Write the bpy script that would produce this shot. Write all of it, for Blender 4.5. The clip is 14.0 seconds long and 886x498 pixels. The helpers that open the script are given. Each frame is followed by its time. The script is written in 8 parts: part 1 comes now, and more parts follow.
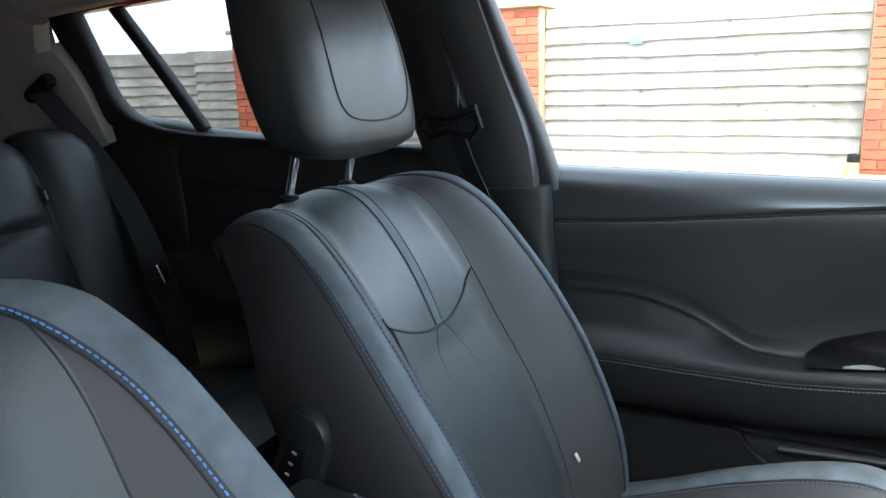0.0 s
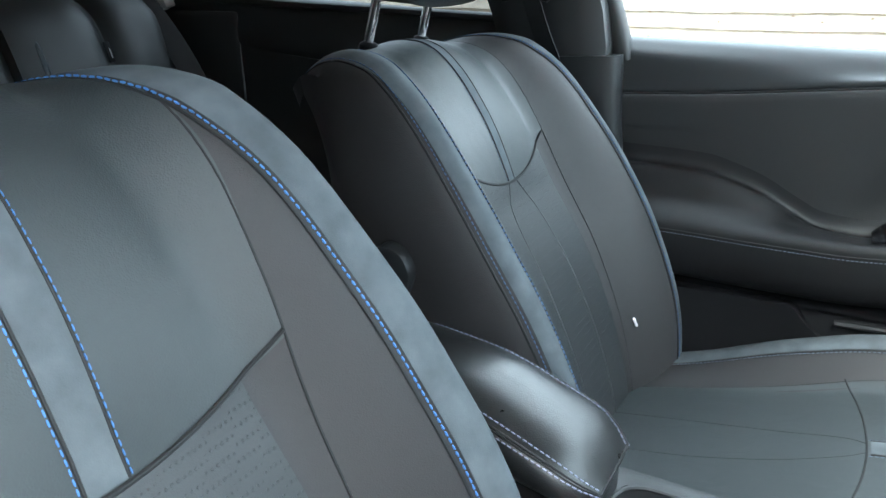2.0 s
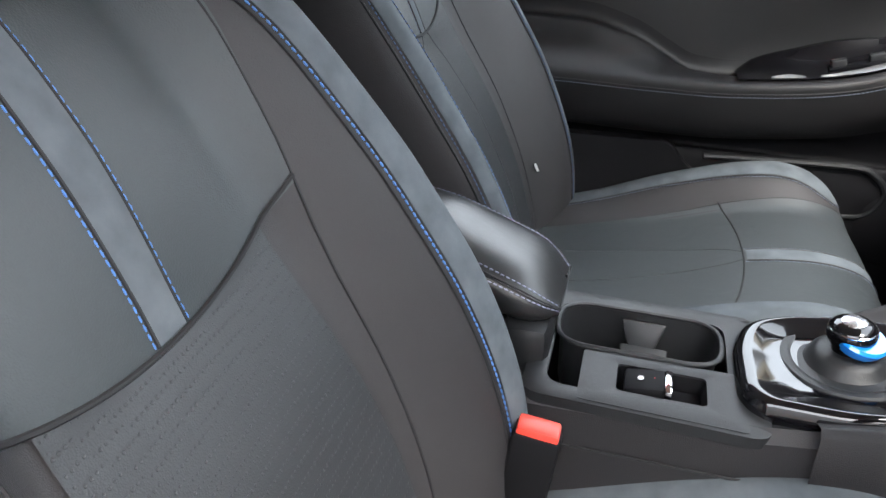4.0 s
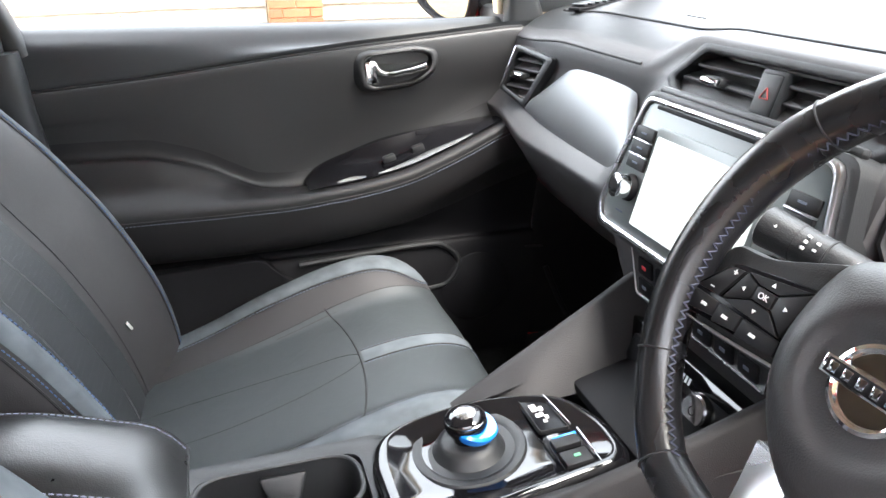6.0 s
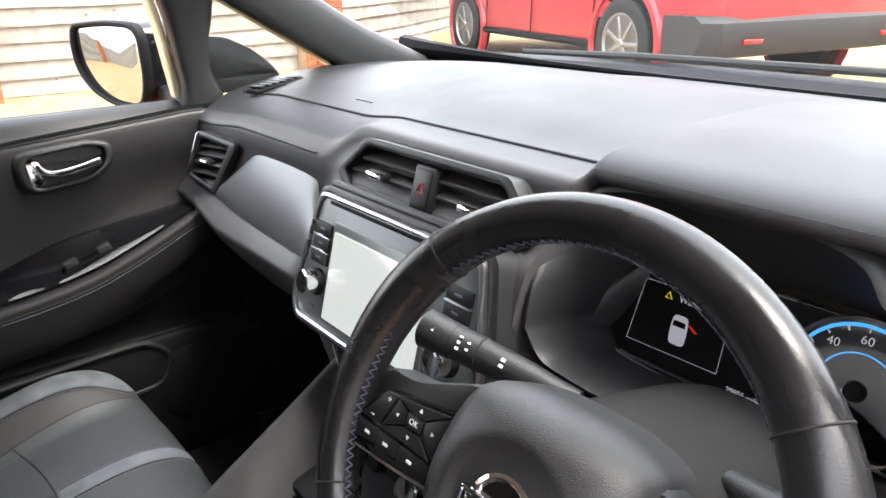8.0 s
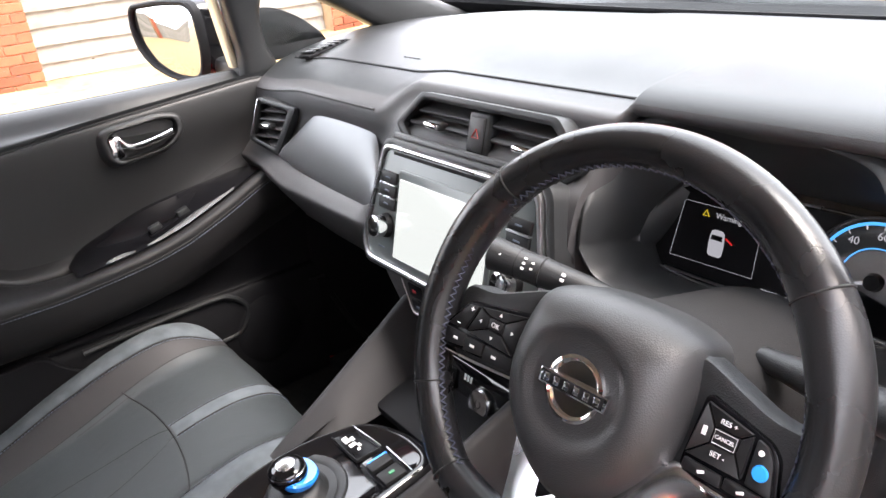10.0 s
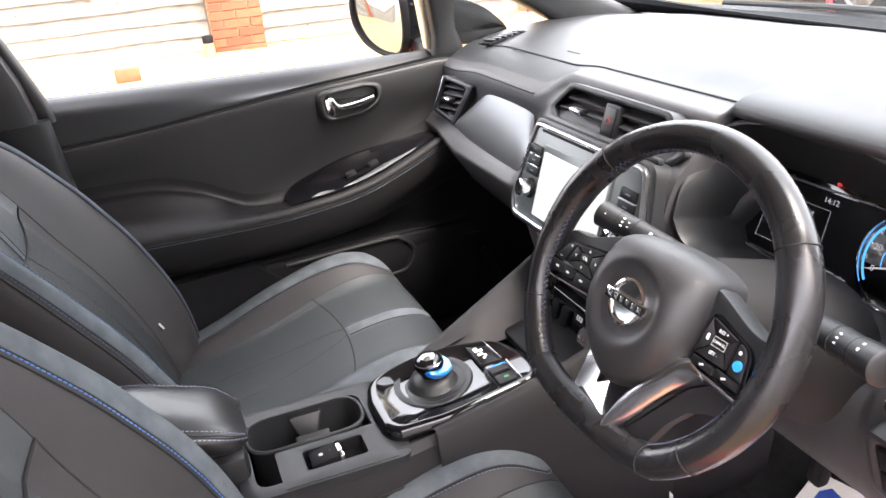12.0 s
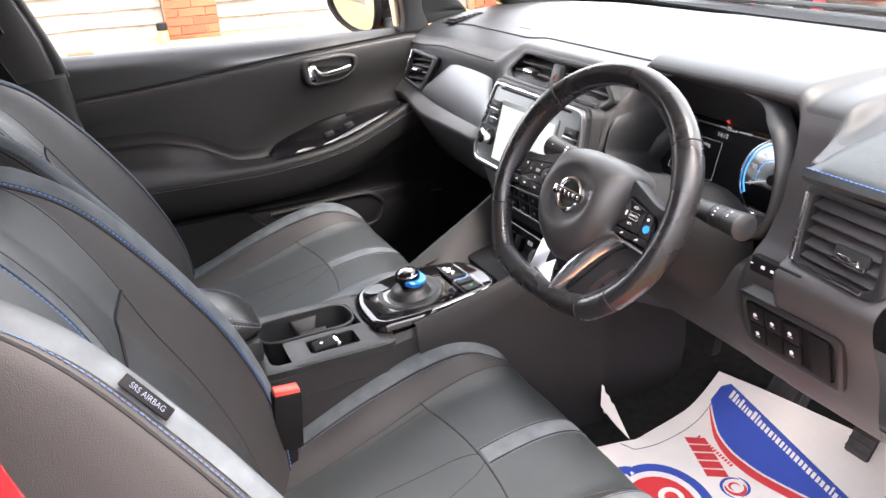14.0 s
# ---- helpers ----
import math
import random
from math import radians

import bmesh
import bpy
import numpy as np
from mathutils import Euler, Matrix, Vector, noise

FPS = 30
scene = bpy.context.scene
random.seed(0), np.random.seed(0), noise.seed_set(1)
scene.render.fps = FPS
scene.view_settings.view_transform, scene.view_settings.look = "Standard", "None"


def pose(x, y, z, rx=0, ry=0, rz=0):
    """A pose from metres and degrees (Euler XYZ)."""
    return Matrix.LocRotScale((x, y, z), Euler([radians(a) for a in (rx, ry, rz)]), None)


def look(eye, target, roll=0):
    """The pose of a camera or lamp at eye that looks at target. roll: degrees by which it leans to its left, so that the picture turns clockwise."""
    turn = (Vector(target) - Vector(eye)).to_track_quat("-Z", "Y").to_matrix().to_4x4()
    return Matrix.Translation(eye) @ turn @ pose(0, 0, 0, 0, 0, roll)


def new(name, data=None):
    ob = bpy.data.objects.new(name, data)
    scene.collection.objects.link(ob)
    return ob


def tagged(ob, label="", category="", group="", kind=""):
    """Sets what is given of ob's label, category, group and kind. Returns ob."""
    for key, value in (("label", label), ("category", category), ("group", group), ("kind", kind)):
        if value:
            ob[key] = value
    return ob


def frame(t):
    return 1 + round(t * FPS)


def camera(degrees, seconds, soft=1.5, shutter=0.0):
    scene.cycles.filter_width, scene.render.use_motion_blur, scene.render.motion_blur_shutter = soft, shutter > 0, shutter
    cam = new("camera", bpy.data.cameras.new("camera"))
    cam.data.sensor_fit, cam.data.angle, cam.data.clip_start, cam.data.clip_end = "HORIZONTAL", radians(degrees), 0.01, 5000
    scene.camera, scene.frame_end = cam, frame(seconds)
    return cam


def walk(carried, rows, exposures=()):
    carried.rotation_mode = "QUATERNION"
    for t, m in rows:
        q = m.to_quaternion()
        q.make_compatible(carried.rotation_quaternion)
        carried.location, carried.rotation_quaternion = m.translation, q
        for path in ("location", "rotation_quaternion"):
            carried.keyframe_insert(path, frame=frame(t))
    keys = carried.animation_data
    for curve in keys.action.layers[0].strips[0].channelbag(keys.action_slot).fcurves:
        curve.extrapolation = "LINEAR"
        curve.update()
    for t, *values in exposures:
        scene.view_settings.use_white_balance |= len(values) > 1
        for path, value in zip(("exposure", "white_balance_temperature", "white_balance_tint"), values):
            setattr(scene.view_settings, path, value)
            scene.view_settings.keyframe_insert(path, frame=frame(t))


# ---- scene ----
cam = camera(62.1, 14.0)
PATH = [
    (0, (-0.19, -0.524, 1.235), (-1.063, 1.216, 0.775), -1.7),
    (0.5, (-0.208, -0.531, 1.224), (-1.123, 1.192, 0.783), -1.0),
    (1, (-0.205, -0.545, 1.205), (-1.093, 1.173, 0.696), 0.1),
    (1.5, (-0.214, -0.565, 1.179), (-1.097, 1.134, 0.601), -0.4),
    (2, (-0.236, -0.587, 1.157), (-1.139, 1.063, 0.477), 0.2),
    (2.2, (-0.244, -0.607, 1.153), (-1.15, 1.016, 0.413), 1.1),
    (4.3, (-0.335, -0.672, 1.142), (-0.719, 1.026, 0.158), 0.6),
    (4.5, (-0.321, -0.666, 1.153), (-0.673, 1.069, 0.222), 0.1),
    (5, (-0.295, -0.67, 1.178), (-0.44, 1.126, 0.31), -0.5),
    (5.5, (-0.302, -0.636, 1.184), (-0.033, 1.164, 0.353), -0.8),
    (6, (-0.298, -0.607, 1.198), (0.227, 1.158, 0.417), -0.7),
    (6.5, (-0.267, -0.594, 1.217), (0.441, 1.127, 0.485), -1.0),
    (7, (-0.224, -0.598, 1.24), (0.648, 1.067, 0.558), -1.5),
    (7.5, (-0.231, -0.601, 1.261), (0.823, 0.97, 0.611), -1.2),
    (7.7, (-0.224, -0.606, 1.265), (0.897, 0.912, 0.602), -0.5),
    (9.8, (-0.289, -0.653, 1.27), (0.767, 0.83, 0.44), -6.2),
    (10, (-0.305, -0.671, 1.288), (0.724, 0.837, 0.471), -6.3),
    (10.5, (-0.354, -0.705, 1.306), (0.599, 0.848, 0.482), -4.6),
    (11, (-0.381, -0.747, 1.314), (0.477, 0.87, 0.509), -2.1),
    (11.5, (-0.375, -0.838, 1.346), (0.354, 0.837, 0.532), -4.1),
    (12, (-0.386, -0.902, 1.345), (0.239, 0.809, 0.52), -4.8),
    (12.5, (-0.408, -0.964, 1.333), (0.2, 0.746, 0.491), -5.5),
    (13, (-0.469, -0.964, 1.345), (0.188, 0.723, 0.496), -4.9),
    (13.5, (-0.53, -1.004, 1.33), (0.229, 0.645, 0.491), -3.2),
    (14, (-0.545, -1.129, 1.332), (0.221, 0.521, 0.502), -2.4),
]
EXPOSURES = [(0.0, 3.36, 5700, 3), (1.0, 3.38, 5730, 1), (2.0, 3.75, 5800, -1), (4.3, 3.38, 6480, 12), (5.0, 3.59, 6520, 12), (6.0, 3.96, 6570, 12), (7.0, 3.38, 6680, 14), (7.5, 3.06, 6720, 13), (10.0, 3.42, 6800, 17), (14.0, 3.58, 6900, 18)]
walk(cam, [(t, look(eye, target, roll)) for t, eye, target, roll in PATH], EXPOSURES)

# ---------------------------------------------------------------- world and sun
world = bpy.data.worlds.new("overcast_sky")
scene.world = world
world.use_nodes = True
wn = world.node_tree
wn.nodes.clear()
w_out = wn.nodes.new("ShaderNodeOutputWorld")
w_bg = wn.nodes.new("ShaderNodeBackground")
w_sky = wn.nodes.new("ShaderNodeTexSky")
w_sky.sky_type = "NISHITA"
w_sky.sun_disc = False
w_sky.sun_elevation = radians(52)
w_sky.sun_rotation = radians(148)
w_sky.dust_density = 6.0
w_sky.air_density = 1.0
w_mix = wn.nodes.new("ShaderNodeMix")
w_mix.data_type = "RGBA"
w_mix.inputs["Factor"].default_value = 0.75
w_mix.inputs["B"].default_value = (9.0, 9.5, 10.2, 1)
wn.links.new(w_sky.outputs[0], w_mix.inputs["A"])
wn.links.new(w_mix.outputs["Result"], w_bg.inputs[0])
w_bg.inputs[1].default_value = 0.12
wn.links.new(w_bg.outputs[0], w_out.inputs[0])
sun = new("sun", bpy.data.lights.new("sun", "SUN"))
sun.data.energy, sun.data.angle, sun.data.color = 0.9, radians(25), (1.0, 0.96, 0.9)
sun.matrix_world = look((0, 0, 10), (-2.5, 4.0, 1.0))


# ---------------------------------------------------------------- materials
def mat(name, color, rough=0.5, metal=0.0, grain=0.0, grain_scale=400.0, vary=0.0, vary_scale=6.0, spec=0.5, coat=0.0,
        rough_vary=0.0, voronoi=False, island=0.0, wrinkle=0.0):
    m = bpy.data.materials.new(name)
    m.use_nodes = True
    nt = m.node_tree
    b = nt.nodes["Principled BSDF"]
    b.inputs["Base Color"].default_value = (*color, 1)
    b.inputs["Roughness"].default_value = rough
    b.inputs["Metallic"].default_value = metal
    b.inputs["Specular IOR Level"].default_value = spec
    b.inputs["Coat Weight"].default_value = coat
    b.inputs["Coat Roughness"].default_value = 0.03
    tc = nt.nodes.new("ShaderNodeTexCoord")
    if vary or rough_vary:
        n = nt.nodes.new("ShaderNodeTexNoise")
        n.inputs["Scale"].default_value = vary_scale
        n.inputs["Detail"].default_value = 6
        nt.links.new(tc.outputs["Object"], n.inputs["Vector"])
        if vary:
            ramp = nt.nodes.new("ShaderNodeMapRange")
            ramp.inputs["From Min"].default_value, ramp.inputs["From Max"].default_value = 0.3, 0.7
            ramp.inputs["To Min"].default_value, ramp.inputs["To Max"].default_value = 1 - vary, 1 + vary
            nt.links.new(n.outputs["Fac"], ramp.inputs["Value"])
            mul = nt.nodes.new("ShaderNodeMix")
            mul.data_type, mul.blend_type = "RGBA", "MULTIPLY"
            mul.inputs["Factor"].default_value = 1
            mul.inputs["A"].default_value = (*color, 1)
            last = ramp.outputs[0]
            if island:
                info = nt.nodes.new("ShaderNodeObjectInfo")
                geo = nt.nodes.new("ShaderNodeNewGeometry")
                add = nt.nodes.new("ShaderNodeMath")
                add.operation = "ADD"
                nt.links.new(info.outputs["Random"], add.inputs[0])
                nt.links.new(geo.outputs["Random Per Island"], add.inputs[1])
                fr = nt.nodes.new("ShaderNodeMath")
                fr.operation = "FRACT"
                nt.links.new(add.outputs[0], fr.inputs[0])
                r2 = nt.nodes.new("ShaderNodeMapRange")
                r2.inputs["To Min"].default_value, r2.inputs["To Max"].default_value = 1 - island, 1 + island
                nt.links.new(fr.outputs[0], r2.inputs["Value"])
                mm = nt.nodes.new("ShaderNodeMath")
                mm.operation = "MULTIPLY"
                nt.links.new(ramp.outputs[0], mm.inputs[0])
                nt.links.new(r2.outputs[0], mm.inputs[1])
                last = mm.outputs[0]
            nt.links.new(last, mul.inputs["B"])
            nt.links.new(mul.outputs["Result"], b.inputs["Base Color"])
        if rough_vary:
            rr = nt.nodes.new("ShaderNodeMapRange")
            rr.inputs["From Min"].default_value, rr.inputs["From Max"].default_value = 0.3, 0.7
            rr.inputs["To Min"].default_value, rr.inputs["To Max"].default_value = rough - rough_vary, rough + rough_vary
            nt.links.new(n.outputs["Fac"], rr.inputs["Value"])
            nt.links.new(rr.outputs[0], b.inputs["Roughness"])
    low = None
    if wrinkle:
        wn_ = nt.nodes.new("ShaderNodeTexNoise")
        wn_.inputs["Scale"].default_value = 16
        wn_.inputs["Detail"].default_value = 4
        wn_.inputs["Distortion"].default_value = 1.2
        nt.links.new(tc.outputs["Object"], wn_.inputs["Vector"])
        low = nt.nodes.new("ShaderNodeBump")
        low.inputs["Strength"].default_value = wrinkle
        low.inputs["Distance"].default_value = 0.006
        nt.links.new(wn_.outputs["Fac"], low.inputs["Height"])
        nt.links.new(low.outputs[0], b.inputs["Normal"])
    if grain:
        g = nt.nodes.new("ShaderNodeTexVoronoi" if voronoi else "ShaderNodeTexNoise")
        g.inputs["Scale"].default_value = grain_scale
        nt.links.new(tc.outputs["Object"], g.inputs["Vector"])
        bump = nt.nodes.new("ShaderNodeBump")
        bump.inputs["Strength"].default_value = grain
        bump.inputs["Distance"].default_value = 0.0006
        nt.links.new(g.outputs[0], bump.inputs["Height"])
        if low:
            nt.links.new(low.outputs[0], bump.inputs["Normal"])
        nt.links.new(bump.outputs[0], b.inputs["Normal"])
    return m


def glow(name, color, strength, rough=0.2):
    m = mat(name, (0.02, 0.02, 0.02), rough)
    b = m.node_tree.nodes["Principled BSDF"]
    b.inputs["Emission Color"].default_value = (*color, 1)
    b.inputs["Emission Strength"].default_value = strength
    return m


def perforated():
    m = mat("perforated_leather", (0.023, 0.025, 0.027), 0.5, grain=0.25, grain_scale=700, voronoi=True, vary=0.12)
    nt = m.node_tree
    b = nt.nodes["Principled BSDF"]
    tc = nt.nodes.new("ShaderNodeTexCoord")
    v = nt.nodes.new("ShaderNodeTexVoronoi")
    v.inputs["Scale"].default_value = 210
    v.inputs["Randomness"].default_value = 0.0
    nt.links.new(tc.outputs["Object"], v.inputs["Vector"])
    lt = nt.nodes.new("ShaderNodeMapRange")
    lt.inputs["From Min"].default_value, lt.inputs["From Max"].default_value = 0.2, 0.3
    nt.links.new(v.outputs["Distance"], lt.inputs["Value"])
    old = b.inputs["Normal"].links[0].from_node
    bump = nt.nodes.new("ShaderNodeBump")
    bump.inputs["Strength"].default_value = 0.5
    bump.inputs["Distance"].default_value = 0.0012
    nt.links.new(lt.outputs[0], bump.inputs["Height"])
    nt.links.new(old.outputs[0], bump.inputs["Normal"])
    nt.links.new(bump.outputs[0], b.inputs["Normal"])
    return m


def pane(name, tint, gloss=1.0):
    m = bpy.data.materials.new(name)
    m.use_nodes = True
    nt = m.node_tree
    nt.nodes.clear()
    out = nt.nodes.new("ShaderNodeOutputMaterial")
    tr = nt.nodes.new("ShaderNodeBsdfTransparent")
    tr.inputs[0].default_value = (*tint, 1)
    gl = nt.nodes.new("ShaderNodeBsdfGlossy")
    gl.inputs["Roughness"].default_value = 0.02
    fr = nt.nodes.new("ShaderNodeFresnel")
    fr.inputs[0].default_value = 1.45
    mx = nt.nodes.new("ShaderNodeMixShader")
    nt.links.new(fr.outputs[0], mx.inputs[0])
    nt.links.new(tr.outputs[0], mx.inputs[1])
    nt.links.new(gl.outputs[0], mx.inputs[2])
    nt.links.new(mx.outputs[0], out.inputs[0])
    return m


# darker copy of the black leather; the rear cabin's shade is in its colour
DARKLEATHER = mat("shade_toned_leather", (0.0155, 0.0172, 0.0182), 0.46, wrinkle=0.12, grain=0.3, grain_scale=650, voronoi=True, vary=0.15, vary_scale=9, rough_vary=0.05)
LEATHER = mat("black_leather", (0.0270, 0.0320, 0.0340), 0.50, wrinkle=0.16, grain=0.3, grain_scale=650, voronoi=True, vary=0.15, vary_scale=9, rough_vary=0.05)
PERF = perforated()
SUEDE = mat("blue_grey_suede", (0.086, 0.098, 0.108), 0.9, grain=0.35, grain_scale=900, vary=0.22, vary_scale=30, spec=0.2)
BOLSTER = mat("warm_grey_bolster_leather", (0.0285, 0.0272, 0.0282), 0.55, wrinkle=0.10, grain=0.3, grain_scale=900, voronoi=True, vary=0.10, vary_scale=8, rough_vary=0.05, spec=0.35)
HUBSOFT = mat("hub_soft_plastic", (0.026, 0.026, 0.027), 0.44, spec=0.5, grain=0.3, grain_scale=900, voronoi=True, vary=0.08, rough_vary=0.04)
# near-black for seam tubes; the grooves' shade is put into the colour
SEAM = mat("seam_shade_black", (0.006, 0.006, 0.007), 0.7)
BLUE_THREAD = mat("blue_thread", (0.07, 0.19, 0.46), 0.7)
DIM_THREAD = mat("dim_blue_thread", (0.040, 0.080, 0.165), 0.7)
RIM_THREAD = mat("rim_thread", (0.042, 0.047, 0.075), 0.7)
DIMMARK = mat("dim_print", (0.35, 0.35, 0.36), 0.6)
LILAC_THREAD = mat("pale_lilac_thread", (0.20, 0.21, 0.29), 0.7)
GREY_THREAD = mat("grey_thread", (0.10, 0.12, 0.16), 0.7)
PLASTIC = mat("grained_black_plastic", (0.0155, 0.0165, 0.0177), 0.42, spec=0.42, grain=0.35, grain_scale=900, voronoi=True, vary=0.12, rough_vary=0.06)
SOFT = mat("soft_touch_dash_plastic", (0.0165, 0.018, 0.0195), 0.46, spec=0.42, grain=0.18, grain_scale=1000, voronoi=True, vary=0.12, vary_scale=5, rough_vary=0.06)
LOWER = mat("lower_warm_grey_plastic", (0.0200, 0.0193, 0.0205), 0.58, spec=0.25, grain=0.35, grain_scale=800, voronoi=True, vary=0.15, rough_vary=0.06)
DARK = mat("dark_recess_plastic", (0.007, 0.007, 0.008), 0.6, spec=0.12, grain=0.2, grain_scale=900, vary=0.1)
GLOSS = mat("piano_black", (0.004, 0.004, 0.005), 0.06, spec=0.62, rough_vary=0.03)
SWITCHBLACK = mat("semi_gloss_black", (0.004, 0.004, 0.005), 0.25, spec=0.12)
SWITCHKEY = mat("matt_black_keys", (0.010, 0.010, 0.011), 0.5, spec=0.3, grain=0.15, grain_scale=1200)
# near-black: the shade inside the handle bowl is put into the colour
BOWL = mat("bowl_shade_plastic", (0.004, 0.004, 0.0045), 0.35, spec=0.2)
SHROUD = mat("matt_shroud_plastic", (0.012, 0.012, 0.0125), 0.62, spec=0.2, grain=0.4, grain_scale=800, voronoi=True, vary=0.1)
# darker copy of the door trim; shade at the armrest is in the colour
ARMSOFT = mat("shade_toned_door_trim", (0.0105, 0.0103, 0.0110), 0.45, spec=0.32, grain=0.4, grain_scale=800, voronoi=True, vary=0.12, vary_scale=5, rough_vary=0.05)
LIDLEATHER = mat("armrest_leather", (0.014, 0.0145, 0.015), 0.30, wrinkle=0.10, grain=0.25, grain_scale=700, voronoi=True, vary=0.12, vary_scale=9, rough_vary=0.06)
DOORSOFT = mat("soft_door_trim", (0.0185, 0.0187, 0.0193), 0.42, spec=0.45, grain=0.4, grain_scale=800, voronoi=True, vary=0.12, vary_scale=5, rough_vary=0.06)
FASCIA = mat("fascia_grained_plastic", (0.041, 0.0398, 0.0416), 0.47, grain=0.35, grain_scale=900, voronoi=True, vary=0.12, rough_vary=0.06)
DIMRED = mat("dim_red_print", (0.25, 0.02, 0.015), 0.5)
# for the added wall out of view; its tone sets the bounced light
UNSEENWALL = mat("unseen_wall_paint", (0.40, 0.40, 0.39), 0.9, grain=0.6, grain_scale=60, vary=0.12)
CHROME = mat("chrome", (0.85, 0.85, 0.86), 0.08, 1.0)
SILVER = mat("satin_silver", (0.62, 0.62, 0.64), 0.28, 1.0, rough_vary=0.05)
SATIN = mat("satin_dark_trim", (0.125, 0.13, 0.134), 0.34, 0.5, vary=0.1, rough_vary=0.06)
UNIT = mat("head_unit_grey", (0.10, 0.115, 0.115), 0.32, 0.1, vary=0.06)
RIMLEATHER = mat("worn_wheel_leather", (0.012, 0.012, 0.013), 0.28, grain=0.12, grain_scale=800, voronoi=True, vary=0.2, vary_scale=14, rough_vary=0.1)
RUBBER = mat("black_rubber", (0.010, 0.010, 0.010), 0.65)
PEDALRUBBER = mat("worn_pedal_rubber", (0.045, 0.044, 0.045), 0.6, grain=0.4, grain_scale=500, vary=0.3, vary_scale=40)
CARPET = mat("black_carpet", (0.012, 0.012, 0.012), 0.95, grain=1.0, grain_scale=500, vary=0.3, vary_scale=60, spec=0.1)
HEADLINE = mat("light_grey_lining", (0.42, 0.405, 0.38), 0.9, grain=0.4, grain_scale=700, vary=0.05)
BELT = mat("black_webbing", (0.010, 0.010, 0.011), 0.7, grain=0.6, grain_scale=500)
REDPLASTIC = mat("red_button_plastic", (0.75, 0.06, 0.04), 0.35)
WHITEMARK = mat("white_print", (0.75, 0.75, 0.75), 0.6)
BLUEMARK = mat("blue_button", (0.02, 0.30, 0.85), 0.3)
BLUEGLOSS = mat("blue_translucent_ring", (0.01, 0.22, 0.75), 0.12, coat=1.0)
PAPER = mat("white_paper", (0.80, 0.76, 0.72), 0.8, vary=0.04, vary_scale=12)
PBLUE = mat("blue_print", (0.03, 0.07, 0.38), 0.7)
PRED = mat("red_print", (0.65, 0.04, 0.05), 0.7)
BODYRED = mat("own_red_paint", (0.50, 0.012, 0.015), 0.2, coat=1.0, vary=0.03)
CARRED = mat("red_car_paint", (0.42, 0.035, 0.045), 0.28, coat=0.5, vary=0.05)
BEIGE = mat("pale_gold_trim", (0.55, 0.47, 0.33), 0.35, 0.3)
TYRE = mat("tyre_rubber", (0.018, 0.018, 0.018), 0.8, grain=0.5, grain_scale=60)
ALLOY = mat("alloy_rim", (0.38, 0.38, 0.39), 0.35, 0.8)
BRICK = mat("orange_brick", (0.27, 0.062, 0.027), 0.85, grain=0.8, grain_scale=90, vary=0.2, vary_scale=14, island=0.28)
MORTAR = mat("mortar", (0.33, 0.22, 0.13), 0.95, grain=0.9, grain_scale=120, vary=0.2)
BOARD = mat("weathered_board", (0.205, 0.188, 0.162), 0.85, grain=0.7, grain_scale=60, vary=0.3, vary_scale=7, island=0.2)
GRAVEL = mat("sandy_ground", (0.27, 0.19, 0.092), 0.95, grain=1.0, grain_scale=40, vary=0.35, vary_scale=9)
LAMPRED = mat("tail_lamp_red", (0.5, 0.01, 0.01), 0.15, coat=1.0)
YELLOW = mat("yellow_plate", (0.85, 0.60, 0.04), 0.5)
# the screen's glow stands in for sky glare on its glass
SCREEN = glow("glare_screen", (0.90, 1.0, 0.98), 0.088, 0.15)
DIALBLUE = glow("lit_blue_arc", (0.06, 0.40, 1.0), 0.14)
LITWHITE = glow("lit_white_mark", (0.85, 0.9, 1.0), 0.045)
LITRED = glow("lit_red_lamp", (1.0, 0.03, 0.03), 0.06)
LITGREEN = glow("lit_green_lamp", (0.05, 0.8, 0.3), 0.06)
LITYELLOW = glow("lit_yellow_mark", (0.9, 0.7, 0.05), 0.06)
SCREENGLASS = pane("windscreen_glass", (0.74, 0.78, 0.77))
GLASS = pane("clear_glass", (0.93, 0.96, 0.95))
TINTED = pane("tinted_glass", (0.20, 0.21, 0.215))
MIRROR = mat("mirror_glass", (0.42, 0.43, 0.44), 0.02, 1.0)


# ---------------------------------------------------------------- mesh helpers
def under(ob, parent, label=""):
    """Hangs a mesh in world places under its thing or part."""
    ob.parent = parent
    if parent is not None and parent.data is None:
        ob.matrix_parent_inverse = parent.matrix_basis.inverted()
    return tagged(ob, label)


def shade(me, angle=40):
    for p in me.polygons:
        p.use_smooth = True
    bm = bmesh.new()
    bm.from_mesh(me)
    for e in bm.edges:
        if len(e.link_faces) == 2 and e.calc_face_angle(0) > radians(angle):
            e.smooth = False
    bm.to_mesh(me)
    bm.free()


def made(name, verts, faces, material, parent=None, label="", angle=40):
    me = bpy.data.meshes.new(name)
    me.from_pydata([tuple(v) for v in verts], [], faces)
    me.update()
    bm = bmesh.new()
    bm.from_mesh(me)
    bmesh.ops.recalc_face_normals(bm, faces=bm.faces)
    bm.to_mesh(me)
    bm.free()
    me.materials.append(material)
    shade(me, angle)
    return under(new(name, me), parent, label)


def part(name, bm, material, parent=None, label="", angle=40):
    me = bpy.data.meshes.new(name)
    bmesh.ops.recalc_face_normals(bm, faces=bm.faces)
    bm.to_mesh(me)
    bm.free()
    me.materials.append(material)
    shade(me, angle)
    return under(new(name, me), parent, label)


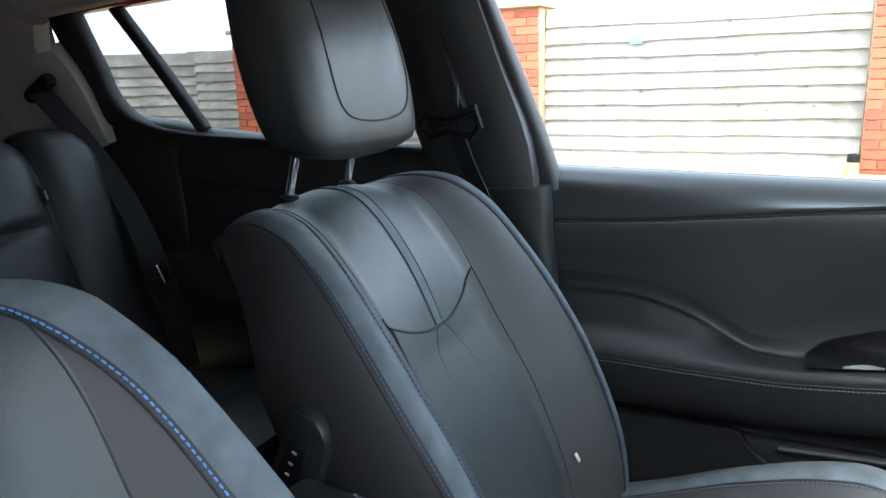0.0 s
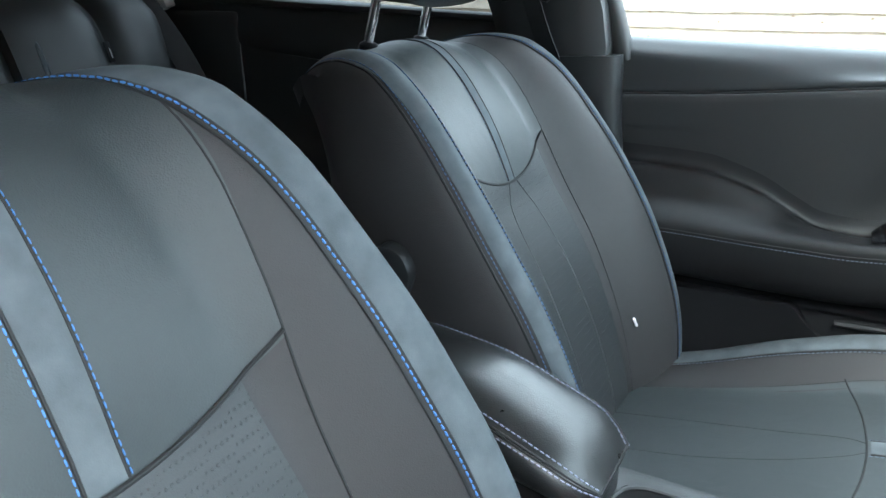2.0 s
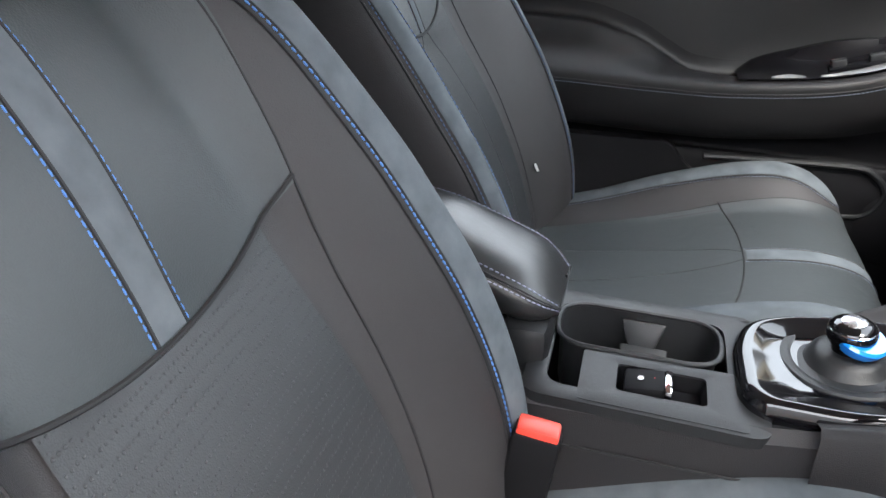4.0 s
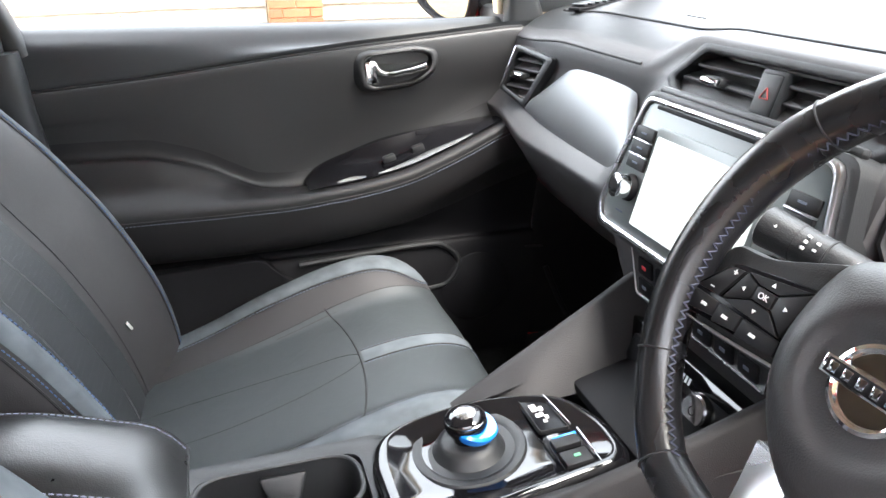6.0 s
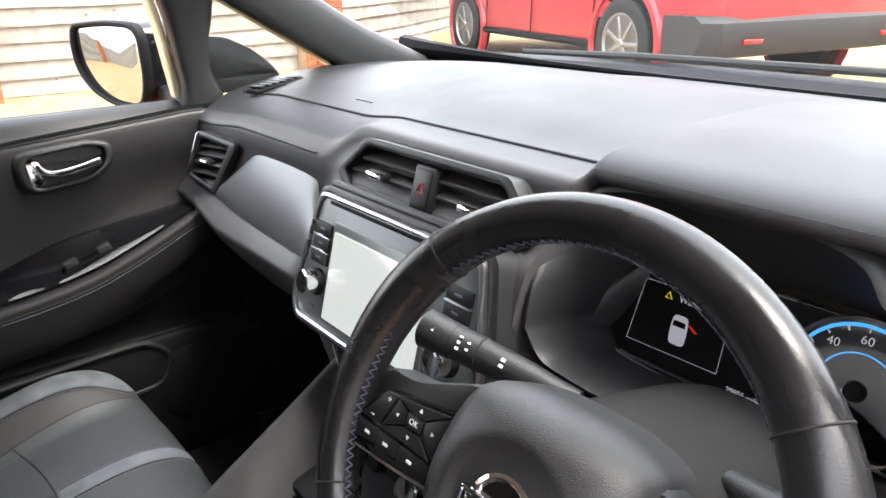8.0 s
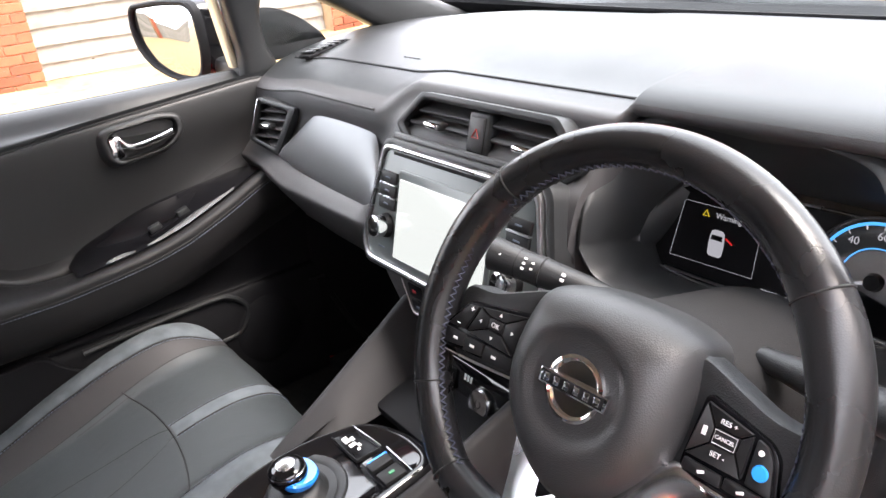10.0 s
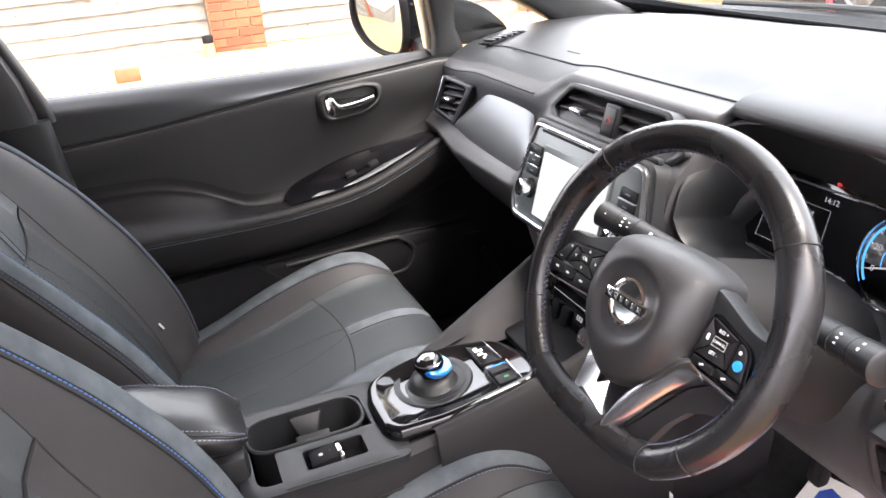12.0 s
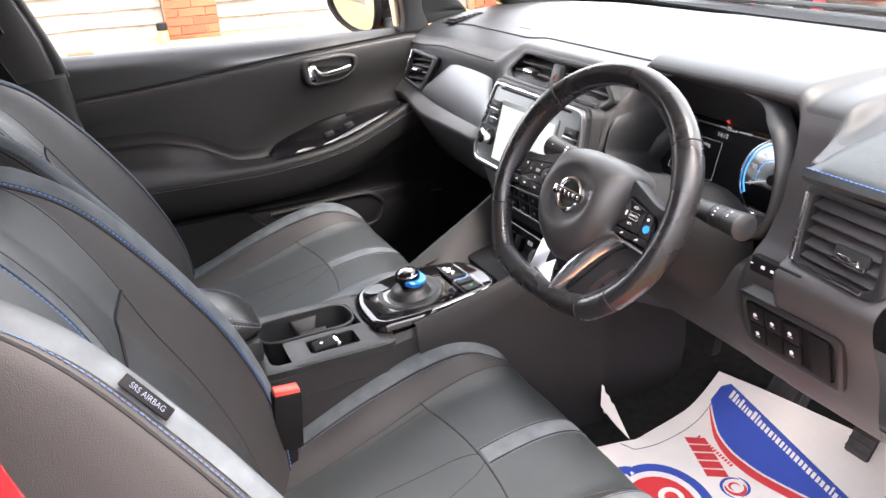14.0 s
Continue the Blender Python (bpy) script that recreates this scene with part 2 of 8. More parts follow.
def thing(name, label, category, at=(0, 0, 0), group="", kind=""):
    ob = new(name)
    ob.location = at
    ob.empty_display_size = 0.05
    return tagged(ob, label, category, group, kind)


def catmull(pts, n):
    pts = [Vector(p) for p in pts]
    out = []
    for i in range(len(pts) - 1):
        p0, p1, p2, p3 = pts[max(i - 1, 0)], pts[i], pts[i + 1], pts[min(i + 2, len(pts) - 1)]
        for k in range(n):
            t = k / n
            out.append(0.5 * ((2 * p1) + (p2 - p0) * t + (2 * p0 - 5 * p1 + 4 * p2 - p3) * t * t + (3 * p1 - p0 - 3 * p2 + p3) * t ** 3))
    out.append(pts[-1])
    return out


def keyed(keys, t):
    """A smooth value at t from (t, value) keys, with no overshoot."""
    if t <= keys[0][0]:
        return keys[0][1]
    if t >= keys[-1][0]:
        return keys[-1][1]
    n = len(keys)
    slopes = [(keys[i + 1][1] - keys[i][1]) / (keys[i + 1][0] - keys[i][0]) for i in range(n - 1)]
    tang = [slopes[0]] + [0.0 if a * b <= 0 else 2 * a * b / (a + b) for a, b in zip(slopes, slopes[1:])] + [slopes[-1]]
    for i in range(n - 1):
        a, va = keys[i]
        b, vb = keys[i + 1]
        if t <= b:
            h = b - a
            s = (t - a) / h
            return (2 * s ** 3 - 3 * s * s + 1) * va + (s ** 3 - 2 * s * s + s) * h * tang[i] + (3 * s * s - 2 * s ** 3) * vb + (s ** 3 - s * s) * h * tang[i + 1]
    return keys[-1][1]


def lerped(keys, t):
    if t <= keys[0][0]:
        return keys[0][1]
    for (a, va), (b, vb) in zip(keys, keys[1:]):
        if t <= b:
            return va + (vb - va) * (t - a) / (b - a)
    return keys[-1][1]


def loft(rings, closed=True, caps=True):
    n = len(rings[0])
    verts = [v for r in rings for v in r]
    faces = []
    for i in range(len(rings) - 1):
        for j in range(n if closed else n - 1):
            a, b = i * n + j, i * n + (j + 1) % n
            faces.append((a, b, b + n, a + n))
    if caps and closed:
        faces.append(tuple(range(n)))
        faces.append(tuple(range((len(rings) - 1) * n, len(rings) * n)))
    return verts, faces


def tube_data(pts, r, n=8, closed=False, squash=1.0):
    pts = [Vector(p) for p in pts]
    m = len(pts)
    rings = []
    side = None
    for i, p in enumerate(pts):
        a = pts[(i - 1) % m] if closed or i > 0 else p
        b = pts[(i + 1) % m] if closed or i < m - 1 else p
        d = (b - a).normalized()
        if side is None:
            side = d.orthogonal().normalized()
        side = (side - d * side.dot(d)).normalized()
        up = d.cross(side)
        rr = r[i] if isinstance(r, (list, tuple)) else r
        rings.append([p + rr * (math.cos(2 * math.pi * k / n) * side + squash * math.sin(2 * math.pi * k / n) * up) for k in range(n)])
    if closed:
        v, f = loft(rings + [rings[0]], True, False)
        return v, f
    return loft(rings)


def tube(name, pts, r, material, parent=None, label="", n=8, closed=False, squash=1.0):
    v, f = tube_data(pts, r, n, closed, squash)
    return made(name, v, f, material, parent, label)


def merged(datas):
    verts, faces = [], []
    for v, f in datas:
        o = len(verts)
        verts += list(v)
        faces += [tuple(i + o for i in q) for q in f]
    return verts, faces


def rbox(size, bevel=0.004, m=None, seg=2):
    bm = bmesh.new()
    bmesh.ops.create_cube(bm, size=1, matrix=Matrix.Diagonal((*size, 1)))
    if bevel > 0:
        bmesh.ops.bevel(bm, geom=list(bm.edges), offset=min(bevel, min(size) * 0.45), segments=seg, affect="EDGES", profile=0.5)
    if m is not None:
        bm.transform(m)
    return bm


def axes(origin, right, up):
    """A frame whose x runs along right, y along up, and z out of the surface."""
    r = Vector(right).normalized()
    u = Vector(up)
    u = (u - r * u.dot(r)).normalized()
    n = r.cross(u)
    m = Matrix((r, u, n)).transposed().to_4x4()
    m.translation = Vector(origin)
    return m


def rounded(outline, radius, seg=4):
    """A polygon with rounded corners."""
    out = []
    n = len(outline)
    for i in range(n):
        p, a, b = Vector(outline[i]), Vector(outline[i - 1]), Vector(outline[(i + 1) % n])
        r = min(radius, (a - p).length * 0.45, (b - p).length * 0.45)
        s, e = p + (a - p).normalized() * r, p + (b - p).normalized() * r
        for k in range(seg + 1):
            t = k / seg
            out.append((1 - t) ** 2 * s + 2 * t * (1 - t) * p + t * t * e)
    return out


def plate(outline, depth, bevel=0.002, m=None, radius=0.0, seg=4):
    """A flat plate with that outline, its face at z = 0 and its back at -depth, its rim softened."""
    pts = rounded(outline, radius, seg) if radius else [Vector(p) for p in outline]
    c = sum(pts, Vector((0, 0))) / len(pts)
    size = max((p - c).length for p in pts)
    k = 1 - bevel / max(size, 1e-6) * 1.4
    rings = [[(p.x, p.y, -depth) for p in pts], [(p.x, p.y, -bevel) for p in pts],
             [(c.x + (p.x - c.x) * (1 - (1 - k) * 0.3), c.y + (p.y - c.y) * (1 - (1 - k) * 0.3), -bevel * 0.3) for p in pts],
             [(c.x + (p.x - c.x) * k, c.y + (p.y - c.y) * k, 0) for p in pts]]
    v, f = loft(rings)
    bm = bmesh.new()
    vs = [bm.verts.new(q) for q in v]
    for q in f:
        bm.faces.new([vs[i] for i in q])
    if m is not None:
        bm.transform(m)
    return bm


def ring_plate(outer, inner, depth, m=None, radius=0.0, radius_in=None, seg=4, lip=0.0015):
    """A frame between two outlines with the same number of corners."""
    o = rounded(outer, radius, seg) if radius else [Vector(p) for p in outer]
    i = rounded(inner, radius if radius_in is None else radius_in, seg) if radius else [Vector(p) for p in inner]
    mid = [a + (b - a) * 0.3 for a, b in zip(o, i)]
    mid2 = [a + (b - a) * 0.7 for a, b in zip(o, i)]
    rings = [[(p.x, p.y, -depth) for p in o], [(p.x, p.y, -lip) for p in o], [(p.x, p.y, 0) for p in mid],
             [(p.x, p.y, 0) for p in mid2], [(p.x, p.y, -lip) for p in i], [(p.x, p.y, -depth) for p in i]]
    v, f = loft(rings + [rings[0]], True, False)
    bm = bmesh.new()
    vs = [bm.verts.new(q) for q in v]
    for q in f:
        bm.faces.new([vs[k] for k in q])
    bmesh.ops.remove_doubles(bm, verts=bm.verts, dist=1e-6)
    if m is not None:
        bm.transform(m)
    return bm


def facing(ob, target):
    """Turns a pane's faces towards a place, so that its gloss is right on that side."""
    me = ob.data
    c = sum((Vector(p.center) for p in me.polygons), Vector()) / len(me.polygons)
    n = sum((Vector(p.normal) for p in me.polygons), Vector())
    if n.dot(Vector(target) - c) < 0:
        me.flip_normals()
    return ob


def lathe(profile, m=None, n=32):
    """A turned body: profile of (radius, height)."""
    rings = [[(r * math.cos(2 * math.pi * k / n), r * math.sin(2 * math.pi * k / n), z) for k in range(n)] for r, z in profile]
    v, f = loft(rings)
    bm = bmesh.new()
    vs = [bm.verts.new(q) for q in v]
    for q in f:
        bm.faces.new([vs[i] for i in q])
    if m is not None:
        bm.transform(m)
    return bm


def lettering(name, text, size, m, material, parent, label="", align="CENTER"):
    cu = bpy.data.curves.new(name, "FONT")
    cu.body, cu.size, cu.align_x, cu.align_y, cu.extrude = text, size, align, "CENTER", 0.0002
    tmp = bpy.data.objects.new("tmp_text", cu)
    scene.collection.objects.link(tmp)
    me = bpy.data.meshes.new_from_object(tmp.evaluated_get(bpy.context.evaluated_depsgraph_get()))
    bpy.data.objects.remove(tmp)
    me.transform(m)
    me.materials.clear()
    me.materials.append(material)
    return under(new(name, me), parent, label)


def stitches(points, spacing=0.0062, length=0.0044, r=0.0009):
    """Short thread lengths along a line."""
    pts = [Vector(p) for p in points]
    datas, walked, nxt = [], 0.0, 0.0
    for a, b in zip(pts, pts[1:]):
        seg = (b - a).length
        if seg < 1e-7:
            continue
        d = (b - a) / seg
        while nxt <= walked + seg:
            p = a + d * (nxt - walked)
            datas.append(tube_data([p - d * length / 2, p, p + d * length / 2], [r * 0.6, r, r * 0.6], 5))
            nxt += spacing
        walked += seg
    return merged(datas)


# ---------------------------------------------------------------- own car: shell
car_shell = thing("car_shell", "red hatchback body seen from inside, dark floor and pillars", "car body", (0, 0, 0.15), kind="structure")
# floor pan with tunnel, sloped toe board
fl = []
for y in np.linspace(-0.74, 0.74, 38):
    hump = 0.06 * math.exp(-(y / 0.10) ** 4)
    fl.append([(-2.0, y, 0.40), (-1.3, y, 0.40), (-1.0, y, 0.385 + hump), (-0.5, y, 0.375 + hump), (0.30, y, 0.385 + hump), (0.46, y, 0.395 + hump), (0.60, y, 0.46 + hump), (0.80, y, 0.62), (0.92, y, 0.80), (0.95, y, 1.02)])
v, f = loft(fl, False, False)
made("floor_carpet", v, f, CARPET, car_shell, "black carpeted car floor")
part("floor_pan", rbox((3.2, 1.62, 0.05), 0.01, Matrix.Translation((-0.5, 0, 0.30))), PLASTIC, car_shell)
# roof with lining
rf = []
for y in np.linspace(-0.66, 0.66, 23):
    drop = 0.09 * (abs(y) / 0.66) ** 3
    rf.append([(x, y, z - drop) for x, z in ((0.12, 1.475), (-0.2, 1.525), (-0.7, 1.55), (-1.3, 1.54), (-1.9, 1.48), (-2.3, 1.40))])
v, f = loft(rf, False, False)
made("roof_lining", v, f, HEADLINE, car_shell, "light grey fabric roof lining")
v2 = [(a, b, c + 0.03) for a, b, c in v]
made("roof_skin", v2, f, BODYRED, car_shell, "red painted roof")


def beam(name, pts, w, d, material, label="", parent=car_shell, inward=(0, -1, 0)):
    """A pillar of rounded section along a line: w wide along the car, d deep across it."""
    pts = [Vector(p) for p in pts]
    path = catmull(pts, 4)
    rings = []
    for i, p in enumerate(path):
        t = (path[min(i + 1, len(path) - 1)] - path[max(i - 1, 0)]).normalized()
        inn = Vector(inward)
        inn = (inn - t * inn.dot(t)).normalized()
        side = t.cross(inn)
        k = i / (len(path) - 1) * (len(pts) - 1)
        ww = lerped(list(enumerate(w)), k) if isinstance(w, (list, tuple)) else w
        sec = []
        for a in range(16):
            c, s_ = math.cos(2 * math.pi * a / 16), math.sin(2 * math.pi * a / 16)
            sec.append(p + side * (ww / 2 * math.copysign(abs(c) ** 0.6, c)) + inn * (d / 2 * math.copysign(abs(s_) ** 0.6, s_)))
        rings.append(sec)
    v, f = loft(rings)
    return made(name, v, f, material, parent, label)


for side in (1, -1):
    inn = (0, -side, 0)
    # screen pillar from the dashboard corner up to the roof
    beam("a_pillar", [(0.82, 0.71 * side, 1.01), (0.66, 0.71 * side, 1.085), (0.54, 0.705 * side, 1.142), (0.36, 0.69 * side, 1.247), (0.20, 0.665 * side, 1.342), (0.05, 0.63 * side, 1.435)], [0.10, 0.10, 0.10, 0.10, 0.10, 0.09], 0.07, PLASTIC, "black moulded windscreen pillar trim", inward=inn)
    # slim quarter pillar between the small corner window and the door glass
    beam("quarter_pillar", [(0.272, 0.735 * side, 1.01), (0.254, 0.730 * side, 1.10), (0.246, 0.720 * side, 1.16), (0.246, 0.710 * side, 1.205), (0.237, 0.690 * side, 1.27), (0.215, 0.668 * side, 1.355)], [0.10, 0.056, 0.062, 0.082, 0.105, 0.12], 0.05, PLASTIC, "black quarter window pillar", inward=inn)
    beam("roof_rail", [(0.10, 0.64 * side, 1.43), (-0.4, 0.63 * side, 1.475), (-1.0, 0.63 * side, 1.47), (-1.7, 0.625 * side, 1.425), (-2.26, 0.62 * side, 1.37)], 0.07, 0.06, HEADLINE, "light grey roof edge lining", inward=inn)
    beam("roof_side_rail", [(0.10, 0.665 * side, 1.415), (-0.4, 0.685 * side, 1.452), (-1.0, 0.69 * side, 1.455), (-1.8, 0.675 * side, 1.425), (-2.28, 0.66 * side, 1.39)], 0.075, 0.07, BODYRED, "red painted roof side", inward=inn)
    beam("c_pillar", [(-1.80, 0.70 * side, 1.06), (-1.84, 0.685 * side, 1.18), (-1.90, 0.64 * side, 1.32), (-1.85, 0.60 * side, 1.44)], [0.30, 0.29, 0.28, 0.30], 0.07, HEADLINE, "light grey rear pillar trim", inward=inn)
    part("lower_rear_trim", rbox((0.80, 0.04, 0.72), 0.02, Matrix.Translation((-1.86, 0.715 * side, 0.74))), PLASTIC, car_shell, "black lower rear side trim")
    part("upper_rear_trim", rbox((0.55, 0.04, 0.42), 0.02, Matrix.Translation((-2.05, 0.67 * side, 1.25)) @ pose(0, 0, 0, 9 * side, 0, 0)), HEADLINE, car_shell, "light grey upper rear side trim")
    sill = rbox((2.6, 0.14, 0.12), 0.03, Matrix.Translation((-0.45, 0.78 * side, 0.36)))
    part("sill", sill, BODYRED, car_shell)
# rear wall of the cabin
part("tailgate_trim", rbox((0.05, 1.36, 1.1), 0.02, Matrix.Translation((-2.28, 0, 0.92))), HEADLINE, car_shell)
part("load_floor", rbox((0.75, 1.3, 0.04), 0.01, Matrix.Translation((-1.95, 0, 0.62))), CARPET, car_shell)
# passenger centre pillar: upper trim, seal and lower cover
beam("b_pillar_trim", [(-0.755, 0.705, 0.55), (-0.735, 0.70, 0.85), (-0.715, 0.70, 1.05), (-0.765, 0.69, 1.22), (-0.825, 0.66, 1.42)], [0.26, 0.22, 0.21, 0.205, 0.20], 0.07, PLASTIC, "black plastic centre pillar trim")
beam("door_seal", [(-0.600, 0.735, 1.03), (-0.620, 0.728, 1.10), (-0.662, 0.712, 1.22), (-0.722, 0.68, 1.39)], 0.040, 0.05, RUBBER, "black rubber door seal")
beam("b_pillar_cover", [(-0.625, 0.708, 0.45), (-0.640, 0.698, 0.75), (-0.648, 0.694, 0.95), (-0.652, 0.693, 1.040)], [0.17, 0.15, 0.13, 0.125], 0.066, PLASTIC, "black lower pillar cover")
# driver's centre pillar, outside of it painted
beam("driver_b_pillar", [(-0.86, -0.73, 0.42), (-0.80, -0.73, 0.80), (-0.82, -0.73, 1.08), (-0.88, -0.69, 1.42)], [0.24, 0.20, 0.17, 0.15], 0.08, PLASTIC, "black driver's centre pillar", inward=(0, 1, 0))
beam("driver_b_pillar_skin", [(-0.76, -0.79, 0.42), (-0.71, -0.80, 0.80), (-0.705, -0.80, 1.06), (-0.80, -0.75, 1.42)], [0.26, 0.22, 0.19, 0.16], 0.05, BODYRED, "red painted centre pillar outside", inward=(0, 1, 0))

# windows
windscreen = thing("windscreen", "clear laminated windscreen over the dashboard", "windscreen", (0.8, 0, 1.1), kind="structure")
ws = []
for y in np.linspace(-0.67, 0.67, 15):
    b = 0.10 * (y / 0.67) ** 2
    ws.append([(0.90 - b + (0.10 - 0.90) * s, y * (1 - 0.07 * s), 1.075 + 0.02 * (y / 0.67) ** 2 + (1.475 - 1.075) * s + 0.05 * math.sin(math.pi * s)) for s in np.linspace(0, 1, 9)])
v, f = loft(ws, False, False)
g = made("screen_glass", v, f, SCREENGLASS, windscreen)
facing(g, (-0.3, -0.2, 1.2)).visible_shadow = False
wb = [(0.90 - 0.10 * (y / 0.67) ** 2 - 0.030, y, 1.087 + 0.020 * (y / 0.67) ** 2) for y in np.linspace(-0.76, 0.76, 31)]
tube("screen_black_border", wb, [float(0.0055 + 0.016 * (abs(p[1]) / 0.76) ** 4) for p in wb], DARK, windscreen, "black printed windscreen border", squash=1.6)
cowl = [(0.97 - 0.10 * (y / 0.67) ** 2, y, 1.078) for y in np.linspace(-0.70, 0.70, 21)]
tube("wiper_cowl", cowl, 0.022, PLASTIC, windscreen, "grey plastic wiper cowl")
tube("wiper_arm", [(0.93, 0.58, 1.10), (0.955, 0.3, 1.108), (0.965, 0.0, 1.112), (0.96, -0.2, 1.115)], 0.007, RUBBER, windscreen, "black wiper arm")
# own bonnet just beyond the screen
bon = []
for y in np.linspace(-0.72, 0.72, 25):
    c = (y / 0.72) ** 2
    bon.append([(x, y, z - 0.05 * c) for x, z in ((0.96, 1.052), (1.1, 1.055), (1.3, 1.03), (1.55, 0.96), (1.75, 0.86), (1.85, 0.70), (1.88, 0.40))])
v, f = loft(bon, False, False)
bonnet = made("bonnet", v, f, BODYRED, None, "")
tagged(bonnet, "red painted bonnet of the car beyond the windscreen", "bonnet", kind="structure")

door_window = thing("door_window", "clear passenger door window glass", "window", (-0.2, 0.75, 1.07), kind="structure")
gl = made("pane", [(-0.60, 0.755, 1.06), (0.215, 0.755, 1.05), (0.23, 0.69, 1.36), (-0.70, 0.69, 1.42)], [(0, 1, 2, 3)], GLASS, door_window)
facing(gl, (-0.3, -0.2, 1.2)).visible_shadow = False
rear_window = thing("rear_door_window", "tinted rear door glass with a dark divider bar", "window", (-1.1, 0.75, 1.12), kind="structure")
gl = made("pane", [(-0.80, 0.75, 1.08), (-1.70, 0.74, 1.13), (-1.78, 0.68, 1.42), (-0.88, 0.68, 1.42)], [(0, 1, 2, 3)], TINTED, rear_window)
facing(gl, (-0.3, -0.2, 1.2))
beam("divider_bar", [(-1.41, 0.735, 1.13), (-1.50, 0.72, 1.26), (-1.60, 0.69, 1.41)], 0.028, 0.03, RUBBER, "black window divider bar", rear_window)
beam("window_frame", [(-0.80, 0.735, 1.095), (-1.10, 0.730, 1.106), (-1.28, 0.725, 1.112), (-1.42, 0.725, 1.117), (-1.53, 0.725, 1.126), (-1.62, 0.72, 1.147), (-1.685, 0.715, 1.195), (-1.715, 0.71, 1.26), (-1.735, 0.70, 1.32), (-1.755, 0.68, 1.41)], [0.014, 0.016, 0.018, 0.020, 0.030, 0.050, 0.076, 0.085, 0.088, 0.088], 0.05, RUBBER, "black rear window surround", rear_window)
quarter = thing("quarter_window", "small clear corner window beside the dashboard", "window", (0.4, 0.72, 1.1), kind="structure")
gl = made("pane", [(0.26, 0.735, 1.05), (0.72, 0.745, 1.05), (0.30, 0.685, 1.31)], [(0, 1, 2)], GLASS, quarter)
facing(gl, (-0.3, -0.2, 1.2)).visible_shadow = False
beam("pale_edge", [(0.226, 0.762, 1.065), (0.217, 0.757, 1.12), (0.205, 0.748, 1.19), (0.180, 0.728, 1.27), (0.145, 0.700, 1.36)], 0.016, 0.03, BEIGE, "pale gold window edge trim", quarter)
beam("upper_pale_edge", [(0.31, 0.745, 1.245), (0.42, 0.752, 1.185), (0.54, 0.755, 1.10)], 0.016, 0.02, BEIGE, "pale gold corner window trim", quarter)
sail = plate([(0.0, 0.0), (0.16, 0.0), (0.145, 0.035), (0.10, 0.075), (0.05, 0.10), (0.0, 0.105)], 0.02, 0.004, axes((0.27, 0.725, 1.065), (1, 0.02, 0), (0, 0.08, 1)), 0.02)
part("sail_panel", sail, PLASTIC, quarter, "black moulded corner panel")

# door mirror outside
mir = thing("door_mirror", "black door mirror reflecting the fence and sky", "wing mirror", (0.22, 0.98, 1.05))
mf = axes((0.172, 0.95, 1.115), (0.348, -0.937, 0), (0.0, 0.0, 1))
mo = [(0.105, 0.075), (0.0, 0.080), (-0.105, 0.072), (-0.116, 0.03), (-0.108, -0.02), (-0.07, -0.06), (-0.01, -0.085), (0.085, -0.09), (0.108, -0.03)]
mo = mo[::-1]
part("housing", plate(mo, 0.09, 0.02, mf @ Matrix.Translation((0, 0, 0.0)) , 0.04, 5), GLOSS, mir, "gloss black mirror housing")
part("mirror_pane", plate([(x * 0.88, y * 0.86) for x, y in mo], 0.004, 0.001, mf @ Matrix.Translation((0, 0, 0.004)), 0.035, 5), MIRROR, mir, "mirror glass")
part("mirror_rim", ring_plate(mo, [(x * 0.90, y * 0.88) for x, y in mo], 0.02, mf @ Matrix.Translation((0, 0, 0.010)), 0.04, 0.035, 5, 0.004), DARK, mir, "black mirror rim")
part("stem", rbox((0.07, 0.22, 0.035), 0.012, Matrix.Translation((0.26, 0.84, 1.055))), PLASTIC, mir)

# the driver's side behind the open front door
rside = thing("rear_right_door", "closed rear door on the driver's side, black trim", "car door", (-1.2, -0.72, 0.4), kind="structure")
part("trim", rbox((0.95, 0.05, 0.72), 0.02, Matrix.Translation((-1.32, -0.73, 0.76))), PLASTIC, rside)
part("outer_skin", rbox((0.98, 0.05, 0.75), 0.02, Matrix.Translation((-1.32, -0.81, 0.75))), BODYRED, rside)
gl = made("pane", [(-0.88, -0.75, 1.10), (-1.75, -0.74, 1.12), (-1.80, -0.66, 1.42), (-0.92, -0.68, 1.42)], [(0, 1, 2, 3)], TINTED, rside)
facing(gl, (-0.3, -0.2, 1.2))

# open driver's door, swung forward on its hinges
ddoor = thing("driver_door", "open driver's door, black trim and red outside", "car door", (0.35, -0.85, 0.4), kind="structure")
dmx = Matrix.Translation((0.46, -0.84, 0)) @ pose(0, 0, 0, 0, 0, 82)
part("trim", rbox((1.0, 0.06, 0.68), 0.03, dmx @ Matrix.Translation((-0.50, 0.03, 0.70))), PLASTIC, ddoor)
part("outer_skin", rbox((1.02, 0.04, 0.72), 0.02, dmx @ Matrix.Translation((-0.50, -0.03, 0.70))), BODYRED, ddoor)
beam("window_frame", [dmx @ Vector(q) for q in ((-0.02, 0, 1.03), (-0.25, 0, 1.25), (-0.55, 0, 1.40), (-0.95, 0, 1.42), (-1.0, 0, 1.05))], 0.04, 0.03, RUBBER, "black door window frame", ddoor)


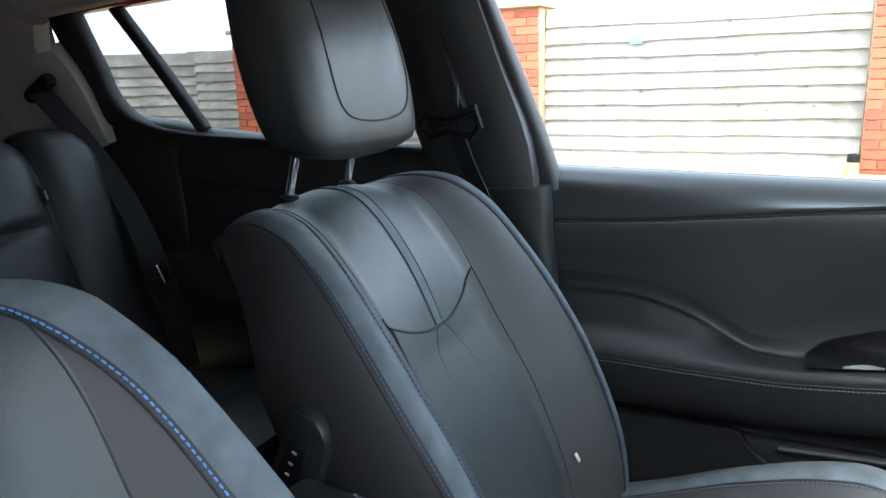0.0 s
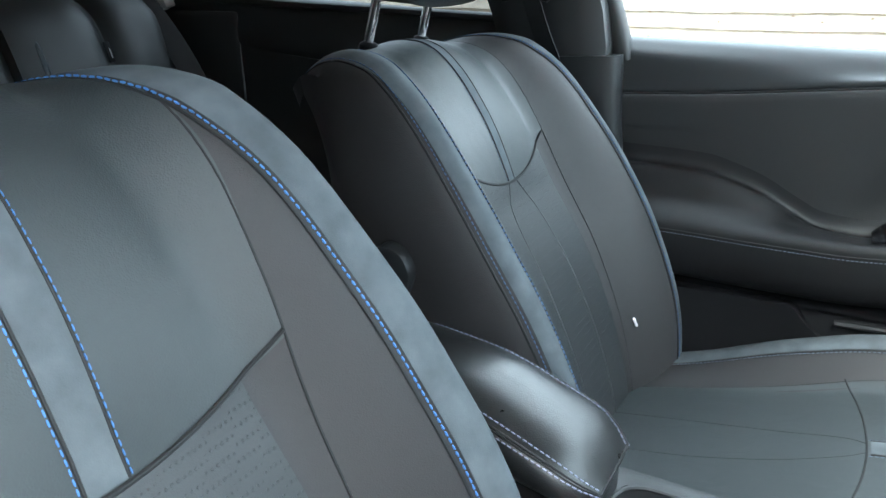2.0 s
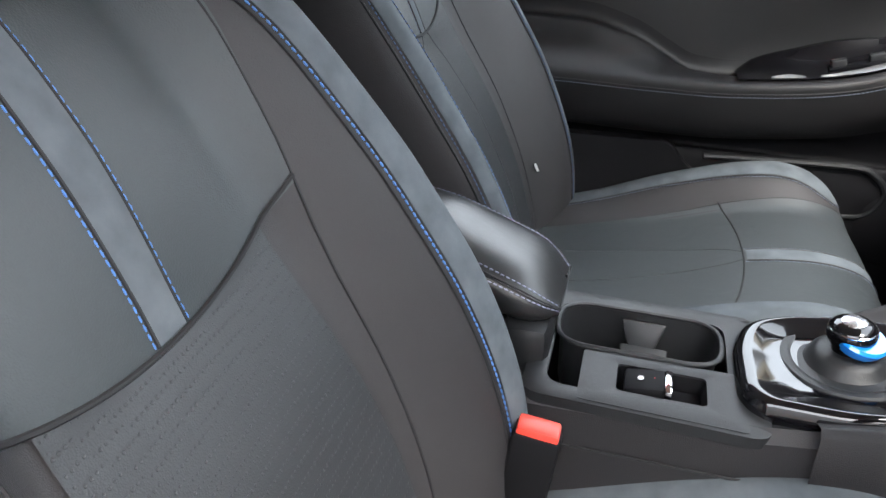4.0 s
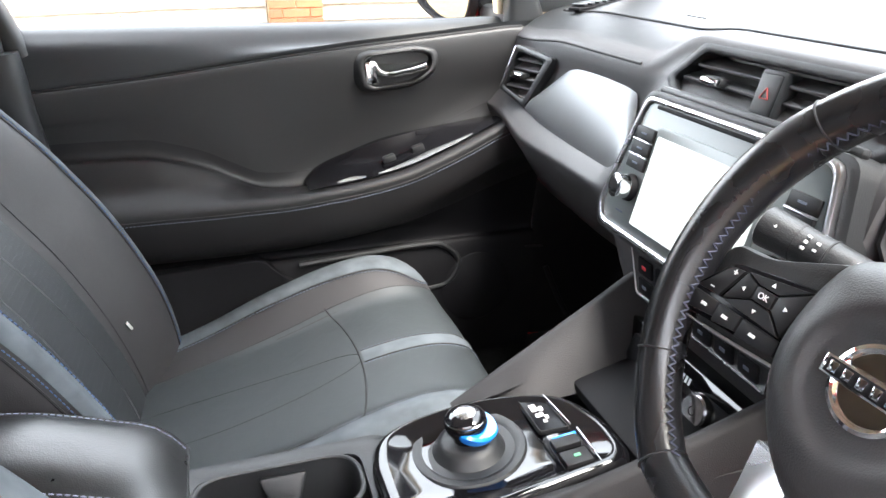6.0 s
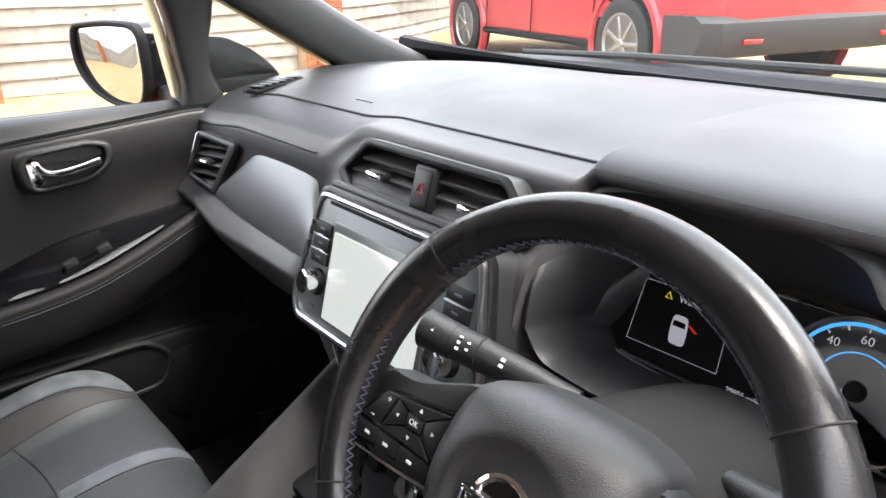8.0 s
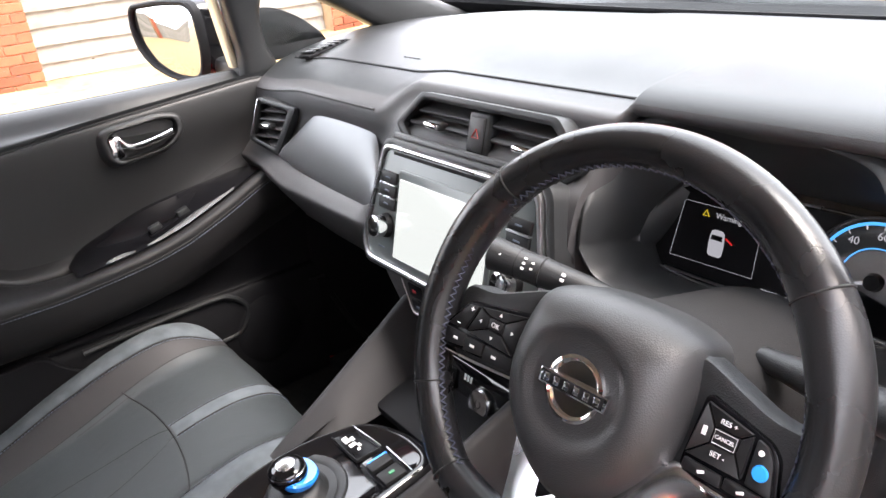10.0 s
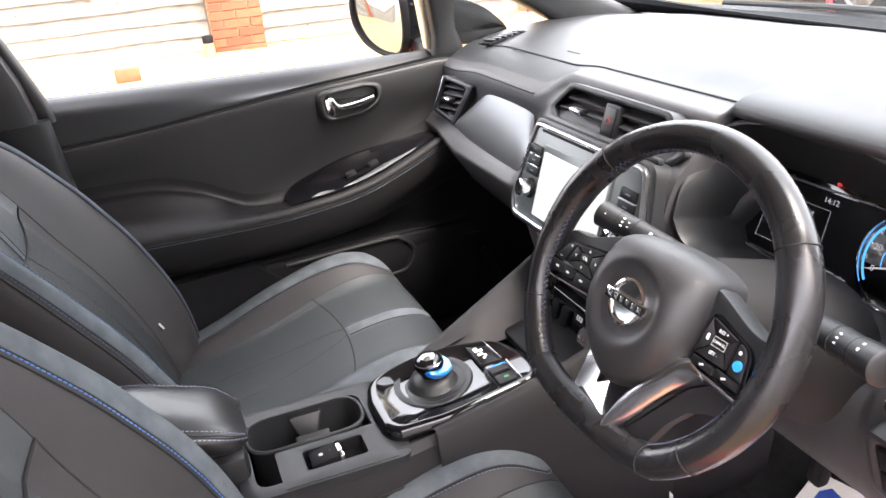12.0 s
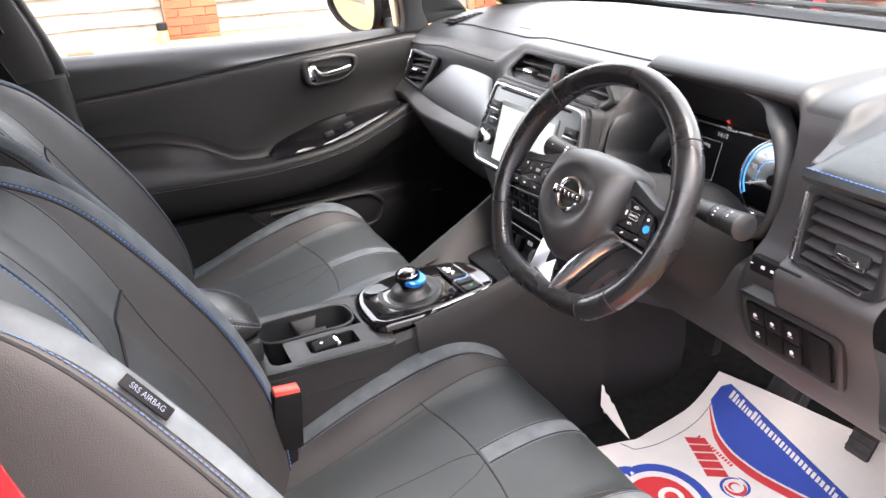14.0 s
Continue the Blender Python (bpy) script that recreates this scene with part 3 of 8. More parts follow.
# ---------------------------------------------------------------- front seats
BACK = [(-0.462, 0.47), (-0.478, 0.56), (-0.510, 0.66), (-0.557, 0.76), (-0.607, 0.84), (-0.650, 0.905), (-0.700, 0.975), (-0.748, 1.028), (-0.795, 1.058), (-0.845, 1.062), (-0.885, 1.035)]
BACK_PATH = catmull([(x, 0, z) for x, z in BACK], 6)
CUSH = [(-0.52, 0.525), (-0.44, 0.540), (-0.34, 0.560), (-0.24, 0.585), (-0.15, 0.612), (-0.07, 0.625), (-0.01, 0.620), (0.028, 0.600), (0.045, 0.560), (0.048, 0.50), (0.035, 0.44)]
CUSH_PATH = catmull([(x, 0, z) for x, z in CUSH], 6)


def along(path, u):
    k = min(max(u, 0), 1) * (len(path) - 1)
    i = min(int(k), len(path) - 2)
    p = path[i].lerp(path[i + 1], k - i)
    t = (path[min(i + 2, len(path) - 1)] - path[max(i - 1, 0)]).normalized()
    return p, t


def hump(v, inner=0.46, top=0.92):
    """The bolster's height across half the width: flat insert, rise, round top, fall to the edge."""
    a = abs(v)
    if a < inner:
        return -0.10 * (1 - (a / inner) ** 2)
    if a < top:
        s = (a - inner) / (top - inner)
        return math.sin(s * math.pi / 2) ** 1.3
    s = (a - top) / (1 - top)
    return 1 - 0.30 * s ** 2.2


def back_point(u, v, lift=0.0):
    p, t = along(BACK_PATH, u)
    n = Vector((-t.z, 0, t.x)) * -1
    w = keyed([(0, 0.230), (0.15, 0.250), (0.40, 0.262), (0.60, 0.250), (0.70, 0.235), (0.80, 0.215), (0.90, 0.192), (1.0, 0.165)], u)
    b = keyed([(0, 0.045), (0.2, 0.074), (0.4, 0.078), (0.6, 0.070), (0.70, 0.055), (0.80, 0.030), (0.90, 0.010), (1, 0.004)], u)
    drop = 0.028 * keyed([(0.70, 0), (0.95, 1.0)], u) * abs(v) ** 3
    crown = keyed([(0.44, 0.0), (0.60, 0.022), (0.74, 0.028), (0.86, 0.016), (0.95, 0.005), (1.0, 0.003)], u) * max(0.0, 1 - (v / 0.66) ** 2) ** 1.3   # full middle of the upper back
    q = p + n * (b * hump(v) + crown + lift) + Vector((0, v * w, 0))
    q.z -= drop
    return q


def cushion_point(u, v, lift=0.0):
    p, t = along(CUSH_PATH, u)
    n = Vector((-t.z, 0, t.x))
    w = keyed([(0, 0.235), (0.3, 0.262), (0.6, 0.262), (0.75, 0.25), (1.0, 0.22)], u)
    b = keyed([(0, 0.004), (0.15, 0.022), (0.32, 0.046), (0.46, 0.048), (0.60, 0.025), (0.74, 0.004), (0.82, 0.0), (1, 0.0)], u)
    q = p + n * (b * hump(v, 0.55, 0.88) + lift) + Vector((0, v * w, 0))
    back = keyed([(0.55, 0), (0.75, 1)], u) * 0.035 * abs(v) ** 3.5
    q.x -= back
    return q


def sheet(fn, u0, u1, v0, v1, nu, nv, lift=0.0):
    rows = []
    for i in range(nu + 1):
        u = u0 + (u1 - u0) * i / nu
        a, b = (v0(u), v1(u)) if callable(v0) else (v0, v1)
        rows.append([fn(u, a + (b - a) * j / nv, lift) for j in range(nv + 1)])
    return rows


def line_on(fn, pts, lift=0.0, n=40):
    """A line over a seat surface through (u, v) knots."""
    path = catmull([(u, v, 0) for u, v in pts], max(2, n // (len(pts) - 1)))
    return [fn(p.x, p.y, lift) for p in path]


def build_seat(yc, mirror, dx, dz, lean, label, with_switches, back_off=(0.0, 0.0, 0.0), band_in=0.84, taper=None, bol=0.50, cu=0.478, cw=1.0):
    seat = thing("car_seat", label, "car seat", (-0.4 + dx, yc, 0.40), group="front seats")

    tilt_c, tilt_s = math.cos(radians(lean)), math.sin(radians(lean))

    def put(q, turned=True):
        x, z = q.x, q.z
        if turned:          # the backrest leans about its hinge
            hx, hz = x + 0.462, z - 0.50
            x, z = -0.462 + hx * tilt_c + hz * tilt_s, 0.50 + hz * tilt_c - hx * tilt_s
            return Vector((x + dx + back_off[0], yc + back_off[1] + mirror * q.y * (keyed(taper, q.z) if taper else 1.0), z + dz + back_off[2]))
        return Vector((x + dx, yc + mirror * q.y, z + dz))

    def mesh(name, data, material, parent, lab=""):
        v, f = data
        turned = not (name == "cushion" or parent.name.startswith("cushion"))
        return made(name, [put(Vector(q), turned) for q in v], f, material, parent, lab, 50)

    # backrest: front, flanks and rear shell as one closed body
    rings = []
    for i in range(61):
        u = i / 60
        p, t = along(BACK_PATH, u)
        n = Vector((t.z, 0, -t.x))
        th = keyed([(0, 0.10), (0.4, 0.145), (0.75, 0.12), (0.9, 0.10), (1, 0.08)], u)
        front = [back_point(u, v) for v in np.linspace(-1, 1, 49)]
        fl, fr = front[0], front[-1]
        d = Vector((-0.575 - 0.325 * u, 0, 0.47 + 0.56 * u)) - p      # back to the rear shell
        kk = max(0.0, (u - 0.65) / 0.35)
        for s, e, k in ((fr, fl, 1), ):
            br, bl = Vector((p.x, fr.y, p.z)), Vector((p.x, fl.y, p.z))
            rear = [fr - n * 0.012 + Vector((0, 0.004, 0)), br.lerp(fr, 0.4) + d * 0.1 + Vector((0, 0.007, 0)), br + d * 0.5 + Vector((0, 0.004 - 0.014 * kk, 0)), br + d * (0.85 - 0.12 * kk) + Vector((0, -0.014 - 0.04 * kk, -0.012 * kk))]
            for j in range(1, 8):
                q = br.lerp(bl, 0.08 + 0.10 * kk + (0.84 - 0.20 * kk) * j / 8) + d * (1 + 0.08 * math.sin(math.pi * j / 8))
                rear.append(q)
            rear += [bl + d * (0.85 - 0.12 * kk) + Vector((0, 0.014 + 0.04 * kk, -0.012 * kk)), bl + d * 0.5 + Vector((0, -0.004 + 0.014 * kk, 0)), bl.lerp(fl, 0.4) + d * 0.1 + Vector((0, -0.007, 0)), fl - n * 0.012 + Vector((0, -0.004, 0))]
        rings.append(front + rear)
    back = mesh("backrest", loft(rings), BOLSTER, seat, "warm grey leather backrest shell")
    # perforated insert below the curved cross seam
    rows = sheet(back_point, 0.05, 0.475, -0.44, 0.44, 36, 24, 0.0012)
    for r_i, row in enumerate(rows):
        for c_i, q in enumerate(row):
            v = -0.44 + 0.88 * c_i / 24
            u = 0.05 + (cu - 0.053 + (0.050 if cw < 1.1 else 0.034) * (v / 0.5) ** 2) * r_i / 36
            row[c_i] = back_point(u, v, 0.0026)
    mesh("insert_panel", loft(rows, False, False), PERF, back, "finely perforated black leather insert")
    seam_line = [(0.04, 0.50), (0.30, 0.52), (0.45, 0.53), (0.55, 0.55), (0.72, 0.60), (0.84, 0.60), (0.93, 0.56)] if cw < 1.1 else [(0.04, 0.50), (0.30, 0.53), (0.44, 0.57), (0.55, 0.63), (0.72, 0.73), (0.84, 0.73), (0.93, 0.68)]
    # smooth centre of the upper back, from the cross seam to the top
    up_rows = []
    for r_i in range(37):
        row = []
        for c_i in range(33):
            k = -1 + 2 * c_i / 32
            v0 = k * 0.55
            u0 = cu + (0.050 if cw < 1.1 else 0.034) * (v0 / 0.5) ** 2
            u = u0 + (0.985 - u0) * r_i / 36
            row.append(back_point(u, k * keyed(seam_line, u), 0.0008))
        up_rows.append(row)
    mesh("upper_panel", loft(up_rows, False, False), LEATHER, back, "smooth black leather upper panel")
    # suede bands over both bolsters and down the middle of the upper back
    for sgn in (-1, 1):
        band = sheet(back_point, 0.03, 0.97, lambda u: sgn * keyed([(0, band_in), (0.55, band_in), (0.75, band_in - 0.06), (0.9, band_in - 0.14), (1, band_in - 0.18)], u),
                     lambda u: sgn * keyed([(0, 0.975), (0.6, 0.98), (0.8, 1.0), (1, 1.0)], u), 56, 6, 0.0016)
        mesh("suede_band", loft(band, False, False), SUEDE, back, "blue-grey suede bolster band")
        for edge, thread, wid in (((lambda u: sgn * (keyed([(0, band_in), (0.55, band_in), (0.75, band_in - 0.06), (0.9, band_in - 0.14), (1, band_in - 0.18)], u) - 0.012)), BLUE_THREAD if mirror < 0 else DIM_THREAD, 0.0011), ((lambda u: sgn * 0.985), DIM_THREAD, 0.0009)):
            ln = [back_point(u, edge(u), 0.0016) for u in np.linspace(0.04, 0.95, 90)]
            mesh("stitching", stitches(ln, r=wid), thread, back, "blue contrast stitching")
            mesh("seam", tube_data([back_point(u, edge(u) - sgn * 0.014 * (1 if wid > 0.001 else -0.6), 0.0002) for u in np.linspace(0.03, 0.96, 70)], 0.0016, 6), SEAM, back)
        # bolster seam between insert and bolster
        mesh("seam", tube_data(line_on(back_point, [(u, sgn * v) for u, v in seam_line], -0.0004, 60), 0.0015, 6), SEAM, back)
        if cw < 1.1:
            mesh("seam", tube_data(line_on(back_point, [(0.07, sgn * 0.20), (0.25, sgn * 0.19), (cu - 0.07, sgn * 0.15), (cu - 0.002, sgn * 0.05)], 0.0022, 40), 0.0016, 6), PERF, back)
    centre = sheet(back_point, cu + 0.004, 0.90, lambda u: -cw * keyed([(0.48, 0.034), (0.6, 0.042), (0.9, 0.050)], u), lambda u: cw * keyed([(0.48, 0.034), (0.6, 0.042), (0.9, 0.050)], u), 30, 4, 0.0018)
    mesh("centre_band", loft(centre, False, False), SUEDE, back, "blue-grey suede centre band")
    for sgn in (-1, 1):
        mesh("stitching", stitches([back_point(u, sgn * (0.012 + cw * keyed([(0.48, 0.034), (0.6, 0.042), (0.9, 0.050)], u)), 0.001) for u in np.linspace(cu + 0.008, 0.90, 50)], r=0.0008), GREY_THREAD if cw < 1.1 else BLUE_THREAD, back)
        mesh("seam", tube_data([back_point(u, sgn * (0.002 + cw * keyed([(0.48, 0.034), (0.6, 0.042), (0.9, 0.050)], u)), 0.0014) for u in np.linspace(cu + 0.004, 0.90, 50)], 0.0014, 6), SEAM, back)
    mesh("cross_seam", tube_data([back_point(cu + (0.050 if cw < 1.1 else 0.034) * (v / 0.5) ** 2, v, 0.0024) for v in np.linspace(-bol - 0.03, bol + 0.03, 60)], 0.0020, 6), SEAM, back)
    for sgn, u in ((1, 0.178),):
        q = put(back_point(u, sgn * 0.57, 0.004))
        part("size_tag", rbox((0.004, 0.007, 0.014), 0.001, Matrix.Translation(q) @ pose(0, 0, 0, 0, -25, 20)), WHITEMARK, back, "small white sewn tag")
    # airbag label on the outboard edge
    a, b2 = (put(back_point(0.735, 1.0, 0.003)), put(back_point(0.655, 1.0, 0.003))) if mirror > 0 else (put(back_point(0.582, 0.975, 0.003)), put(back_point(0.530, 0.975, 0.003)))
    lab_m = axes((a + b2) / 2 + Vector((0.004, 0.0035 * mirror, 0.002)), b2 - a, Vector((0.35, -0.75 * mirror, 0.45)))
    if mirror < 0:
        lab_m = axes((a + b2) / 2 + Vector((0.006, -0.003, 0.004)), b2 - a, Vector((0.55, 0.55, 0.62)))
    tag_ob = part("airbag_label", rbox(((a - b2).length, 0.011, 0.003), 0.001, lab_m), DARK, back, "black woven airbag label")
    lettering("lettering", "SRS AIRBAG", 0.0066, lab_m @ Matrix.Translation((0, 0, 0.0019)), GREY_THREAD, tag_ob)
    # cushion
    rings = []
    for i in range(55):
        u = i / 54
        p, t = along(CUSH_PATH, u)
        n = Vector((-t.z, 0, t.x))
        th = keyed([(0, 0.09), (0.6, 0.11), (0.85, 0.06), (1, 0.03)], u)
        front = [cushion_point(u, v) for v in np.linspace(-1, 1, 45)]
        fl, fr = front[0], front[-1]
        rear = [fr - n * th * 0.3 + Vector((0, 0.004, 0)), fr - n * th * 0.8]
        rear += [fr.lerp(fl, j / 6) - n * th for j in range(1, 6)]
        rear += [fl - n * th * 0.8, fl - n * th * 0.3 + Vector((0, -0.004, 0))]
        rings.append(front + rear)
    cushion = mesh("cushion", loft(rings), BOLSTER, seat, "warm grey leather cushion")
    middle = sheet(cushion_point, 0.02, 0.90, lambda u: -keyed([(0.05, 0.56), (0.2, 0.58), (0.42, 0.62), (0.6, 0.66), (0.72, 0.70), (0.9, 0.74)], u), lambda u: keyed([(0.05, 0.56), (0.2, 0.58), (0.42, 0.62), (0.6, 0.66), (0.72, 0.70), (0.9, 0.74)], u), 60, 30, 0.0006)
    mesh("centre_panel", loft(middle, False, False), LEATHER, cushion, "smooth black leather cushion centre")
    for sgn in (-1, 1):
        band = sheet(cushion_point, 0.06, 0.70, lambda u: sgn * keyed([(0, 0.80), (0.5, 0.76), (0.62, 0.72), (0.70, 0.86)], u), lambda u: sgn * 0.985, 40, 6, 0.0016)
        mesh("suede_band", loft(band, False, False), SUEDE, cushion, "blue-grey suede cushion band")
        mesh("stitching", stitches([cushion_point(u, sgn * (keyed([(0, 0.80), (0.5, 0.76), (0.62, 0.72), (0.70, 0.86)], u) - 0.016), 0.0012) for u in np.linspace(0.06, 0.69, 60)], r=0.0009), GREY_THREAD if mirror > 0 else GREY_THREAD, cushion)
        mesh("seam", tube_data([cushion_point(u, sgn * (keyed([(0, 0.80), (0.5, 0.76), (0.62, 0.72), (0.70, 0.86)], u) - 0.006), 0.0002) for u in np.linspace(0.05, 0.70, 50)], 0.0016, 6), SEAM, cushion)
        mesh("seam", tube_data(line_on(cushion_point, [(0.05, sgn * 0.56), (0.2, sgn * 0.58), (0.42, sgn * 0.62), (0.6, sgn * 0.66), (0.72, sgn * 0.70), (0.85, sgn * 0.72)], -0.0004, 60), 0.0015, 6), SEAM, cushion)
        mesh("seam", tube_data(line_on(cushion_point, [(0.06, sgn * 0.20), (0.2, sgn * 0.18), (0.36, sgn * 0.10), (0.405, sgn * 0.04)], 0.0, 40), 0.0011, 6), SEAM, cushion)
        mesh("seam", tube_data([cushion_point(u, sgn * 0.063, 0.0014) for u in np.linspace(0.41, 0.86, 40)], 0.0013, 6), SEAM, cushion)
        mesh("stitching", stitches([cushion_point(u, sgn * 0.075, 0.001) for u in np.linspace(0.41, 0.80, 40)], r=0.0008), GREY_THREAD, cushion)
    mesh("centre_band", loft(sheet(cushion_point, 0.41, 0.86, -0.06, 0.06, 30, 4, 0.0018), False, False), SUEDE, cushion, "blue-grey suede centre band")
    mesh("cross_seam", tube_data([cushion_point(0.405 - 0.03 * (v / 0.62) ** 2, v, 0.0004) for v in np.linspace(-0.62, 0.62, 40)], 0.0016, 6), SEAM, cushion)
    # base: side shields, pedestal, runners
    for sgn in (-1, 1):
        o = [(-0.50, 0.0), (0.0, 0.0), (0.02, 0.05), (-0.04, 0.10), (-0.35, 0.13), (-0.50, 0.14)]
        part("side_shield", plate(o, 0.025, 0.008, axes((dx, yc + sgn * 0.245 + (0.0 if sgn < 0 else 0.025), 0.40 + dz), (1, 0, 0), (0, 0, 1)), 0.03), PLASTIC, seat, "black plastic seat base shield")
        part("runner", rbox((0.5, 0.035, 0.03), 0.005, Matrix.Translation((-0.25 + dx, yc + sgn * 0.19, 0.402))), DARK, seat)
    part("pedestal", rbox((0.46, 0.40, 0.11), 0.03, Matrix.Translation((-0.25 + dx, yc, 0.455 + dz))), DARK, seat)
    # headrest on two posts
    hc = Vector((-0.805, 0.004, 1.235))
    rings = []
    for k in range(25):
        s = k / 24
        z = -0.100 + 0.292 * s
        e = max(0.0, 1 - abs(2 * s - 1) ** 10.0) ** 0.5
        w = (keyed([(0, 0.136), (0.35, 0.145), (1, 0.138)], s)) * (0.82 + 0.18 * e)
        d = (keyed([(0, 0.060), (0.4, 0.068), (1, 0.045)], s)) * (0.50 + 0.50 * e)
        xo = -0.07 * s + 0.03
        ring = []
        for a in range(40):
            c, s_ = math.cos(2 * math.pi * a / 40), math.sin(2 * math.pi * a / 40)
            x_ = d * math.copysign(abs(c) ** 0.5, c)
            y_ = w * math.copysign(abs(s_) ** 0.5, s_)
            if c > 0:
                x_ -= 0.016 * (1 - (y_ / w) ** 2)
            zz = z - (0.010 * (1 - (y_ / w) ** 2) if c > 0 and s < 0.5 else 0) * (1 - s)
            ring.append(hc + Vector((x_ + xo, y_, zz)))
        rings.append(ring)
    head = mesh("headrest", loft(rings), DARKLEATHER, seat, "black leather headrest")

    def head_front(s, yy, lift=0.001):
        z = -0.100 + 0.292 * s
        e = max(0.0, 1 - abs(2 * s - 1) ** 10.0) ** 0.5
        w = (keyed([(0, 0.136), (0.35, 0.145), (1, 0.138)], s)) * (0.82 + 0.18 * e)
        d = (keyed([(0, 0.060), (0.4, 0.068), (1, 0.045)], s)) * (0.50 + 0.50 * e)
        y_ = yy
        r = min(abs(y_) / w, 0.999) ** (1 / 0.5)
        x_ = d * math.cos(math.asin(r)) ** 0.5 - 0.016 * (1 - (y_ / w) ** 2)
        zz = z - 0.010 * (1 - (y_ / w) ** 2) * (1 - s) * (1 if s < 0.5 else 0)
        return hc + Vector((x_ - 0.07 * s + 0.03 + lift, y_, zz))
    U = [(0.97, -0.070), (0.7, -0.076), (0.45, -0.080), (0.28, -0.076), (0.20, -0.055), (0.17, 0.0), (0.17, 0.055), (0.20, 0.090), (0.30, 0.110), (0.45, 0.116), (0.7, 0.110), (0.97, 0.098)]
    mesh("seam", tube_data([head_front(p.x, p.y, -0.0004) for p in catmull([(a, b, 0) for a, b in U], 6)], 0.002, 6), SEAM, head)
    for sgn in (-1, 1):
        mesh("post", tube_data([(-0.845, sgn * 0.072, 1.03), (-0.832, sgn * 0.072, 1.08), (-0.81, sgn * 0.072, 1.16)], 0.0068, 12), CHROME, head, "chrome headrest post")
        q = put(Vector((-0.831, sgn * 0.072, 1.074)))
        part("collar", lathe([(0.0, 0.006), (0.009, 0.006), (0.014, 0.002), (0.016, -0.012)], Matrix.Translation(q) @ pose(0, 0, 0, 0, 15, 0), 20), DARK, head, "black post collar")
    if with_switches:
        # switch plate on the inboard flank of the backrest
        m_ = axes((-0.686 + dx, yc - 0.283, 0.815), (1, 0, -0.45), (0.45, 0, 1))
        sw = part("switch_plate", plate([(-0.028, -0.050), (0.022, -0.058), (0.036, -0.03), (0.030, 0.045), (0.004, 0.064), (-0.026, 0.054)], 0.03, 0.006, m_, 0.03), PLASTIC, back, "black seat adjuster plate")
        part("rocker", rbox((0.028, 0.055, 0.012), 0.003, m_ @ Matrix.Translation((0, 0.0, 0.002))), DARK, sw, "black rocker switch")
        for k in range(3):
            part("switch_mark", rbox((0.006, 0.003, 0.002), 0.0005, m_ @ Matrix.Translation((0, -0.016 + 0.016 * k, 0.008))), DIMMARK, sw)
    return seat


build_seat(0.358, 1, 0.0, 0.0, 0.0, "black leather front passenger seat with blue-grey suede bands", True, band_in=0.885)
build_seat(-0.350, -1, 0.012, -0.028, 3.26, "black leather driver's seat with blue stitching and airbag label", False, (0.021, -0.018, 0.029), 0.80, [(0.50, 1.02), (0.70, 1.070), (0.88, 0.965), (1.06, 0.86)], 0.56, 0.442, 1.6)

# ---------------------------------------------------------------- rear bench
# bench leather is the darker copy, toned for the shade behind the front seats
rear = thing("rear_bench", "black leather rear bench seat with blue stitching", "car seat", (-1.3, 0, 0.42))


def padding(y, z, name):
    """How far the rear backrest's cover stands out: panels that meet in sunken seams."""
    if name != "outer_backrest":
        return 0.030 * (1 - abs((y + 0.18) / 0.21 - 1) ** 4) if name == "middle_backrest" else 0.025
    q = (y - 0.326) / 0.126 if y < 0.452 else (y - 0.535) / 0.083
    cross = 0.960 - 0.16 * (0.40 - y) ** 2 * 8
    return 0.028 * (1 - min(1.0, abs(q)) ** 4) * (1 - 0.45 * math.exp(-((z - cross) / 0.011) ** 2) * (y < 0.452))


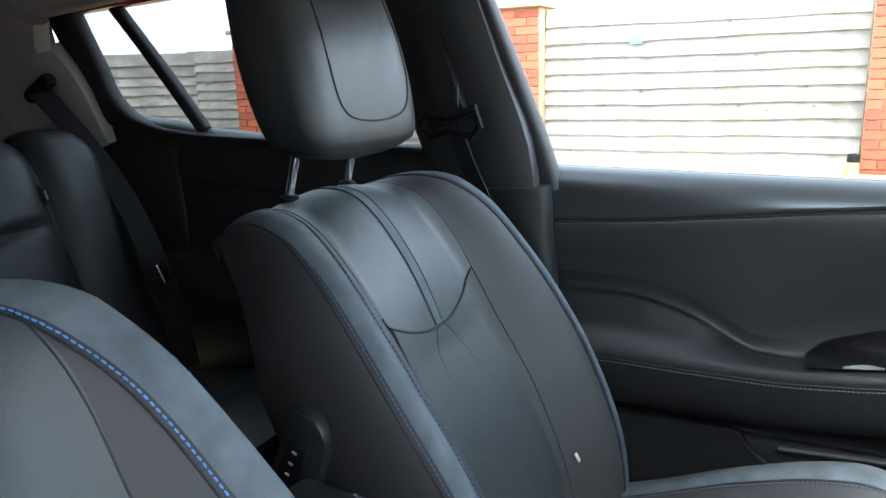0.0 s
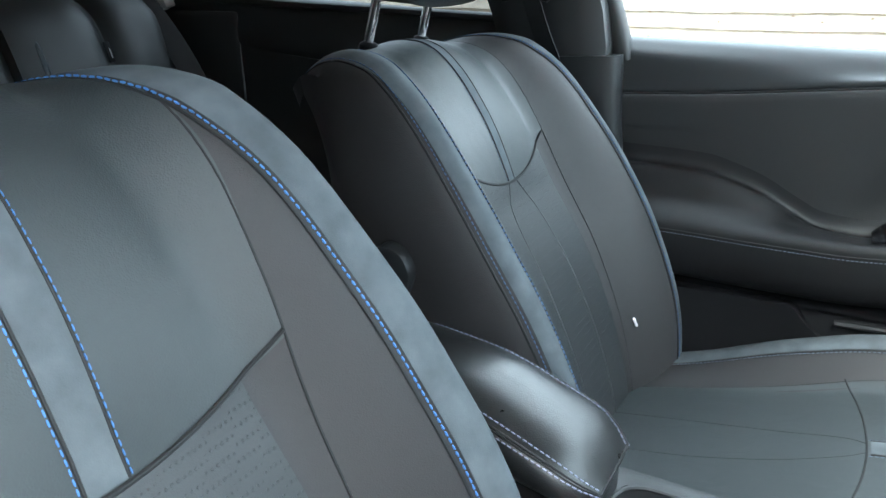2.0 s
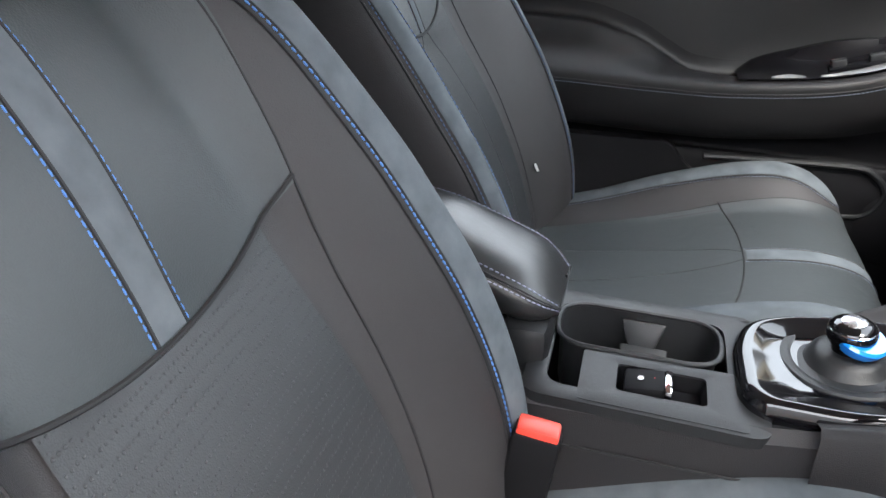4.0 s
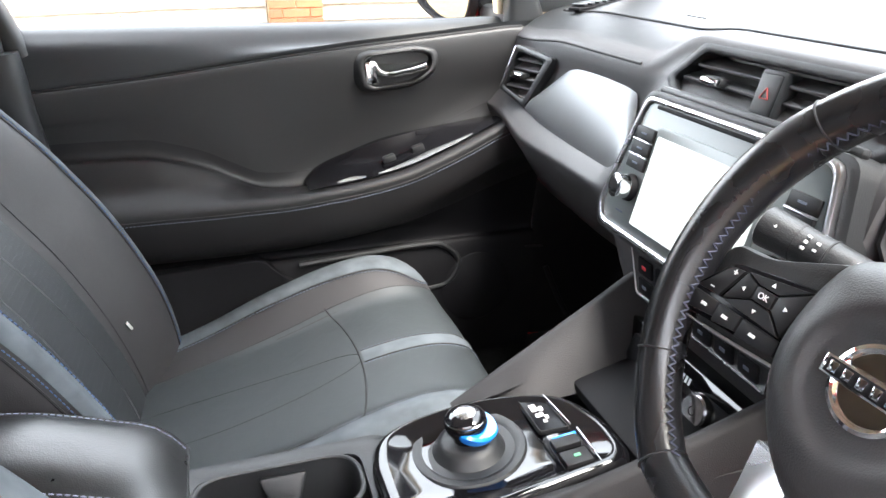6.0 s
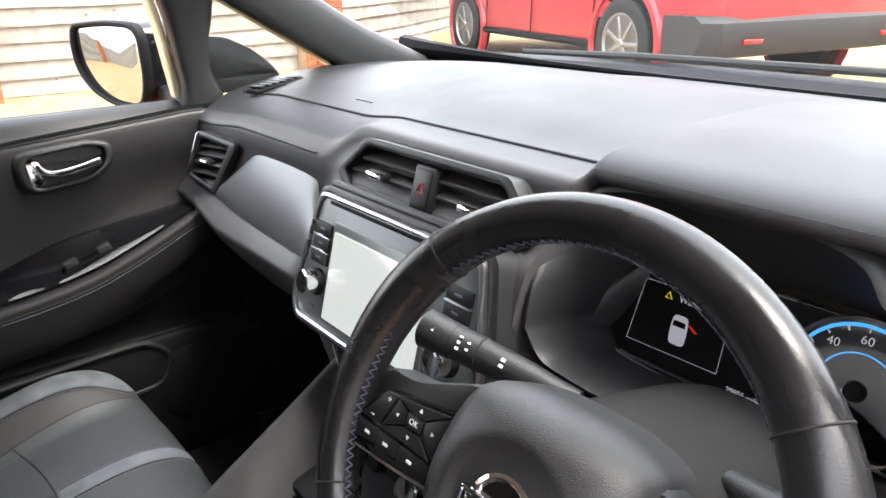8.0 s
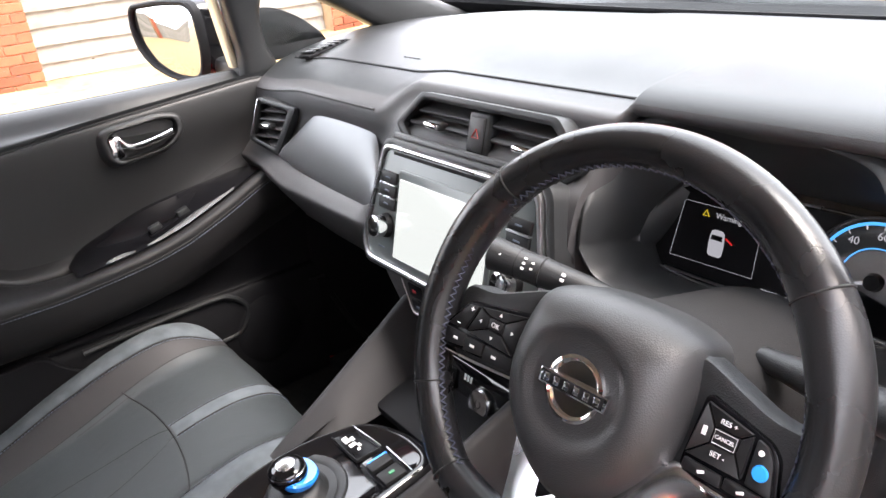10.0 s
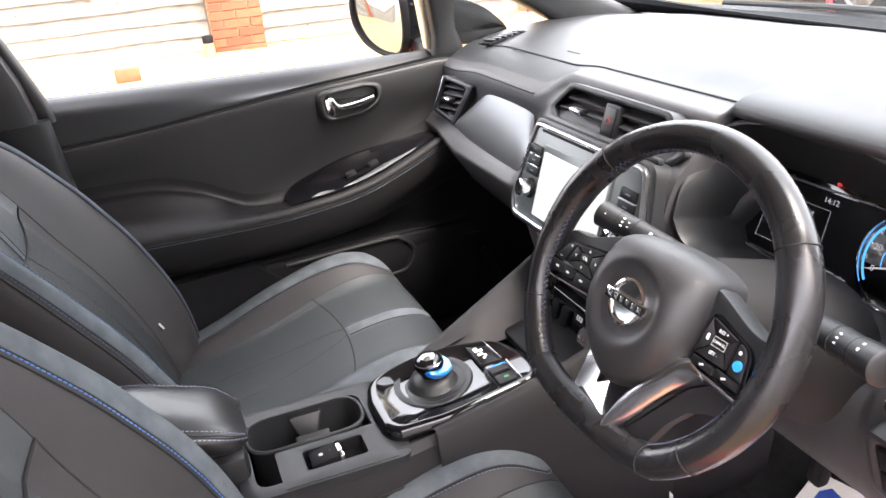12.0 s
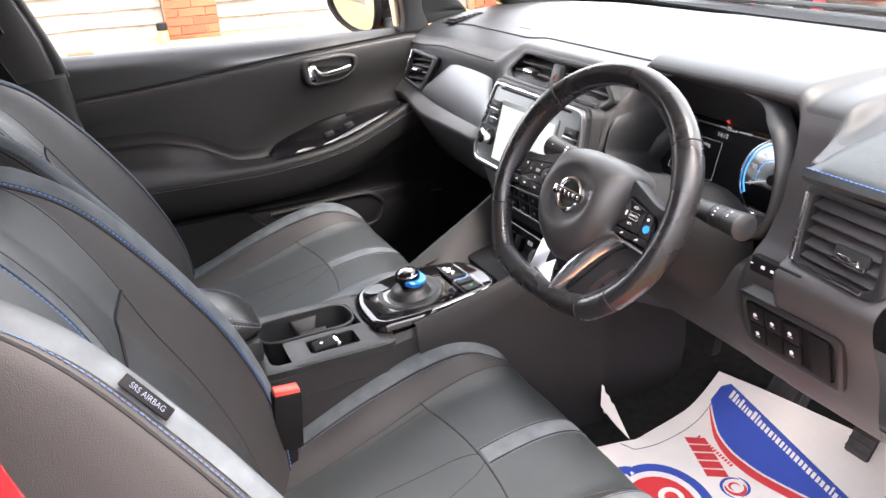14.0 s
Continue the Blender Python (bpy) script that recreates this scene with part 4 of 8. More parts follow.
for name, y0, y1 in (("outer_backrest", 0.24, 0.618), ("middle_backrest", -0.18, 0.235), ("far_backrest", -0.66, -0.185)):
    rings = []
    yc, hw = (y0 + y1) / 2, (y1 - y0) / 2
    for i in range(91):
        u = i / 90
        p, t = along(catmull([(-1.45, 0, 0.62), (-1.50, 0, 0.75), (-1.55, 0, 0.90), (-1.60, 0, 1.03), (-1.635, 0, 1.09), (-1.69, 0, 1.118), (-1.76, 0, 1.09)], 6), u)
        n = Vector((t.z, 0, -t.x))
        w = hw * keyed([(0, 1), (0.6, 1), (0.85, 0.93), (1, 0.82)], u)
        th = keyed([(0, 0.14), (0.7, 0.12), (1, 0.03)], u)
        ring = [p + n * padding(yc + v * hw, p.z, name) + Vector((0, yc + v * w, 0)) for v in np.linspace(-1, 1, 61)]
        ring += [ring[-1] - n * th * 0.5, ring[-1] - n * th, ring[0] - n * th, ring[0] - n * th * 0.5]
        rings.append(ring)
    v, f = loft(rings)
    bk = made(name, v, f, DARKLEATHER, rear)
    if name == "outer_backrest":
        def bench(yy, zz, lift=0.0):
            xx = lerped([(0.62, -1.45), (0.75, -1.50), (0.90, -1.55), (1.03, -1.60), (1.085, -1.64)], zz)
            return Vector((xx + 0.93 * (padding(yy, zz, "outer_backrest") + lift), yy, zz))
        tag = part("side_tag", rbox((0.004, 0.013, 0.042), 0.001, Matrix.Translation(bench(0.445, 1.022, 0.012)) @ pose(0, 0, 0, 0, -20, 0)), DARK, bk, "small black fabric tag")
        part("tag_print", rbox((0.001, 0.003, 0.020), 0.0003, Matrix.Translation(bench(0.447, 1.020, 0.0155)) @ pose(0, 0, 0, 0, -20, 0)), DIMMARK, tag)
        tube("seam", [bench(y, z, 0.001) for y, z in ((0.453, 1.085), (0.452, 1.05), (0.452, 0.983), (0.452, 0.906), (0.455, 0.825), (0.46, 0.70))], 0.003, SEAM, bk)
        tube("cross_seam", [bench(y, 0.960 - 1.28 * (0.40 - y) ** 2, 0.0) for y in np.linspace(0.448, 0.25, 16)], 0.003, SEAM, bk)
        st_l = [bench(y, z, 0.001) for y, z in ((0.296, 1.082), (0.294, 1.04), (0.291, 0.99), (0.287, 0.955))]
        tube("suede_strip", st_l, 0.006, SUEDE, bk, "blue-grey suede strip", squash=1.8)
        v, f = stitches([(p.x + 0.004, p.y + 0.013, p.z) for p in st_l])
        made("stitching", v, f, DIM_THREAD, bk)
        tube("seam", [bench(y, z, 0.0005) for y, z in ((0.296, 0.942), (0.295, 0.90), (0.293, 0.82), (0.29, 0.72))], 0.0025, SEAM, bk)
        tube("lock_button", [(-1.68, 0.462, 1.08), (-1.68, 0.462, 1.12)], 0.007, DARK, bk)
        part("lock_cap", lathe([(0.0, 0.006), (0.010, 0.006), (0.014, 0.002), (0.014, -0.003), (0.006, -0.006)], Matrix.Translation((-1.68, 0.462, 1.128)), 16), DARK, bk, "black seat release knob")
    else:
        pts = [(-1.50 - 0.1 * s_, (0.165 if name == "middle_backrest" else -0.4), 0.76 + 0.26 * s_) for s_ in np.linspace(0, 1, 12)]
        tube("suede_strip", pts, 0.006, SUEDE, bk, "blue-grey suede strip", squash=2.0)
        v, f = stitches([(x + 0.007, y + 0.012, z) for x, y, z in pts])
        made("stitching", v, f, BLUE_THREAD, bk)
rc = []
for i in range(17):
    u = i / 16
    x = -1.47 + 0.52 * u
    zt = keyed([(0, 0.60), (0.7, 0.66), (0.93, 0.64), (1, 0.58)], u)
    rc.append([(x, y, zt - 0.03 * (abs(y) / 0.66) ** 6) for y in np.linspace(-0.66, 0.66, 25)] + [(x, 0.66, 0.42), (x, -0.66, 0.42)])
v, f = loft(rc)
made("cushion", v, f, DARKLEATHER, rear)

# ---------------------------------------------------------------- seat belts and buckles
fb = thing("front_seat_belt", "black front seat belt hanging from the centre pillar", "seat belt", (-0.72, 0.64, 0.6))


def strap(name, pts, width, parent, across=(1, 0, 0), material=None, label=""):
    path = catmull(pts, 6)
    rings = []
    for i, p in enumerate(path):
        t = (path[min(i + 1, len(path) - 1)] - path[max(i - 1, 0)]).normalized()
        a = Vector(across)
        a = (a - t * a.dot(t)).normalized()
        n = t.cross(a)
        rings.append([p - a * width / 2, p - a * width / 2 + n * 0.0015, p + a * width / 2 + n * 0.0015, p + a * width / 2])
    v, f = loft(rings)
    return made(name, v, f, material or BELT, parent, label)


strap("upper_webbing", [(-0.80, 0.635, 1.34), (-0.765, 0.635, 1.22), (-0.735, 0.625, 1.155)], 0.046, fb, (1, 0, 0.3))
strap("lower_webbing", [(-0.735, 0.617, 1.148), (-0.712, 0.625, 1.08), (-0.685, 0.64, 1.0), (-0.66, 0.65, 0.85), (-0.66, 0.655, 0.55)], 0.044, fb, (0.8, -0.5, 0.3))
tube("belt_guide", [(-0.79, 0.61, 1.15), (-0.785, 0.605, 1.17), (-0.735, 0.60, 1.165), (-0.69, 0.605, 1.18), (-0.685, 0.61, 1.15), (-0.70, 0.612, 1.135), (-0.735, 0.605, 1.145), (-0.775, 0.612, 1.135)], 0.008, DARK, fb, "black belt guide loop", 8, True)
part("height_slider", rbox((0.05, 0.03, 0.11), 0.012, Matrix.Translation((-0.765, 0.655, 1.215)) @ pose(0, 0, 0, 0, -18, 0)), PLASTIC, fb, "black height adjuster")
part("belt_stopper", rbox((0.012, 0.006, 0.035), 0.003, Matrix.Translation((-0.725, 0.605, 1.20))), SEAM, fb)
rb = thing("rear_seat_belt", "black rear seat belt across the light pillar trim", "seat belt", (-1.6, 0.6, 0.7))
strap("webbing", [(-1.765, 0.60, 1.225), (-1.64, 0.595, 1.12), (-1.54, 0.60, 1.0), (-1.445, 0.585, 0.86), (-1.43, 0.615, 0.70), (-1.43, 0.63, 0.60)], 0.048, rb, (0.58, 0.81, 0.15))
part("guide_cover", rbox((0.10, 0.035, 0.035), 0.015, Matrix.Translation((-1.775, 0.610, 1.232)) @ pose(0, 0, 0, 0, -28, 0)), DARK, rb, "dark oval belt outlet cover")
part("tongue_plate", rbox((0.006, 0.035, 0.045), 0.002, Matrix.Translation((-1.410, 0.572, 0.841)) @ pose(0, 0, 0, 0, -20, 25)), CHROME, rb, "chrome buckle tongue")
part("tongue_slot", rbox((0.008, 0.018, 0.02), 0.001, Matrix.Translation((-1.409, 0.572, 0.837)) @ pose(0, 0, 0, 0, -20, 25)), DARK, rb)
bk = thing("belt_buckle", "black seat belt buckle with a red release button", "seat belt buckle", (-0.38, -0.16, 0.55))
bm_ = Matrix.Translation((-0.378, -0.158, 0.615)) @ pose(0, 0, 0, -4, 6, 0)
part("housing", rbox((0.046, 0.030, 0.10), 0.006, bm_), DARK, bk)
part("release_button", rbox((0.040, 0.024, 0.020), 0.003, bm_ @ Matrix.Translation((0, 0, 0.046))), REDPLASTIC, bk, "red release button")
part("stalk", rbox((0.030, 0.012, 0.16), 0.004, bm_ @ Matrix.Translation((0, 0, -0.11))), DARK, bk)


# ---------------------------------------------------------------- dashboard
dash = thing("dashboard", "black moulded dashboard with vents, screen and instruments", "dashboard", (0.3, 0, 0.6))
P_ = [(0.87, 1.085), (0.62, 1.112), (0.45, 1.105), (0.345, 1.087), (0.292, 1.072), (0.248, 1.046), (0.240, 1.024), (0.242, 0.985), (0.220, 0.928), (0.184, 0.893), (0.178, 0.873), (0.214, 0.82), (0.285, 0.74), (0.38, 0.665), (0.56, 0.62)]
L_ = [(0.87, 1.075), (0.62, 1.100), (0.45, 1.095), (0.338, 1.079), (0.285, 1.063), (0.243, 1.035), (0.236, 1.015), (0.232, 0.985), (0.216, 0.945), (0.190, 0.917), (0.183, 0.899), (0.226, 0.83), (0.295, 0.74), (0.39, 0.665), (0.56, 0.62)]
C_ = [(0.87, 1.088), (0.62, 1.114), (0.45, 1.107), (0.345, 1.091), (0.298, 1.089), (0.262, 1.087), (0.252, 1.060), (0.222, 1.028), (0.200, 1.00), (0.178, 0.92), (0.172, 0.865), (0.182, 0.79), (0.205, 0.73), (0.24, 0.68), (0.40, 0.60)]
D_ = [(0.87, 1.088), (0.62, 1.118), (0.45, 1.121), (0.345, 1.117), (0.288, 1.110), (0.272, 1.092), (0.300, 1.072), (0.350, 1.015), (0.342, 0.902), (0.262, 0.882), (0.215, 0.860), (0.212, 0.80), (0.235, 0.735), (0.285, 0.700), (0.48, 0.68)]
S_ = [(0.87, 1.082), (0.62, 1.112), (0.45, 1.112), (0.345, 1.106), (0.288, 1.096), (0.268, 1.070), (0.260, 1.035), (0.252, 1.000), (0.242, 0.950), (0.228, 0.918), (0.205, 0.885), (0.208, 0.81), (0.233, 0.735), (0.282, 0.700), (0.48, 0.68)]
R_ = [(0.87, 1.080), (0.62, 1.108), (0.45, 1.106), (0.335, 1.092), (0.285, 1.076), (0.222, 1.054), (0.203, 1.042), (0.240, 1.014), (0.240, 0.946), (0.180, 0.920), (0.172, 0.890), (0.205, 0.82), (0.232, 0.735), (0.280, 0.700), (0.48, 0.68)]
STATIONS = [(-0.70, R_), (-0.565, R_), (-0.540, S_), (-0.495, S_), (-0.474, D_), (-0.190, D_), (-0.174, C_), (0.165, C_), (0.27, P_), (0.50, P_), (0.66, L_), (0.70, L_)]


def dash_profile(y):
    for (a, pa), (b, pb) in zip(STATIONS, STATIONS[1:]):
        if y <= b:
            s = (y - a) / (b - a)
            s = s * s * (3 - 2 * s)
            return [(p[0] + (q[0] - p[0]) * s, p[1] + (q[1] - p[1]) * s) for p, q in zip(pa, pb)]
    return STATIONS[-1][1]


ys = sorted(set(list(np.round(np.linspace(-0.70, 0.70, 100), 4)) + [round(a + d, 4) for a in (-0.565, -0.552, -0.540, -0.495, -0.485, -0.474, -0.19, -0.182, -0.174, 0.175, 0.26) for d in (-0.004, 0, 0.004)]))
rows = [[(p.x, y, p.z) for p in catmull([(x, 0, z) for x, z in dash_profile(y)], 5)] for y in ys]
UP = 24      # rows of the upper pad, down to the brow
v, f = loft([r[:UP] for r in rows], False, False)
pad = made("upper_pad", v, f, SOFT, dash, "black soft-touch dashboard top", 60)
v, f = loft([r[UP - 1:] for r in rows], False, False)
fascia = made("fascia", v, f, FASCIA, dash, "black grained lower dashboard", 60)


def dash_at(y, k):
    """A point of the dashboard: profile place k, counted along its corners."""
    pts = catmull([(x, 0, z) for x, z in dash_profile(y)], 5)
    i = k * 5
    a = min(int(i), len(pts) - 2)
    p = pts[a].lerp(pts[a + 1], i - a)
    return Vector((p.x, y, p.z))


tube("pad_seam", [dash_at(y, 3.4) + Vector((0, 0, 0.0008)) for y in np.linspace(0.66, -0.17, 50)], 0.0018, SEAM, pad)
tube("brow_seam", [dash_at(y, 5.3) + Vector((-0.001, 0, 0.0)) for y in np.linspace(0.69, 0.272, 40)], 0.002, SEAM, fascia)
made("airbag_mark", *merged([tube_data([dash_at(0.305 + 0.012 * k, 2.85) + Vector((0, 0, 0.0005)), dash_at(0.313 + 0.012 * k, 2.85) + Vector((0, 0, 0.0005))], 0.0008, 5) for k in range(4)]), SEAM, pad)
# corner speaker or demist slots
sp = part("demist_grille", rbox((0.11, 0.03, 0.006), 0.002, axes((0.355, 0.615, 1.0855), (1, 0.25, 0.10), (-0.25, 1, 0))), DARK, dash, "black slotted demister grille")
for k in range(6):
    part("slat", rbox((0.010, 0.028, 0.004), 0.001, axes((0.315 + 0.016 * k, 0.606 + 0.004 * k, 1.0875 + 0.0012 * k), (1, 0.5, 0.1), (-0.25, 1, 0))), PLASTIC, sp)


def vent(name, m, outer, inner, slats, tab, label, chrome_edge=None):
    """A fresh-air vent with a frame, a dark throat, slats and a chrome tab."""
    fr = part(name, ring_plate(outer, inner, 0.035, m, 0.008), PLASTIC, dash, label)
    part("throat", plate([(x * 1.02, y * 1.02) for x, y in inner], 0.004, 0.001, m @ Matrix.Translation((0, 0, -0.030)), 0.006), DARK, fr)
    xs, yy = [p[0] for p in inner], [p[1] for p in inner]
    y0, y1 = min(yy), max(yy)
    for k in range(slats):
        y_ = y0 + (y1 - y0) * (k + 0.6) / (slats + 0.2)
        # the slat's ends follow the opening's outline
        hits = []
        for (ax, ay), (bx, by) in zip(inner, inner[1:] + inner[:1]):
            if (ay - y_) * (by - y_) < 0:
                hits.append(ax + (bx - ax) * (y_ - ay) / (by - ay))
        x0, x1 = min(hits), max(hits)
        part("slat", rbox((x1 - x0, 0.0035, 0.024), 0.001, m @ Matrix.Translation(((x0 + x1) / 2, y_, -0.016)) @ pose(0, 0, 0, 32, 0, 0)), FASCIA, fr)
    tb = part("tab", rbox((0.030, 0.012, 0.016), 0.004, m @ Matrix.Translation((tab[0], tab[1], -0.004))), PLASTIC, fr)
    part("chrome_tip", rbox((0.030, 0.008, 0.008), 0.003, m @ Matrix.Translation((tab[0], tab[1] - 0.001, 0.005))), CHROME, fr, "chrome vent tab")
    return fr


# left corner vent
lm = axes((0.200, 0.600, 0.968), (0.30, -1, 0), (0.22, 0, 1))
lv = vent("side_vent", lm, [(-0.022, 0.058), (0.080, 0.044), (0.030, -0.045), (-0.048, -0.022)], [(-0.013, 0.048), (0.060, 0.037), (0.0235, -0.033), (-0.037, -0.016)], 5, (0.003, 0.008), "black corner air vent")
part("bright_edge", rbox((0.004, 0.075, 0.006), 0.0015, lm @ Matrix.Translation((-0.0285, 0.019, 0.001)) @ pose(0, 0, 0, 0, 0, -19)), SILVER, lv, "silver vent edge")
# satin panel on the passenger side
sat = []
for y in np.linspace(0.195, 0.580, 46):
    hi = keyed([(0.195, 0.905), (0.225, 0.932), (0.245, 0.958), (0.281, 1.002), (0.310, 1.012), (0.382, 1.019), (0.440, 1.015), (0.480, 1.000), (0.530, 0.965), (0.580, 0.930)], y)
    lo = keyed([(0.195, 0.884), (0.280, 0.887), (0.444, 0.901), (0.580, 0.919)], y)
    col = []
    for s_ in np.linspace(0, 1, 12):
        z = hi + (lo - hi) * s_
        rim_ = math.sin(math.pi * s_) ** 0.5 * min(1.0, (0.584 - y) / 0.02)      # rolled edge
        col.append(Vector((0.189 + 0.44 * (z - 0.890) + 0.006 - 0.007 * rim_ - 0.0015 * math.sin(math.pi * s_) - 0.10 * max(0.0, 0.262 - y), y, z)))
    sat.append(col)
v, f = loft(sat, False, False)
made("satin_panel", v, f, SATIN, dash, "satin grey trim panel", 60)
# central vents with the hazard switch
cm = axes((0.2225, 0.004, 1.050), (0, -1, 0), (0.30, 0, 1))
cv = vent("centre_vent", cm, [(-0.176, -0.010), (-0.125, 0.037), (0.125, 0.037), (0.176, -0.010), (0.145, -0.036), (-0.145, -0.036)], [(-0.160, -0.009), (-0.118, 0.028), (0.118, 0.028), (0.160, -0.009), (0.136, -0.027), (-0.136, -0.027)], 3, (-0.085, -0.002), "black centre air vents")
part("chrome_tip", rbox((0.030, 0.008, 0.008), 0.003, cm @ Matrix.Translation((0.085, -0.005, 0.005))), CHROME, cv, "chrome vent tab")
part("bright_lower_edge", rbox((0.28, 0.003, 0.004), 0.001, cm @ Matrix.Translation((0.0, -0.030, 0.001))), SILVER, cv)
hz = part("hazard_switch", rbox((0.038, 0.052, 0.020), 0.004, cm @ Matrix.Translation((0.0, -0.001, -0.010))), PLASTIC, cv, "black hazard light switch")
part("key_gap", rbox((0.031, 0.045, 0.006), 0.003, cm @ Matrix.Translation((0.0, -0.001, -0.0022))), DARK, hz)
part("key", rbox((0.0275, 0.0415, 0.006), 0.002, cm @ Matrix.Translation((0.0, -0.001, -0.001))), PLASTIC, hz)
tri = merged([tube_data([cm @ Vector(a), cm @ Vector(b)], 0.0007, 4) for a, b in (((-0.006, -0.005, 0.0026), (0.006, -0.005, 0.0026)), ((0.006, -0.005, 0.0026), (0, 0.006, 0.0026)), ((0, 0.006, 0.0026), (-0.006, -0.005, 0.0026)))])
made("triangle", *tri, DIMRED, hz, "red warning triangle")
# strip between vents and screen
part("trim_strip", rbox((0.30, 0.010, 0.012), 0.004, axes((0.200, 0, 1.030), (0, -1, 0), (0.3, 0, 1))), PLASTIC, dash)

# head unit
hm = axes((0.160, 0.0, 0.950), (0, -1, 0), (0.27, 0, 1))
HU = [(-0.146, 0.076), (0.146, 0.076), (0.178, -0.058), (0.165, -0.082), (-0.165, -0.082), (-0.178, -0.058)]
hu = part("head_unit", plate([(x * 0.985, y * 0.98) for x, y in HU], 0.05, 0.004, hm, 0.014), UNIT, dash, "grey media unit with a screen pale from glare")
part("silver_frame", ring_plate([(x * 1.015, y * 1.03) for x, y in HU], [(x * 0.978, y * 0.955) for x, y in HU], 0.03, hm @ Matrix.Translation((0, 0, 0.003)), 0.014), SILVER, hu, "silver screen surround")
part("outer_frame", ring_plate([(x * 1.09, y * 1.12) for x, y in HU], [(x * 1.01, y * 1.02) for x, y in HU], 0.03, hm @ Matrix.Translation((0, 0, -0.004)), 0.018), PLASTIC, hu)
part("disc_slot", rbox((0.235, 0.0045, 0.003), 0.001, hm @ Matrix.Translation((-0.006, 0.069, 0.0))), DARK, hu, "black disc slot")
part("screen_bezel", plate([(-0.106, 0.050), (0.088, 0.050), (0.088, -0.070), (-0.106, -0.070)], 0.003, 0.001, hm @ Matrix.Translation((0, 0, 0.002)), 0.004), UNIT, hu)
# blank screen; its emission imitates reflected sky
part("screen", plate([(-0.101, 0.039), (0.080, 0.039), (0.080, -0.066), (-0.101, -0.066)], 0.003, 0.0005, hm @ Matrix.Translation((0, 0, 0.0035)), 0.002), SCREEN, hu, "blank touch screen, sky glare given as glow")
for sx in (-1, 1):
    for k in range(3):
        part("button", rbox((0.036, 0.0150, 0.006), 0.0015, hm @ Matrix.Translation((sx * 0.127, 0.036 - 0.0175 * k, 0.001))), SWITCHKEY, hu, "black push button")
        if k:
            part("button_line", rbox((0.036, 0.0018, 0.006), 0.0004, hm @ Matrix.Translation((sx * 0.127, 0.0447 - 0.0175 * k, 0.0025))), SILVER, hu)
        part("button_mark", rbox((0.010, 0.002, 0.001), 0, hm @ Matrix.Translation((sx * 0.127, 0.036 - 0.0175 * k, 0.0045))), GREY_THREAD, hu)
    kn = part("knob", lathe([(0.0, 0.022), (0.011, 0.022), (0.0135, 0.020), (0.0135, 0.010), (0.016, 0.004), (0.017, -0.002)], hm @ Matrix.Translation((sx * 0.126, -0.029, 0.0)), 28), DARK, hu, "chrome-ringed rotary knob")
    part("ring", lathe([(0.0115, 0.0225), (0.014, 0.0215), (0.0145, 0.018), (0.0145, 0.008), (0.0135, 0.008)], hm @ Matrix.Translation((sx * 0.126, -0.029, 0.0)), 28), CHROME, kn, "chrome ring")
    part("knob_mark", rbox((0.014, 0.002, 0.001), 0, hm @ Matrix.Translation((sx * 0.132, -0.060, 0.0008))), GREY_THREAD, hu)
# climate panel and lower switches
km = axes((0.168, 0.0, 0.815), (0, -1, 0), (-0.12, 0, 1))
cp = part("climate_panel", plate([(-0.135, 0.036), (0.135, 0.036), (0.125, -0.036), (-0.125, -0.036)], 0.03, 0.003, km, 0.006), PLASTIC, dash, "black climate control panel")
part("panel_line", ring_plate([(-0.13, 0.032), (0.13, 0.032), (0.12, -0.032), (-0.12, -0.032)], [(-0.128, 0.030), (0.128, 0.030), (0.118, -0.030), (-0.118, -0.030)], 0.002, km @ Matrix.Translation((0, 0, 0.0012)), 0.004), SILVER, cp)
for i in range(6):
    for j in range(2):
        b_ = part("climate_button", rbox((0.030, 0.022, 0.005), 0.002, km @ Matrix.Translation((-0.095 + 0.038 * i, 0.013 - 0.027 * j, 0.001))), DARK, cp)
        part("mark", rbox((0.008, 0.004, 0.001), 0, km @ Matrix.Translation((-0.095 + 0.038 * i, 0.014 - 0.027 * j, 0.0042))), (PRED if i == 0 and j == 0 else GREY_THREAD), cp)
lowm = axes((0.158, 0.0, 0.722), (0, -1, 0), (0.35, 0, 1))
lp = part("lower_switch_panel", plate([(-0.12, 0.034), (0.12, 0.034), (0.11, -0.036), (-0.11, -0.036)], 0.03, 0.003, lowm, 0.006), GLOSS, dash, "gloss black lower switch panel")
part("power_button", lathe([(0.0, 0.008), (0.0155, 0.008), (0.017, 0.006), (0.0195, 0.006), (0.021, 0.001), (0.021, -0.004)], lowm @ Matrix.Translation((0.045, -0.004, 0.0)), 32), SILVER, lp, "silver round power button")
part("power_ring", lathe([(0.0155, 0.0085), (0.0175, 0.0088), (0.0175, 0.007), (0.0155, 0.007)], lowm @ Matrix.Translation((0.045, -0.004, 0.0)), 32), CHROME, lp)
made("power_mark", *tube_data([lowm @ Vector((0.045 + 0.005 * math.cos(a), -0.004 + 0.005 * math.sin(a), 0.0083)) for a in np.linspace(radians(120), radians(420), 16)], 0.0006, 4), DARK, lp)
for k in range(3):
    part("rocker", rbox((0.022, 0.034, 0.010), 0.003, lowm @ Matrix.Translation((-0.085 + 0.03 * k, 0.002, 0.001))), DARK, lp)
    part("socket_mark", rbox((0.003, 0.008, 0.001), 0, lowm @ Matrix.Translation((0.005 + 0.006 * k, 0.016, 0.0008))), WHITEMARK, lp)

